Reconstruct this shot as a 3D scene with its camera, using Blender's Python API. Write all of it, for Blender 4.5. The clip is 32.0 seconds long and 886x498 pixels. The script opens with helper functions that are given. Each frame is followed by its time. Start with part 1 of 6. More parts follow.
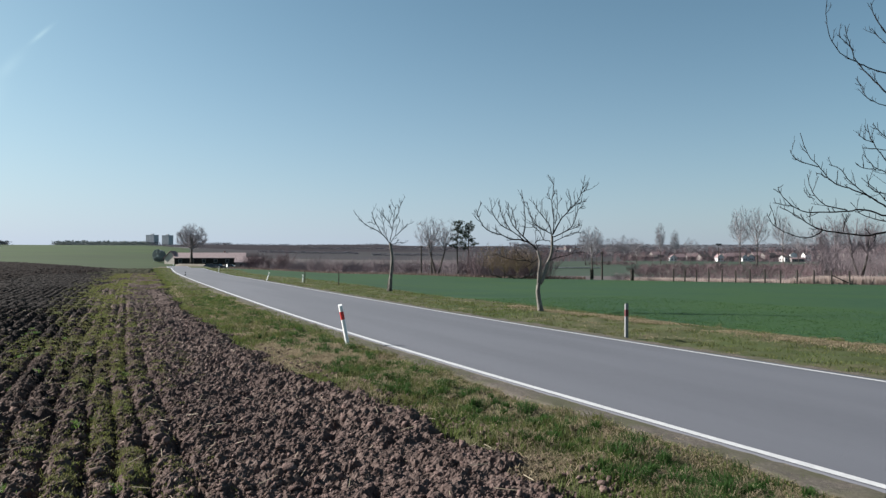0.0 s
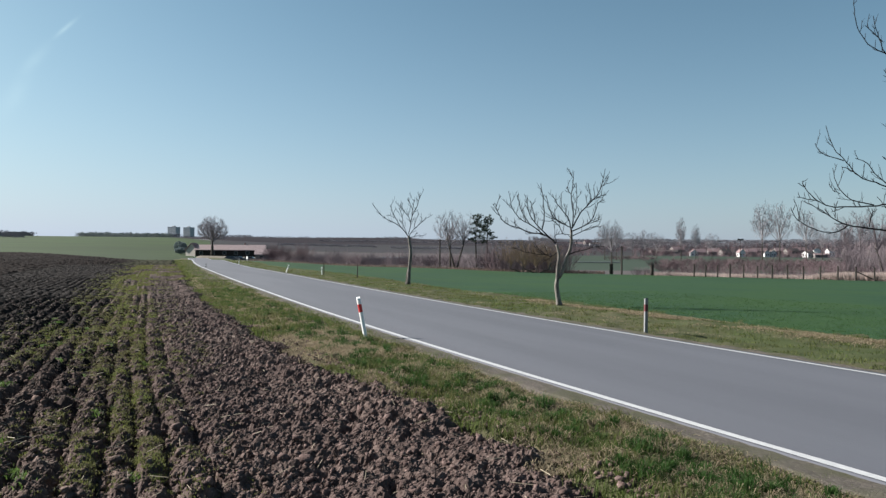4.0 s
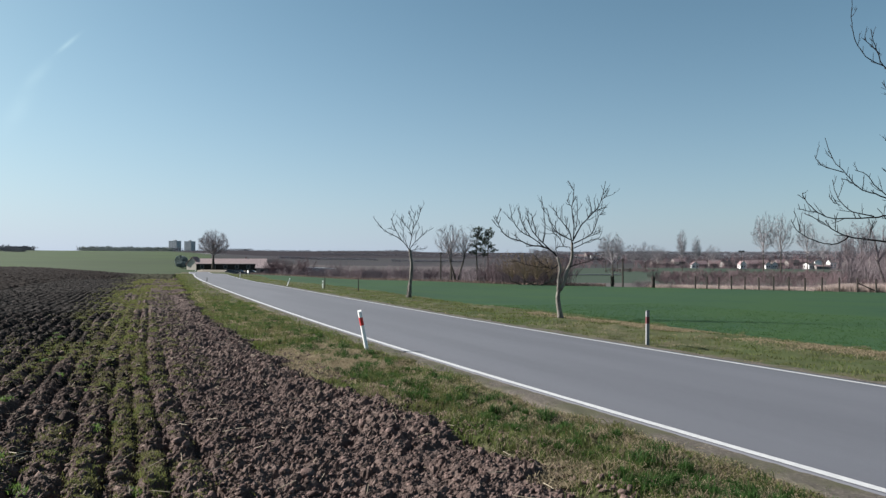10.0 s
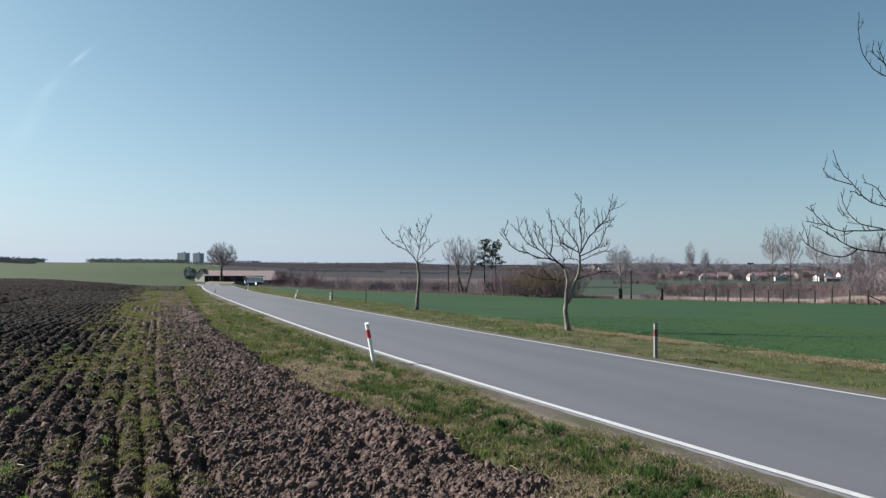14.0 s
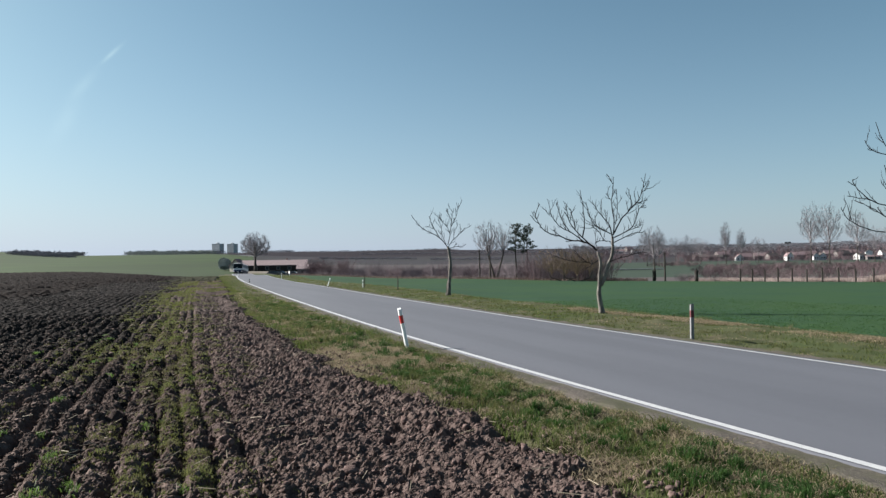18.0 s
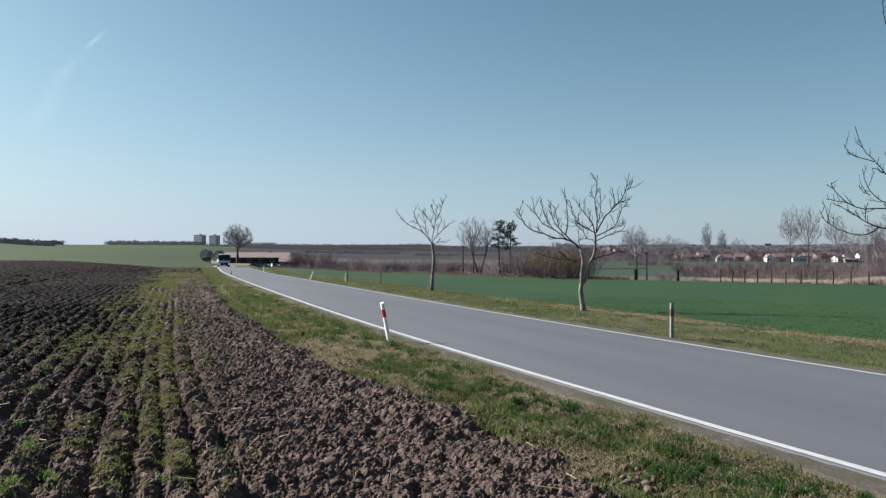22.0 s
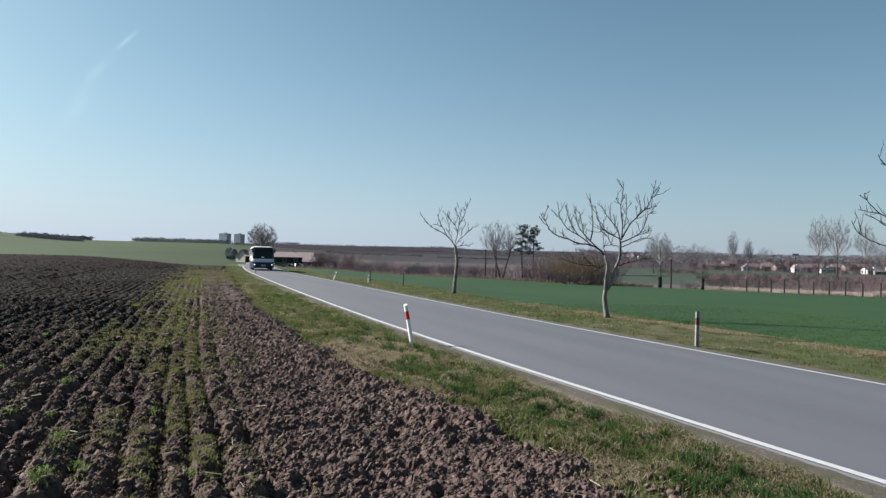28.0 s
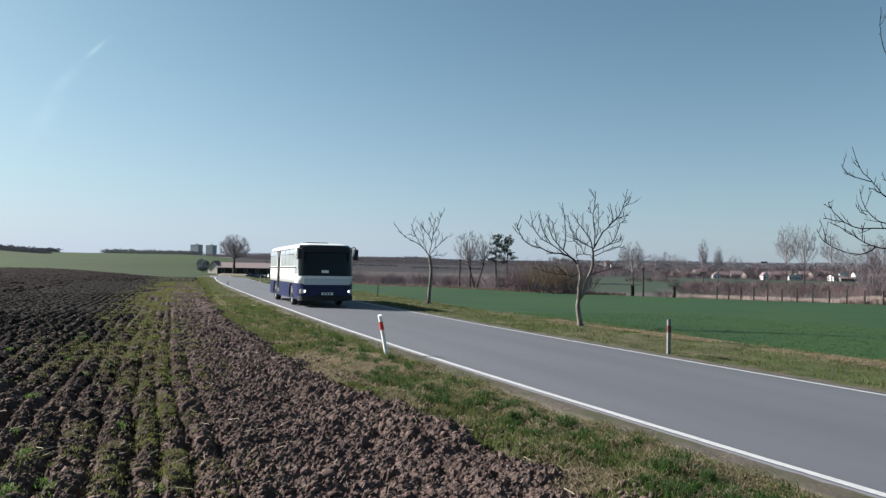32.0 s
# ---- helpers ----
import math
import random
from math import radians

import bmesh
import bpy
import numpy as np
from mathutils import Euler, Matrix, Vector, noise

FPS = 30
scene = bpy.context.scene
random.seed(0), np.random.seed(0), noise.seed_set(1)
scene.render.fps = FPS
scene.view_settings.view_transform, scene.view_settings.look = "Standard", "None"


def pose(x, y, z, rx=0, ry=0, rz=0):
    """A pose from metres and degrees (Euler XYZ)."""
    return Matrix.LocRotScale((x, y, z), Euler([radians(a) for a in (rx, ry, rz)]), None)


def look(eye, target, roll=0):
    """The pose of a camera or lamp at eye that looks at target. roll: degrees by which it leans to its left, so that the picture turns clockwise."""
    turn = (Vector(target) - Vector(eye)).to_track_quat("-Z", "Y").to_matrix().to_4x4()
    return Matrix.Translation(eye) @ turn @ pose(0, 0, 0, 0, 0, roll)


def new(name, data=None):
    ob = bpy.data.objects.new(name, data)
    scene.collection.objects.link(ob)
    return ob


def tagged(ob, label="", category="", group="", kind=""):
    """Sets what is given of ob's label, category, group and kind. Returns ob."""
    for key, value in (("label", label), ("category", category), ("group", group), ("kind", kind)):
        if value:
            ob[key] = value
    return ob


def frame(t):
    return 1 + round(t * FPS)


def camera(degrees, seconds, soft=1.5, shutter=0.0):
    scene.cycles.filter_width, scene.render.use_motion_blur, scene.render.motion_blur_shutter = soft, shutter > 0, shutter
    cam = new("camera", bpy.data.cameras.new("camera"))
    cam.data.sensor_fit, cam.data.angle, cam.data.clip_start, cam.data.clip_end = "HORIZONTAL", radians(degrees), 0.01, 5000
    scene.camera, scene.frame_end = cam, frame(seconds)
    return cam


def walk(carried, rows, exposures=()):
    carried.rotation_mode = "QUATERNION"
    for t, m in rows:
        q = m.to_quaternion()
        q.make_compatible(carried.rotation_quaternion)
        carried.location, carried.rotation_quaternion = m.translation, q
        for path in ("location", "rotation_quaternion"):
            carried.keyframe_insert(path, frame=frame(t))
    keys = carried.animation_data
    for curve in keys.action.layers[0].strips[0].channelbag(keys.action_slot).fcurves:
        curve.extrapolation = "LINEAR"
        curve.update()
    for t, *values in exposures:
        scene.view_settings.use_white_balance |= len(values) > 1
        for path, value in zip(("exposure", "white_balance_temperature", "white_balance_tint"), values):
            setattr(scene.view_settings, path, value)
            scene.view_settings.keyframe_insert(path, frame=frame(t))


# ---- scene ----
# Country road between a ploughed field and winter wheat; an overland bus comes round the far bend.
cam = camera(63.79, 32.0, soft=1.4)
# the hand-held camera sways by a few centimetres on one spot: seconds, place, tilt, roll, heading
walk(cam, [
    (0, pose(0.000, 0.000, 1.850, 90.682, -0.000, -0.000)), (0.5, pose(0.004, 0.008, 1.849, 90.514, -0.143, 0.129)),
    (1, pose(0.003, 0.003, 1.847, 90.448, -0.011, 0.176)), (1.5, pose(0.006, 0.005, 1.846, 90.252, -0.055, 0.482)),
    (2, pose(0.009, 0.012, 1.848, 90.175, -0.115, 0.263)), (2.5, pose(0.000, 0.014, 1.846, 90.241, 0.124, 0.902)),
    (3, pose(-0.000, 0.022, 1.847, 90.170, 0.101, 0.995)), (3.5, pose(0.008, 0.030, 1.841, 90.066, -0.428, 1.516)),
    (5.5, pose(0.011, 0.063, 1.843, 90.651, 0.033, 1.421)), (6, pose(0.007, 0.027, 1.841, 90.405, -0.209, 1.556)),
    (6.5, pose(0.010, 0.027, 1.842, 90.273, -0.422, 1.602)), (7, pose(0.012, 0.019, 1.839, 90.615, -0.281, 1.449)),
    (7.5, pose(0.010, 0.012, 1.837, 90.476, -0.218, 1.459)), (8, pose(0.011, 0.022, 1.841, 90.612, -0.190, 1.684)),
    (8.5, pose(0.004, 0.016, 1.841, 90.866, -0.123, 1.908)), (9, pose(0.008, 0.024, 1.838, 90.804, 0.004, 2.096)),
    (9.5, pose(0.011, 0.024, 1.840, 91.054, -0.075, 1.921)), (10, pose(0.005, 0.022, 1.842, 91.201, -0.141, 1.571)),
    (10.5, pose(0.014, -0.004, 1.839, 91.399, -0.057, 1.619)), (11, pose(0.007, 0.009, 1.835, 91.536, -0.246, 1.664)),
    (11.5, pose(0.016, 0.009, 1.842, 91.728, -0.251, 1.910)), (12, pose(0.011, 0.018, 1.846, 91.718, -0.195, 2.615)),
    (12.5, pose(0.014, 0.021, 1.844, 92.045, 0.260, 2.275)), (13, pose(0.018, 0.057, 1.853, 92.030, 0.014, 2.083)),
    (13.5, pose(0.015, 0.011, 1.852, 92.206, -0.112, 2.114)), (15.5, pose(0.017, 0.017, 1.844, 91.956, -0.015, 2.963)),
    (16, pose(0.011, 0.028, 1.845, 92.139, 0.217, 3.672)), (16.5, pose(0.018, 0.040, 1.836, 91.989, 0.145, 3.947)),
    (17, pose(0.019, 0.041, 1.838, 91.741, 0.470, 4.351)), (17.5, pose(0.020, 0.052, 1.833, 91.455, 0.367, 4.221)),
    (18, pose(0.004, 0.070, 1.819, 91.050, 0.941, 4.695)), (18.5, pose(0.006, 0.033, 1.821, 90.926, -0.004, 4.454)),
    (19, pose(0.008, 0.033, 1.809, 90.780, 0.405, 4.986)), (19.5, pose(0.004, 0.021, 1.811, 90.903, -0.143, 4.050)),
    (20, pose(0.014, 0.030, 1.806, 91.029, 0.364, 3.986)), (20.5, pose(0.009, 0.039, 1.798, 91.065, 0.152, 4.160)),
    (21, pose(0.002, 0.049, 1.802, 91.254, 0.462, 3.715)), (21.5, pose(0.009, 0.042, 1.802, 90.974, 0.252, 3.599)),
    (22, pose(0.005, 0.035, 1.809, 90.679, -0.080, 3.359)), (22.5, pose(-0.005, 0.033, 1.807, 91.404, 0.096, 4.347)),
    (23, pose(-0.025, 0.065, 1.805, 91.545, 0.238, 5.144)), (23.5, pose(-0.026, 0.030, 1.802, 91.361, 0.166, 5.595)),
    (24, pose(-0.037, 0.033, 1.798, 90.980, 0.220, 6.109)), (24.5, pose(-0.041, 0.028, 1.798, 91.291, 0.133, 6.282)),
    (26.5, pose(-0.042, 0.036, 1.802, 91.500, -0.375, 5.891)), (27, pose(-0.035, 0.020, 1.807, 91.311, -0.502, 5.648)),
    (27.5, pose(-0.036, 0.018, 1.801, 91.000, -0.841, 5.318)), (28, pose(-0.038, 0.013, 1.807, 90.911, -1.299, 5.153)),
    (28.5, pose(-0.037, 0.006, 1.808, 91.792, -0.770, 5.715)), (29, pose(-0.024, -0.000, 1.811, 91.912, -0.492, 5.881)),
    (29.5, pose(-0.018, -0.004, 1.810, 91.958, -0.140, 5.179)), (30, pose(-0.025, 0.013, 1.815, 91.810, -0.384, 4.802)),
    (30.5, pose(-0.020, 0.006, 1.806, 91.703, -0.273, 3.580)), (31, pose(-0.023, 0.006, 1.807, 91.653, -0.743, 3.310)),
    (31.5, pose(-0.023, 0.005, 1.808, 91.707, -0.781, 3.299)), (32, pose(-0.029, -0.002, 1.810, 91.745, -0.909, 3.092)),
], exposures=[(0.0, 1.45, 6300, 6), (32.0, 1.45, 6300, 6)])

# ---- light ----
SUN_AZ, SUN_EL = -74.0, 30.0     # degrees to the right of straight ahead, and above the horizon
sun_way = Vector((math.sin(radians(SUN_AZ)) * math.cos(radians(SUN_EL)), math.cos(radians(SUN_AZ)) * math.cos(radians(SUN_EL)), math.sin(radians(SUN_EL))))
sun = new("sun", bpy.data.lights.new("sun", "SUN"))
sun.data.energy, sun.data.angle, sun.data.color = 5.0, radians(0.6), (1.0, 0.925, 0.865)
sun.matrix_world = look((0, 0, 60), Vector((0, 0, 60)) - sun_way)


def sky_world():
    w = bpy.data.worlds.new("sky")
    w.use_nodes = True
    nt = w.node_tree
    nt.nodes.clear()
    n, link = nt.nodes.new, nt.links.new
    sky = n("ShaderNodeTexSky")
    sky.sky_type, sky.sun_disc = "NISHITA", False
    sky.sun_elevation, sky.sun_rotation = radians(SUN_EL), radians(SUN_AZ)
    sky.altitude, sky.air_density, sky.dust_density, sky.ozone_density = 250, 1.0, 1.4, 2.5
    co = n("ShaderNodeTexCoord")

    def math_node(op, a, b=None):
        m = n("ShaderNodeMath")
        m.operation = op
        for i, v in enumerate((a, b)):
            if v is None:
                continue
            if isinstance(v, (int, float)):
                m.inputs[i].default_value = v
            else:
                link(v, m.inputs[i])
        return m.outputs[0]

    def dot(v):
        m = n("ShaderNodeVectorMath")
        m.operation = "DOT_PRODUCT"
        link(co.outputs["Generated"], m.inputs[0])
        m.inputs[1].default_value = v
        return m.outputs["Value"]

    def streak(az, el, turn, length, width):
        """A short vapour trail: soft, longer than wide."""
        az, el, turn = radians(az), radians(el), radians(turn)
        c = Vector((math.sin(az) * math.cos(el), math.cos(az) * math.cos(el), math.sin(el)))
        right = Vector((math.cos(az), -math.sin(az), 0))
        up = right.cross(c)
        along, across = right * math.cos(turn) + up * math.sin(turn), up * math.cos(turn) - right * math.sin(turn)
        a = math_node("POWER", math_node("DIVIDE", dot(along), length), 2.0)
        b = math_node("POWER", math_node("DIVIDE", dot(across), width), 2.0)
        front = math_node("GREATER_THAN", dot(c), 0.5)
        return math_node("MULTIPLY", math_node("POWER", 2.718, math_node("MULTIPLY", math_node("ADD", a, b), -1.0)), front)

    haze = math_node("ADD", math_node("MULTIPLY", streak(-29.5, 15.35, 47, 0.014, 0.0022), 0.17),
                     math_node("ADD", math_node("MULTIPLY", streak(-31.4, 13.0, 52, 0.022, 0.006), 0.07), math_node("MULTIPLY", streak(-32.6, 10.4, 62, 0.026, 0.009), 0.08)))
    noise_tex = n("ShaderNodeTexNoise")
    noise_tex.inputs["Scale"].default_value = 40
    link(co.outputs["Generated"], noise_tex.inputs["Vector"])
    haze = math_node("MULTIPLY", haze, math_node("ADD", noise_tex.outputs["Fac"], 0.4))
    mix = n("ShaderNodeMixRGB")
    mix.inputs[2].default_value = (12, 12.5, 13, 1)
    link(haze, mix.inputs[0])
    link(sky.outputs[0], mix.inputs[1])
    bg, out = n("ShaderNodeBackground"), n("ShaderNodeOutputWorld")
    bg.inputs["Strength"].default_value = SKY
    tint = n("ShaderNodeMixRGB")
    tint.blend_type = "MULTIPLY"
    tint.inputs[0].default_value = 1.0
    link(mix.outputs[0], tint.inputs[1])
    up = n("ShaderNodeSeparateXYZ")
    link(co.outputs["Generated"], up.inputs[0])
    tone = n("ShaderNodeMixRGB")
    tone.inputs[1].default_value, tone.inputs[2].default_value = SKY_TINT, LOW_TINT
    link(math_node("POWER", 2.718, math_node("MULTIPLY", math_node("ABSOLUTE", up.outputs["Z"]), -7.0)), tone.inputs[0])
    link(tone.outputs[0], tint.inputs[2])
    low = math_node("MULTIPLY", math_node("POWER", 2.718, math_node("MULTIPLY", math_node("ABSOLUTE", up.outputs["Z"]), -6.4)), math_node("ADD", 0.55, math_node("MULTIPLY", dot((sun_way.x, sun_way.y, 0)), 0.45)))
    veil = n("ShaderNodeMixRGB")
    veil.inputs[2].default_value = SKY_HAZE
    link(low, veil.inputs[0])
    link(tint.outputs[0], veil.inputs[1])
    link(veil.outputs[0], bg.inputs[0])
    link(bg.outputs[0], out.inputs[0])
    scene.world = w


SKY, SKY_TINT, LOW_TINT, SKY_HAZE = 0.0375, (0.93, 1.11, 0.972, 1), (0.945, 1.015, 1.0, 1), (5.68, 6.58, 8.72, 1)
sky_world()


# ---- materials ----
TONE = 0.52


def surf(name, colors, scale=4.0, rough=0.9, bump=0.0, bump_scale=60.0, metal=0.0, big=0.0, big_color=None, spec=0.3, local=False, stretch=(1, 1, 1), island=0.0, per=0.0, turn=0.0):
    """Node material: a ramp of colours over noise, a second noise at a larger scale, bump, and variation by piece."""
    m = bpy.data.materials.new(name)
    m.use_nodes = True
    nt = m.node_tree
    n, link = nt.nodes.new, nt.links.new
    bsdf = nt.nodes["Principled BSDF"]
    bsdf.inputs["Roughness"].default_value, bsdf.inputs["Metallic"].default_value = rough, metal
    bsdf.inputs["Specular IOR Level"].default_value = spec
    where = n("ShaderNodeTexCoord").outputs["Object"] if local else n("ShaderNodeNewGeometry").outputs["Position"]
    if stretch != (1, 1, 1):
        for which, value in (("Rotation", (0, 0, radians(turn))), ("Scale", stretch)):
            mp = n("ShaderNodeMapping")
            mp.inputs[which].default_value = value
            link(where, mp.inputs["Vector"])
            where = mp.outputs[0]
    tex = n("ShaderNodeTexNoise")
    tex.inputs["Scale"].default_value, tex.inputs["Detail"].default_value, tex.inputs["Roughness"].default_value = scale, 6, 0.65
    link(where, tex.inputs["Vector"])
    ramp = n("ShaderNodeValToRGB")
    link(tex.outputs["Fac"], ramp.inputs[0])
    els = ramp.color_ramp.elements
    while len(els) < len(colors):
        els.new(0.5)
    for i, c in enumerate(colors):
        els[i].position = 0.3 + 0.4 * i / max(1, len(colors) - 1)
        els[i].color = (*[v * (1 if local else TONE) for v in c], 1)
    col = ramp.outputs[0]
    if big_color:
        t2 = n("ShaderNodeTexNoise")
        t2.inputs["Scale"].default_value, t2.inputs["Detail"].default_value = big, 4
        link(where, t2.inputs["Vector"])
        r2 = n("ShaderNodeValToRGB")
        r2.color_ramp.elements[0].position, r2.color_ramp.elements[1].position = 0.42, 0.62
        link(t2.outputs["Fac"], r2.inputs[0])
        mx = n("ShaderNodeMixRGB")
        link(r2.outputs[0], mx.inputs[0])
        link(col, mx.inputs[1])
        mx.inputs[2].default_value = (*[v * TONE for v in big_color], 1)
        col = mx.outputs[0]
    if island or per:
        rnd = n("ShaderNodeNewGeometry").outputs["Random Per Island"] if island else n("ShaderNodeObjectInfo").outputs["Random"]
        hsv = n("ShaderNodeHueSaturation")
        mr = n("ShaderNodeMapRange")
        mr.inputs["To Min"].default_value, mr.inputs["To Max"].default_value = 1 - (island or per), 1 + (island or per)
        link(rnd, mr.inputs["Value"])
        link(mr.outputs[0], hsv.inputs["Value"])
        link(col, hsv.inputs["Color"])
        col = hsv.outputs[0]
    link(col, bsdf.inputs["Base Color"])
    if bump:
        t3 = n("ShaderNodeTexNoise")
        t3.inputs["Scale"].default_value, t3.inputs["Detail"].default_value = bump_scale, 8
        link(where, t3.inputs["Vector"])
        bp = n("ShaderNodeBump")
        bp.inputs["Strength"].default_value, bp.inputs["Distance"].default_value = bump, 0.02
        link(t3.outputs["Fac"], bp.inputs["Height"])
        link(bp.outputs[0], bsdf.inputs["Normal"])
    return m


def leaf(name, colors, share=0.45, **more):
    """Thin leaf: light passes through it as well."""
    m = surf(name, colors, **more)
    nt = m.node_tree
    bsdf, out = nt.nodes["Principled BSDF"], nt.nodes["Material Output"]
    thin, mx = nt.nodes.new("ShaderNodeBsdfTranslucent"), nt.nodes.new("ShaderNodeMixShader")
    nt.links.new(bsdf.inputs["Base Color"].links[0].from_socket, thin.inputs["Color"])
    mx.inputs[0].default_value = share
    nt.links.new(bsdf.outputs[0], mx.inputs[1])
    nt.links.new(thin.outputs[0], mx.inputs[2])
    nt.links.new(mx.outputs[0], out.inputs["Surface"])
    return m


def plain(name, color, rough=0.5, metal=0.0, glow=None, spec=0.5):
    m = surf(name, [[c * 0.9 for c in color], [min(1, c * 1.08) for c in color]], scale=9, rough=rough, metal=metal, spec=spec, local=True)
    if glow:
        b = m.node_tree.nodes["Principled BSDF"]
        b.inputs["Emission Color"].default_value, b.inputs["Emission Strength"].default_value = (*glow[:3], 1), glow[3]
    return m


SOIL = surf("soil", [(0.08, 0.0555, 0.049), (0.168, 0.119, 0.105), (0.3, 0.226, 0.203)], scale=14, rough=0.95, bump=1.0, bump_scale=45, big=0.35, big_color=(0.122, 0.084, 0.077), spec=0.12)
# far soil: the self-shadowing of clods is put into this dark colour
SOIL_FAR = surf("clod_shaded_far_soil", [(0.018, 0.0126, 0.0114), (0.031, 0.0222, 0.02)], scale=1.2, rough=0.95, bump=0.8, bump_scale=6, big=0.05, big_color=(0.029, 0.021, 0.018), spec=0.03)
SOIL_DARK = surf("dark_soil", [(0.07622, 0.05272, 0.0456), (0.1627, 0.1151, 0.0985), (0.2956, 0.2195, 0.193)], scale=14, rough=0.95, bump=1.0, bump_scale=45, big=0.3, big_color=(0.07313, 0.04949, 0.0445), spec=0.1)
# step towards the far soil, with part of that clod shade in the colour
SOIL_DEEP = surf("part_shaded_brown_soil", [(0.01785, 0.013, 0.01139), (0.0357, 0.02669, 0.02312), (0.0663, 0.05142, 0.04505)], scale=9, rough=0.95, bump=1.0, bump_scale=30, big=0.3, big_color=(0.024, 0.0175, 0.0155), spec=0.08)
FIELD_END = surf("weedy_soil", [(0.04, 0.036, 0.024), (0.062, 0.062, 0.034), (0.09, 0.078, 0.055)], scale=1.2, rough=0.95, bump=0.8, bump_scale=6, spec=0.05)
CLOD = surf("clod_soil", [(0.08755, 0.05782, 0.052), (0.1813, 0.1225, 0.111), (0.3193, 0.2293, 0.21)], scale=14, rough=0.95, bump=1.0, bump_scale=45, spec=0.12, island=0.28)
CLOD_DARK = surf("dark_clod_soil", [(0.08137, 0.05635, 0.0488), (0.173, 0.1225, 0.105), (0.3131, 0.2332, 0.204)], scale=14, rough=0.95, bump=1.0, bump_scale=45, spec=0.1, island=0.28)
VERGE = surf("verge_turf", [(0.074, 0.062, 0.044), (0.135, 0.115, 0.078), (0.22, 0.185, 0.125)], scale=9, rough=0.95, bump=1.0, bump_scale=60, big=0.9, big_color=(0.1, 0.105, 0.052), spec=0.1)
LAWN = surf("short_turf", [(0.075, 0.086, 0.042), (0.115, 0.116, 0.062), (0.2, 0.17, 0.108)], scale=1.6, rough=0.95, bump=0.6, bump_scale=50, big=0.35, big_color=(0.08, 0.104, 0.04), spec=0.1)
WHEAT = surf("wheat_ground", [(0.026, 0.072, 0.034), (0.036, 0.085, 0.042), (0.05, 0.097, 0.05)], scale=1.4, rough=0.9, bump=0.5, bump_scale=14, big=0.12, big_color=(0.046, 0.098, 0.036), spec=0.1)
MEADOW = surf("meadow", [(0.048, 0.086, 0.027), (0.066, 0.104, 0.034)], scale=0.05, rough=0.95, bump=0.3, bump_scale=2, big=0.012, big_color=(0.05, 0.074, 0.033), spec=0.1)
# far crop: green dulled towards blue-grey as painted haze
FAR_CROP = surf("hazed_far_crop", [(0.058, 0.084, 0.062), (0.07, 0.096, 0.072)], scale=0.05, rough=0.95, bump=0.3, bump_scale=2, big=0.012, big_color=(0.06, 0.086, 0.06), spec=0.1)
SCRUB = surf("scrub_ground", [(0.1, 0.084, 0.088), (0.145, 0.123, 0.127), (0.125, 0.12, 0.1)], scale=0.08, rough=0.95, bump=0.4, bump_scale=2, spec=0.1)
# far fields and forest ground: purplish haze mixed into the colours
FAR_FIELD = surf("hazed_far_field", [(0.058, 0.053, 0.062), (0.084, 0.078, 0.09)], scale=0.02, rough=0.95, big=0.006, big_color=(0.07, 0.07, 0.07), spec=0.05)
FOREST = surf("hazed_forest_floor", [(0.06, 0.055, 0.064), (0.085, 0.08, 0.09)], scale=0.03, rough=1.0, spec=0.0)
ASPHALT = surf("asphalt", [(0.117, 0.121, 0.146), (0.146, 0.151, 0.181)], scale=90, rough=0.82, bump=0.25, bump_scale=400, big=0.9, big_color=(0.152, 0.157, 0.187), spec=0.35, stretch=(1, 0.06, 1), turn=-25)
GRIT = surf("gravel_shoulder", [(0.08, 0.068, 0.06), (0.16, 0.137, 0.118), (0.27, 0.235, 0.2)], scale=26, rough=0.95, bump=1.0, bump_scale=80, big=1.6, big_color=(0.125, 0.12, 0.075), spec=0.2)
YARD = surf("trodden_earth", [(0.22, 0.19, 0.165), (0.34, 0.3, 0.265)], scale=1.5, rough=0.95, bump=0.5, bump_scale=8, big=0.2, big_color=(0.25, 0.225, 0.17), spec=0.1)
LINE = surf("line_paint", [(0.6, 0.6, 0.62), (0.78, 0.78, 0.79)], scale=14, rough=0.6, bump=0.1, bump_scale=200)
BARK = surf("bark", [(0.042, 0.036, 0.0312), (0.114, 0.1008, 0.0888), (0.192, 0.174, 0.153)], scale=14, rough=0.92, bump=0.8, bump_scale=40, spec=0.1, stretch=(1, 1, 0.3))
BARK_PALE = surf("pale_bark", [(0.1, 0.09, 0.08), (0.3, 0.275, 0.25), (0.48, 0.445, 0.4)], scale=14, rough=0.92, bump=0.8, bump_scale=40, spec=0.1, stretch=(1, 1, 0.3))
TWIG = surf("twig_bark", [(0.018, 0.015, 0.016), (0.042, 0.034, 0.035)], scale=10, rough=0.9, spec=0.1)
BLADE = leaf("grass_blades", [(0.115, 0.17, 0.042), (0.175, 0.215, 0.066)], scale=1.2, rough=0.7, island=0.35, big=0.7, big_color=(0.18, 0.185, 0.07), spec=0.15)
MOSS = leaf("weed_leaves", [(0.175, 0.22, 0.052), (0.25, 0.258, 0.085)], scale=1.2, rough=0.7, island=0.22, big=0.9, big_color=(0.2, 0.19, 0.085), spec=0.15)
LUSH = leaf("lush_weed_leaves", [(0.13, 0.23, 0.05), (0.18, 0.28, 0.07)], scale=2, rough=0.6, island=0.3, spec=0.2)
TUFT = leaf("dark_tuft_blades", [(0.05, 0.115, 0.028), (0.085, 0.165, 0.042)], scale=2, rough=0.7, island=0.3, spec=0.15)
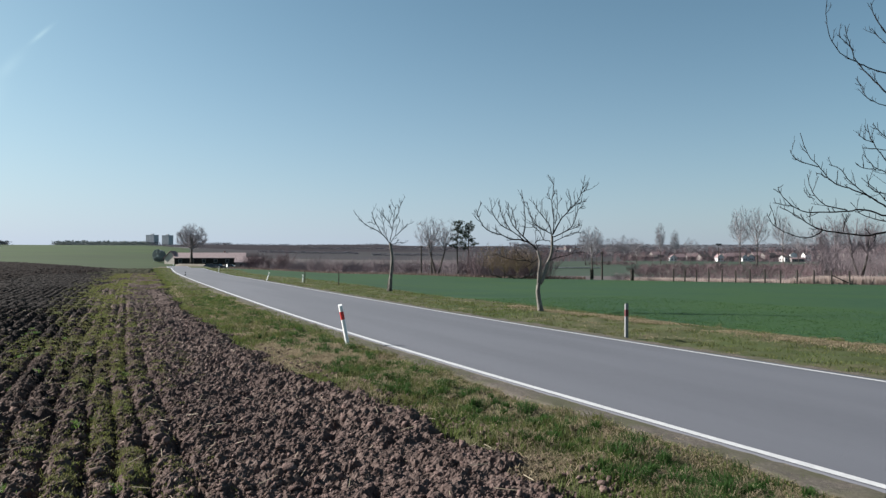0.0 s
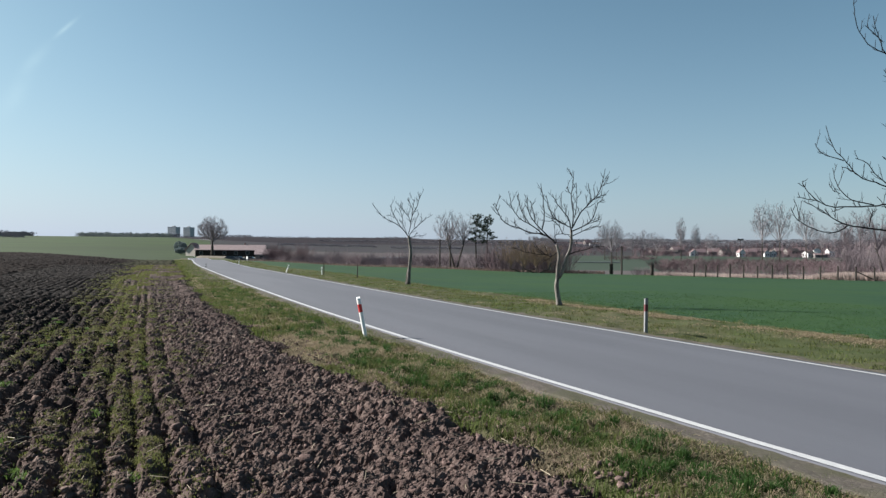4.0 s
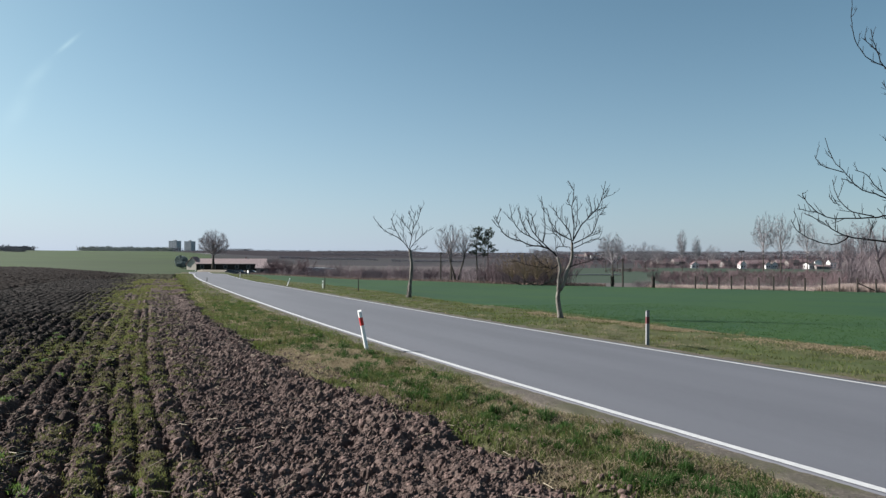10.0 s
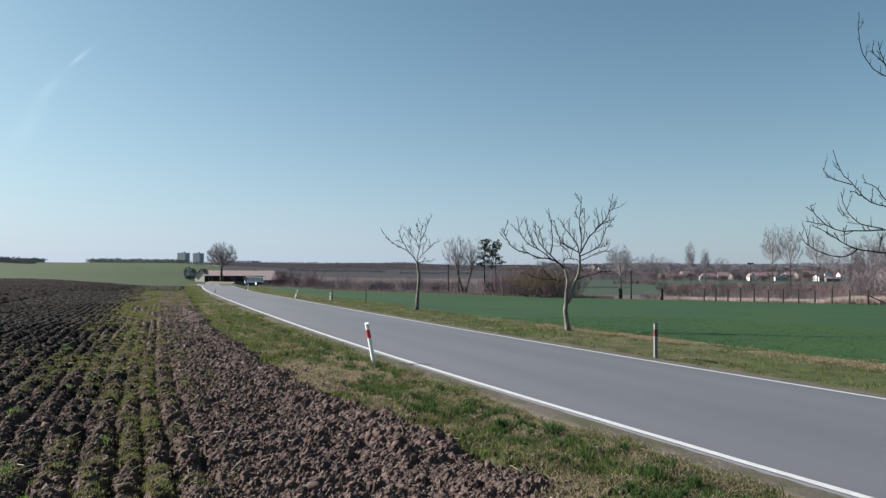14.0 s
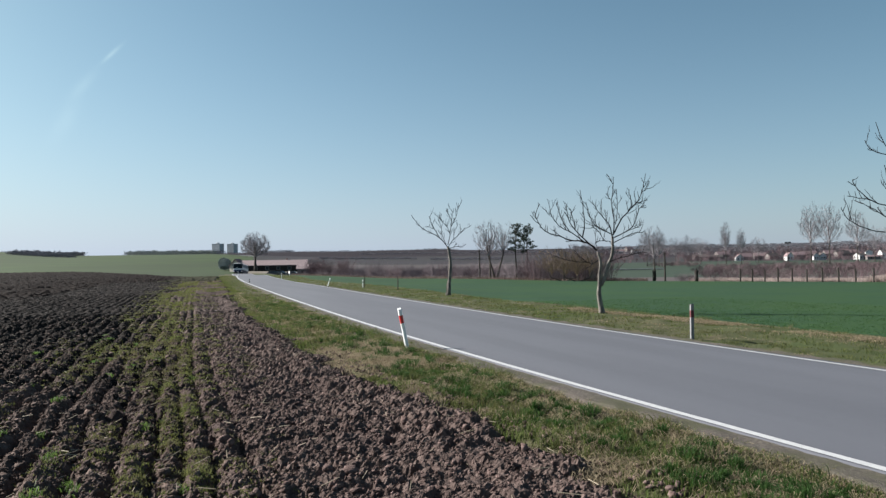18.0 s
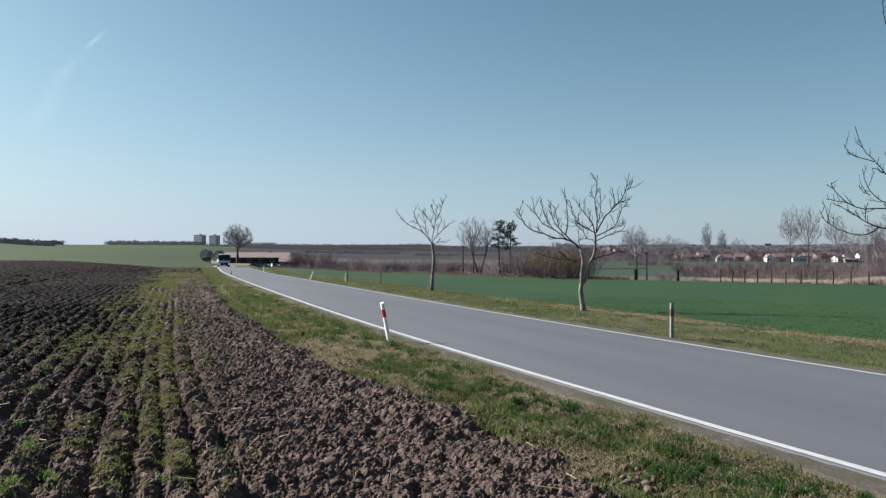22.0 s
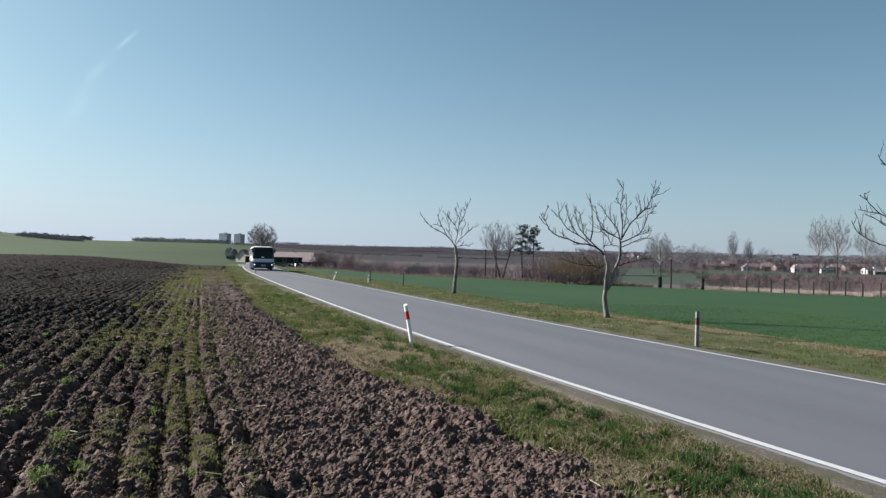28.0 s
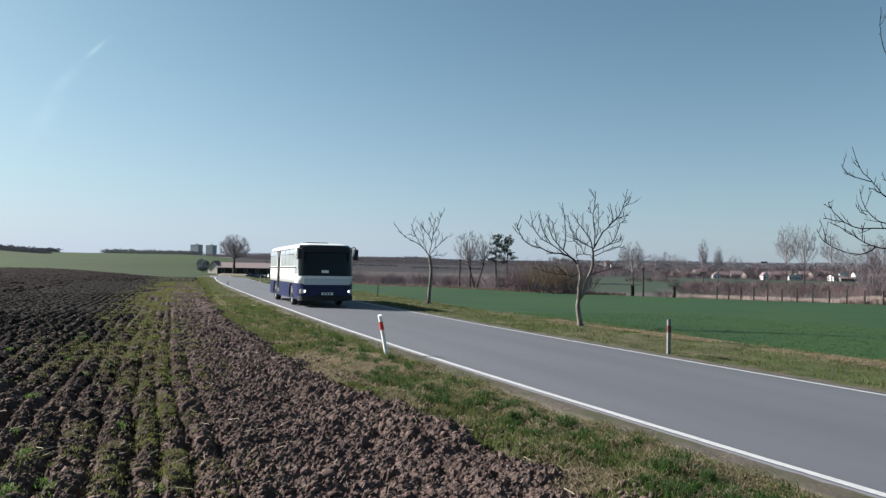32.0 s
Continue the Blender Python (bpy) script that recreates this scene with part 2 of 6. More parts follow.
DRY = leaf("dry_grass", [(0.38, 0.305, 0.2), (0.56, 0.465, 0.32)], scale=3, rough=0.85, island=0.3, spec=0.1)
STRAW = surf("bleached_straw", [(0.42, 0.345, 0.245), (0.62, 0.53, 0.4)], scale=6, rough=0.7, island=0.15, spec=0.2)
WHEAT_BLADE = leaf("wheat_blades", [(0.082, 0.168, 0.06), (0.11, 0.2, 0.075)], scale=0.8, rough=0.65, island=0.15, spec=0.2, share=0.55)
SHRUB = surf("shrub_twigs", [(0.182, 0.126, 0.137), (0.255, 0.186, 0.202)], scale=0.2, rough=0.95, island=0.25, per=0, spec=0.05)
SHRUB_GREY = surf("grey_shrub_twigs", [(0.275, 0.225, 0.243), (0.365, 0.308, 0.33)], scale=0.2, rough=0.95, island=0.2, spec=0.05)
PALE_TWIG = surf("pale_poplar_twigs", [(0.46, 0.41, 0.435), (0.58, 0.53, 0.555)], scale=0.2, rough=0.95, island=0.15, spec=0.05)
WILLOW = surf("willow_twigs", [(0.3658, 0.2655, 0.177), (0.4838, 0.3658, 0.2537)], scale=0.3, rough=0.9, island=0.2, spec=0.05)
PINE = surf("pine_needles", [(0.08, 0.105, 0.08), (0.115, 0.145, 0.11)], scale=1.5, rough=0.8, island=0.3, spec=0.1)
HERB = leaf("brown_herbs", [(0.19, 0.145, 0.125), (0.28, 0.22, 0.19)], scale=0.6, rough=0.9, island=0.3, spec=0.1)
REED = leaf("dry_reed", [(0.6, 0.485, 0.44), (0.74, 0.61, 0.56)], scale=0.6, rough=0.9, island=0.12, spec=0.1)
# both wood colours are lightened and greyed to stand for haze
WOODS = surf("hazed_woods", [(0.26, 0.25, 0.285), (0.36, 0.35, 0.385)], scale=0.05, rough=1.0, island=0.2, spec=0.0)
WOODS_GREEN = surf("hazed_hill_woods", [(0.31, 0.345, 0.325), (0.42, 0.45, 0.42)], scale=0.05, rough=1.0, island=0.2, spec=0.0)
WOOD_POST = surf("grey_wood", [(0.04, 0.035, 0.03), (0.075, 0.065, 0.055)], scale=8, rough=0.9, bump=0.3, stretch=(1, 1, 0.2))
PLASTIC = plain("white_plastic", (0.78, 0.78, 0.77), rough=0.45)
GREY_PLASTIC = plain("grey_plastic", (0.1, 0.1, 0.105), rough=0.6)
GREY_POST = plain("grey_post_plastic", (0.17, 0.17, 0.178), rough=0.6)
DARK_RED = plain("dark_red_band", (0.085, 0.01, 0.014), rough=0.6)
RED = plain("red_reflector", (0.5, 0.03, 0.03), rough=0.3)
BLACK = plain("black_band", (0.02, 0.02, 0.022), rough=0.5)
PLASTER_CREAM = surf("cream_plaster", [(0.84, 0.74, 0.66), (0.94, 0.84, 0.76)], scale=1.5, rough=0.9)
PLASTER_WHITE = surf("white_plaster", [(0.42, 0.41, 0.4), (0.52, 0.51, 0.5)], scale=1.0, rough=0.9)
HOUSE_WHITE = surf("white_house_wall", [(0.95, 0.93, 0.92), (1.15, 1.13, 1.12)], scale=1.0, rough=0.9)
# dull wall colour; on the village houses it stands for haze
PLASTER_FADED_HAZE = surf("faded_hazed_plaster", [(0.28, 0.25, 0.24), (0.36, 0.33, 0.32)], scale=1.2, rough=0.9)
ROOF_PALE = surf("pale_roof_sheets", [(0.43, 0.325, 0.33), (0.54, 0.425, 0.43)], scale=1.2, rough=0.8, per=0.1)
PLASTER_GREY = surf("grey_panel", [(0.84, 0.86, 0.87), (0.94, 0.96, 0.97)], scale=0.3, rough=0.9)
ROOF_RED = surf("red_roof_tiles", [(0.36, 0.23, 0.21), (0.48, 0.33, 0.3)], scale=1.2, rough=0.85, per=0.15)
ROOF_DARK = surf("dark_roof", [(0.09, 0.075, 0.075), (0.14, 0.12, 0.12)], scale=1.2, rough=0.85, per=0.2)
ROOF_DULL = surf("weathered_red_roof", [(0.27, 0.19, 0.2), (0.36, 0.26, 0.27)], scale=1.2, rough=0.85, per=0.2)
GLASS_DARK = plain("dark_window", (0.03, 0.035, 0.04), rough=0.1)
# pane colour lifted to blue-grey in place of haze before the towers
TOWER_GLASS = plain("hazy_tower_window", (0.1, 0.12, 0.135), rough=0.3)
TIMBER_DARK = surf("dark_timber", [(0.04, 0.032, 0.028), (0.07, 0.058, 0.05)], scale=2, rough=0.9)
DARK_IVY = surf("dark_ivy", [(0.03, 0.034, 0.03), (0.055, 0.06, 0.05)], scale=3.0, rough=0.8, island=0.3, spec=0.1)
EVERGREEN = surf("evergreen", [(0.3, 0.36, 0.37), (0.38, 0.44, 0.44)], scale=1.0, rough=0.9, island=0.3, spec=0.05)


# ---- building blocks ----
class Geo:
    """Collects the points and faces of one mesh."""

    def __init__(self):
        self.v, self.f, self.m = [], [], []

    def add(self, verts, faces, slot=0):
        k = len(self.v)
        self.v.extend(verts)
        self.f.extend([tuple(k + i for i in f) for f in faces])
        self.m.extend([slot] * len(faces))

    def box(self, x0, y0, z0, x1, y1, z1, slot=0):
        self.add([(x0, y0, z0), (x1, y0, z0), (x1, y1, z0), (x0, y1, z0), (x0, y0, z1), (x1, y0, z1), (x1, y1, z1), (x0, y1, z1)],
                 [(3, 2, 1, 0), (4, 5, 6, 7), (0, 1, 5, 4), (1, 2, 6, 5), (2, 3, 7, 6), (3, 0, 4, 7)], slot)

    def tube(self, pts, radii, sides=5, slot=0, cap=True):
        pts = [Vector(p) for p in pts]
        n, verts = len(pts), []
        side = Vector((1, 0, 0))
        for i, p in enumerate(pts):
            d = (pts[min(i + 1, n - 1)] - pts[max(i - 1, 0)]).normalized()
            if abs(d.dot(side)) > 0.9:
                side = Vector((0, 1, 0)) if abs(d.y) < 0.9 else Vector((0, 0, 1))
            a = d.cross(side).normalized()
            side = a.cross(d)
            for j in range(sides):
                w = 2 * math.pi * j / sides
                q = p + (a * math.cos(w) + side * math.sin(w)) * radii[i]
                verts.append((q.x, q.y, q.z))
        faces = [(i * sides + j, i * sides + (j + 1) % sides, (i + 1) * sides + (j + 1) % sides, (i + 1) * sides + j) for i in range(n - 1) for j in range(sides)]
        if cap and sides > 3:
            faces += [tuple(range(sides - 1, -1, -1)), tuple((n - 1) * sides + j for j in range(sides))]
        self.add(verts, faces, slot)

    def disc(self, c, axis, r, depth, sides=24, slot=0):
        a = Vector(axis) * depth / 2
        self.tube([Vector(c) - a, Vector(c) + a], [r, r], sides, slot)

    def mesh(self, name, mats, smooth=False):
        me = bpy.data.meshes.new(name)
        me.from_pydata(self.v, [], self.f)
        for m in mats if isinstance(mats, (list, tuple)) else [mats]:
            me.materials.append(m)
        if len(me.materials) > 1:
            me.polygons.foreach_set("material_index", self.m)
        if smooth:
            me.polygons.foreach_set("use_smooth", [True] * len(me.polygons))
        me.update()
        return me

    def thing(self, name, mats, parent=None, smooth=False, at=None):
        ob = new(name, self.mesh(name, mats, smooth))
        if at is not None:
            ob.matrix_basis = at
        ob.parent = parent
        return ob


def sheet(name, x, y, z, mats, slot=None, smooth=True):
    """A grid mesh from three arrays of one shape."""
    rows, cols = x.shape
    k = np.arange(rows * cols).reshape(rows, cols)
    quads = np.stack([k[:-1, :-1], k[:-1, 1:], k[1:, 1:], k[1:, :-1]], -1).reshape(-1, 4)
    me = bpy.data.meshes.new(name)
    me.vertices.add(rows * cols)
    me.vertices.foreach_set("co", np.stack([x, y, z], -1).ravel())
    me.loops.add(quads.size)
    me.loops.foreach_set("vertex_index", quads.ravel())
    me.polygons.add(len(quads))
    me.polygons.foreach_set("loop_start", np.arange(0, quads.size, 4))
    for m in mats:
        me.materials.append(m)
    if slot is not None:
        me.polygons.foreach_set("material_index", slot.ravel().astype(np.int32))
    me.polygons.foreach_set("use_smooth", np.full(len(quads), smooth))
    me.update(calc_edges=True)
    me.validate()
    return new(name, me)


def smooth01(v, a, b):
    t = np.clip((v - a) / (b - a), 0, 1)
    return t * t * (3 - 2 * t)


def value_noise(x, y, seed=0):
    """Smooth noise from 0 to 1 on a plane, for arrays."""
    xi, yi = np.floor(x).astype(np.int64), np.floor(y).astype(np.int64)
    fx, fy = x - xi, y - yi
    fx, fy = fx * fx * (3 - 2 * fx), fy * fy * (3 - 2 * fy)

    def h(a, b):
        q = (a * 374761393 + b * 668265263 + seed * 982451653) & 0x7FFFFFFF
        q = ((q ^ (q >> 13)) * 1274126177) & 0x7FFFFFFF
        return ((q ^ (q >> 16)) & 0xFFFF) / 65535.0

    return (h(xi, yi) * (1 - fx) + h(xi + 1, yi) * fx) * (1 - fy) + (h(xi, yi + 1) * (1 - fx) + h(xi + 1, yi + 1) * fx) * fy


# ---- the lie of the land ----
def land(x, y):
    """Height of the ground."""
    x, y = np.asarray(x, float), np.asarray(y, float)
    r = np.hypot(x, y)
    az = np.degrees(np.arctan2(x, y))
    right = smooth01(az, -19, -6) * (1 - smooth01(az, 80, 130))
    left = 1 - smooth01(az, -23, -15)
    left = np.where(az < -100, np.clip((az + 160) / 60, 0, 1), left)
    back = smooth01(np.abs(az), 70, 130)
    z = -1.7 * right * smooth01(r, 22 + 36 * (1 - smooth01(az, -11, 0)), 108) * (0.75 + 0.25 * smooth01(az, -8, 6))
    z = z + left * (11.5 * smooth01(r, 195, 640) + 14 * smooth01(r, 600, 1700))
    z = z + (1 - left) * (1 - back) * (3.0 * smooth01(r, 260, 560) * (1 - smooth01(az, 4, 9)) + 20 * smooth01(r, 480 + 90 * smooth01(az, 4, 9), 1250) + 10 * smooth01(r, 1200, 2600))
    z = z + np.where(az > -100, 6.5 * smooth01(-az, 32, 41) * smooth01(r, 330, 640), 0)
    z = z + back * 20 * smooth01(r, 300, 1500)
    z = z - 2.2 * smooth01(r, 215, 240) * (1 - smooth01(r, 300, 400)) * smooth01(az, -16, -13) * (1 - smooth01(az, 0, 6))
    z = z - 0.95 * smooth01(r, 205, 222) * (1 - smooth01(r, 227, 236)) * smooth01(az, -23, -20.8) * (1 - smooth01(az, -16, -13))
    z = z - 0.62 * smooth01(r, 118, 182) * (1 - smooth01(r, 300, 450)) * smooth01(az, -29, -23) * (1 - smooth01(az, -10, 0))
    z = z + (value_noise(x / 140 + 7, y / 140, 3) - 0.5) * 3.0 * smooth01(r, 250, 700)
    return z


# The road's left edge line: azimuth (degrees) over the length from its start beside the camera.
ROAD_S = [-70, -20, 0, 10, 22, 40, 70, 110, 140, 170, 204, 214, 223, 236, 360]
ROAD_AZ = [-32.9, -29.1, -27.87, -25.76, -24.16, -23.74, -23.18, -21.3, -21.7, -21.9, -21.5, 5, 48, 70, 76]
STEP = 0.5
_s = np.arange(-70, 360 + STEP, STEP)
_kernel = np.hanning(25) / np.hanning(25).sum()
_az = np.radians(np.convolve(np.pad(np.interp(_s, ROAD_S, ROAD_AZ), 12, mode="edge"), _kernel, "valid"))
_x, _y = np.cumsum(np.sin(_az)) * STEP, np.cumsum(np.cos(_az)) * STEP
_zero = int(70 / STEP)
_x, _y = _x - _x[_zero] + 3.369, _y - _y[_zero] + 5.81


def on_road(s, u):
    """The place s metres along the left edge line and u metres to its right."""
    a = np.interp(s, _s, _az)
    return np.interp(s, _s, _x) + u * np.cos(a), np.interp(s, _s, _y) - u * np.sin(a)


ROAD_W = 4.95
FIELD_U, CROP_U = -2.3, 9.5


def brook(s, u0=CROP_U):
    """How far to the right of the left line the wheat reaches, down to the reeds of the brook."""
    a = np.interp(s, _s, _az)
    x0, y0 = on_road(s, 0 * s)
    # brook: y = 129 - 0.68 x
    return np.maximum(u0 + 0.4, (129 - 0.68 * x0 - y0) / (-np.sin(a) + 0.68 * np.cos(a)))


def ground_sheet():
    r = np.concatenate([[0.4], np.geomspace(3, 4700, 130)])
    az = np.radians(np.concatenate([np.arange(-180, -46, 4.0), np.arange(-46, 46, 0.8), np.arange(46, 181, 4.0)]))
    az[-1] = math.pi
    R, A = np.meshgrid(r, az, indexing="ij")
    x, y = R * np.sin(A), R * np.cos(A)
    z = land(x, y) - 0.35 * (1 - smooth01(R, 290, 350))
    rc, ac = (R[:-1, :-1] + R[1:, 1:]) / 2, np.degrees((A[:-1, :-1] + A[1:, 1:]) / 2)
    xc, yc = rc * np.sin(np.radians(ac)), rc * np.cos(np.radians(ac))
    beyond = (yc - (129 - 0.68 * xc)) > 0
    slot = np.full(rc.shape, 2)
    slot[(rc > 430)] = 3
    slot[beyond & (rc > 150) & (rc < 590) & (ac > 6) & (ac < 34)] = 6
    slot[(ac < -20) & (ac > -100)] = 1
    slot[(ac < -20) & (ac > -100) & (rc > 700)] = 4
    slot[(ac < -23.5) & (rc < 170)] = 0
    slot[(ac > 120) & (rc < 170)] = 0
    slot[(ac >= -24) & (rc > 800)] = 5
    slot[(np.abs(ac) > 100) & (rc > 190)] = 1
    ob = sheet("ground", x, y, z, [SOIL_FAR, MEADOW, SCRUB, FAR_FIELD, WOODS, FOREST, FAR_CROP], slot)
    tagged(ob, "rolling farmland with meadow, scrub and bare fields to the horizon", "ground", kind="structure")


def ribbon(name, s, us, lift, mats, label, category, kind="structure", slot=None, bumpy=None):
    """A strip along the road between offsets, draped on the land."""
    S, U = np.meshgrid(s, us, indexing="ij")
    x, y = on_road(S, U)
    z = land(x, y) + (lift(S, U) if callable(lift) else lift)
    if bumpy is not None:
        z = z + bumpy(S, U, x, y)
    ob = sheet(name, x, y, z, mats, slot)
    return tagged(ob, label, category, kind=kind)


def road_lift(S, U):
    crown = 0.045 * (1 - ((U - ROAD_W / 2) / (ROAD_W / 2 + 0.3)) ** 2)
    return 0.02 + crown + 0.06 * smooth01(S, 60, 150)


def make_road():
    s = np.concatenate([np.arange(-66, 60, 0.5), np.arange(60, 358, 1.0)])
    us = np.array([-0.035, -0.025, -0.012, 0, 0.12, 1.2, 2.48, 3.8, 4.84, 4.97, 5.1, 5.16])
    lift = lambda S, U: np.where((U < -0.032) | (U > 5.14), -0.12, road_lift(S, U) + 0.012 * (value_noise(S * 0.9, U * 2, 5) - 0.5) * ((U < -0.12) | (U > 5.05)))
    jit = ribbon("road", s, us, lift, [ASPHALT], "grey asphalt country road with worn edges", "road")
    for a, b, nm in ((0.0, 0.1, "line"), (4.84, 4.95, "line")):
        S, U = np.meshgrid(s, np.array([a, b]), indexing="ij")
        U = U + 0.012 * (value_noise(S * 1.7, U * 9, 11) - 0.5)
        x, y = on_road(S, U)
        ob = sheet(nm, x, y, land(x, y) + road_lift(S, U) + 0.004, [LINE])
        ob.parent = jit
    for a, b, seed in ((-0.5, -0.015, 2), (5.12, 5.6, 4)):
        fine = np.arange(-20, 70, 0.12)
        ribbon("shoulder", fine, np.linspace(a, b, 9), lambda S, U: 0.004 + 0.03 * value_noise(S * 5, U * 5, seed) * smooth01(np.abs(U - 2.475), 2.55, 2.75) + 0.014 * value_noise(S * 13, U * 13, seed + 1) - 0.14 * smooth01(np.abs(U - 2.475), 2.475 + 0.3 + 0.3 * value_noise(S * 2.2, 0 * S, seed), 2.475 + 0.7) - 0.12 * (np.abs(U - (a if a < 0 else b)) < 1e-6), [GRIT], "earthy gravel shoulder beside the asphalt", "shoulder")


# Open furrows left by the shares, as offsets from the road's edge line beside the camera.
FURROWS = np.concatenate([np.arange(-62.0, -6.7, 0.36), [-6.62, -6.27, -5.92, -5.58, -5.31, -5.06, -4.72, -4.3, -3.9]])


def furrow_shift(S):
    """The rows run at a slight angle to the road near the camera."""
    return 0.017 * (np.clip(S, 0, 22) - 4)


def furrow_phase(S, U):
    v = U - furrow_shift(S) + 0.08 * (value_noise(S * 0.9, U * 2, 31) - 0.5) + 0.07 * (value_noise(S * 3.5, U * 4, 32) - 0.5) + 0.03 * (value_noise(S * 9, U * 9, 30) - 0.5)
    return np.interp(v, FURROWS, np.arange(len(FURROWS), dtype=float))


def furrows(S, U):
    """Plough rows: round-backed slices with sharp open furrows; none in the loose strip at the edge."""
    ph = furrow_phase(S, U)
    w = smooth01(-U, 4.25, 4.9)
    k = np.floor(ph)
    row = np.abs(np.sin(math.pi * ph)) ** (0.45 + 0.5 * value_noise(S * 0.8, k * 5.3, 34))
    tall = 0.6 + 0.6 * smooth01(value_noise(S * 0.9, k * 3.7, 33), 0.15, 0.75)
    slab = chunks(S * 2.9 + 0.5 * value_noise(S * 3, U * 3, 13) + 0.37 * k, ph * 1.15 + 0.3 * value_noise(S * 2.1, U, 14), 90, 0.35)
    return w * (1 - 0.35 * smooth01(S, 16, 34)) * (0.16 * tall * (row - 0.68) + 0.1 * (slab - 0.3))


def chunks(x, y, seed, gap=0.3):
    """Angular lumps: every cell a tilted face of its own height, with crevices between."""
    xi, yi = np.floor(x), np.floor(y)
    d1, d2 = np.full(x.shape, 9.0), np.full(x.shape, 9.0)
    top = np.zeros(x.shape)
    for dx in (-1, 0, 1):
        for dy in (-1, 0, 1):
            cx, cy = xi + dx, yi + dy
            px, py = cx + value_noise(cx, cy, seed) - x, cy + value_noise(cx, cy, seed + 1) - y
            d = np.hypot(px, py)
            face = value_noise(cx, cy, seed + 2) + 0.7 * (value_noise(cx, cy, seed + 3) - 0.5) * px + 0.7 * (value_noise(cx, cy, seed + 4) - 0.5) * py
            near = d < d1
            d2 = np.where(near, d1, np.minimum(d2, d))
            top = np.where(near, face, top)
            d1 = np.where(near, d, d1)
    return (0.25 + 0.75 * top) * smooth01(d2 - d1, 0.0, gap) * np.clip(1.25 - d1, 0, 1)


def clods(S, U, x, y):
    """Relief of turned soil: rows, clods of several sizes and crumbs."""
    n = value_noise
    w = smooth01(-U, 4.25, 4.9)
    z = furrows(S, U)
    wx, wy = x + 0.06 * n(x * 9, y * 9, 71), y + 0.06 * n(x * 9 + 7, y * 9, 72)
    loose = 1 - 0.5 * w
    z = z + loose * (0.07 * chunks(wx * 4.6, wy * 4.6, 80, 0.4) * smooth01(n(x * 1.7, y * 1.7, 81), 0.3, 0.85) + 0.045 * chunks(wx * 8.5 + 3, wy * 8.5, 84, 0.5) * (0.4 + n(x * 3.1, y * 3.1, 82)))
    z = z + 0.03 * chunks(wx * 14, wy * 14 + 2, 88, 0.5)
    z = z - (1 - 0.6 * w) * 0.09 * smooth01(n(wx * 6.1, wy * 6.1, 86), 0.66, 0.9)
    amp, f = 0.05, 2.6
    for k in range(5):
        c, s = math.cos(0.7 + k * 1.1), math.sin(0.7 + k * 1.1)
        v = n((x * c - y * s) * f + 3 * k, (x * s + y * c) * f, 40 + k)
        z = z + (1 - 0.3 * w) * amp * (v - 0.5)
        amp, f = amp * 0.72, f * 2.2
    z = z + 0.10 * (n(x * 0.35, y * 0.35, 8) - 0.5)
    return z - 0.085


def field_edge(S):
    """How far the ploughed soil comes nearer to the road than FIELD_U."""
    return 0.5 * (1 - smooth01(S, 2.5, 10)) - 0.12 * smooth01(S, 10, 16) * (1 - smooth01(S, 30, 45)) + 0.35 * smooth01(S, 35, 55)


def field_point(S, U, boost=1.0):
    """Places on the ploughed field, whose edge is ragged and slightly banked."""
    ragged = 0.35 * (value_noise(S * 1.1, 0 * S, 6) - 0.5) + 0.3 * (value_noise(S * 3.7, 0 * S, 7) - 0.5)
    x, y = on_road(S, U + ragged * smooth01(U, -5.0, -2.6) + field_edge(S) * smooth01(U, -4.6, -2.4))
    edge = 0.03 + 0.06 * np.exp(-((U - FIELD_U + 0.6) / 0.4) ** 2) - 0.27 * smooth01(U, FIELD_U - 0.5, FIELD_U + 0.12)
    return x, y, land(x, y) + edge + boost * clods(S, U, x, y)


def strip_of(S, U):
    """Which pass of the plough: the outer one is darker, its deep part with clod shade painted in."""
    s, u = S[:-1, :-1], U[:-1, :-1]
    blur = 1.6 * (value_noise(s * 0.6, u * 0.6, 37) - 0.5) + 1.4 * (value_noise(s * 4, u * 4, 38) - 0.5)
    outer = (u + blur + 0.05 * np.minimum(s, 30) < -4.9) | (s > 44 + 14 * value_noise(s * 3, u * 3, 39))
    deep = (s + 0.6 * np.abs(u) > 9.5 + 9 * value_noise(s * 2, u * 2, 36)) & (u + 1.5 * blur < -5.9)
    return np.where(outer & deep, 2, outer)


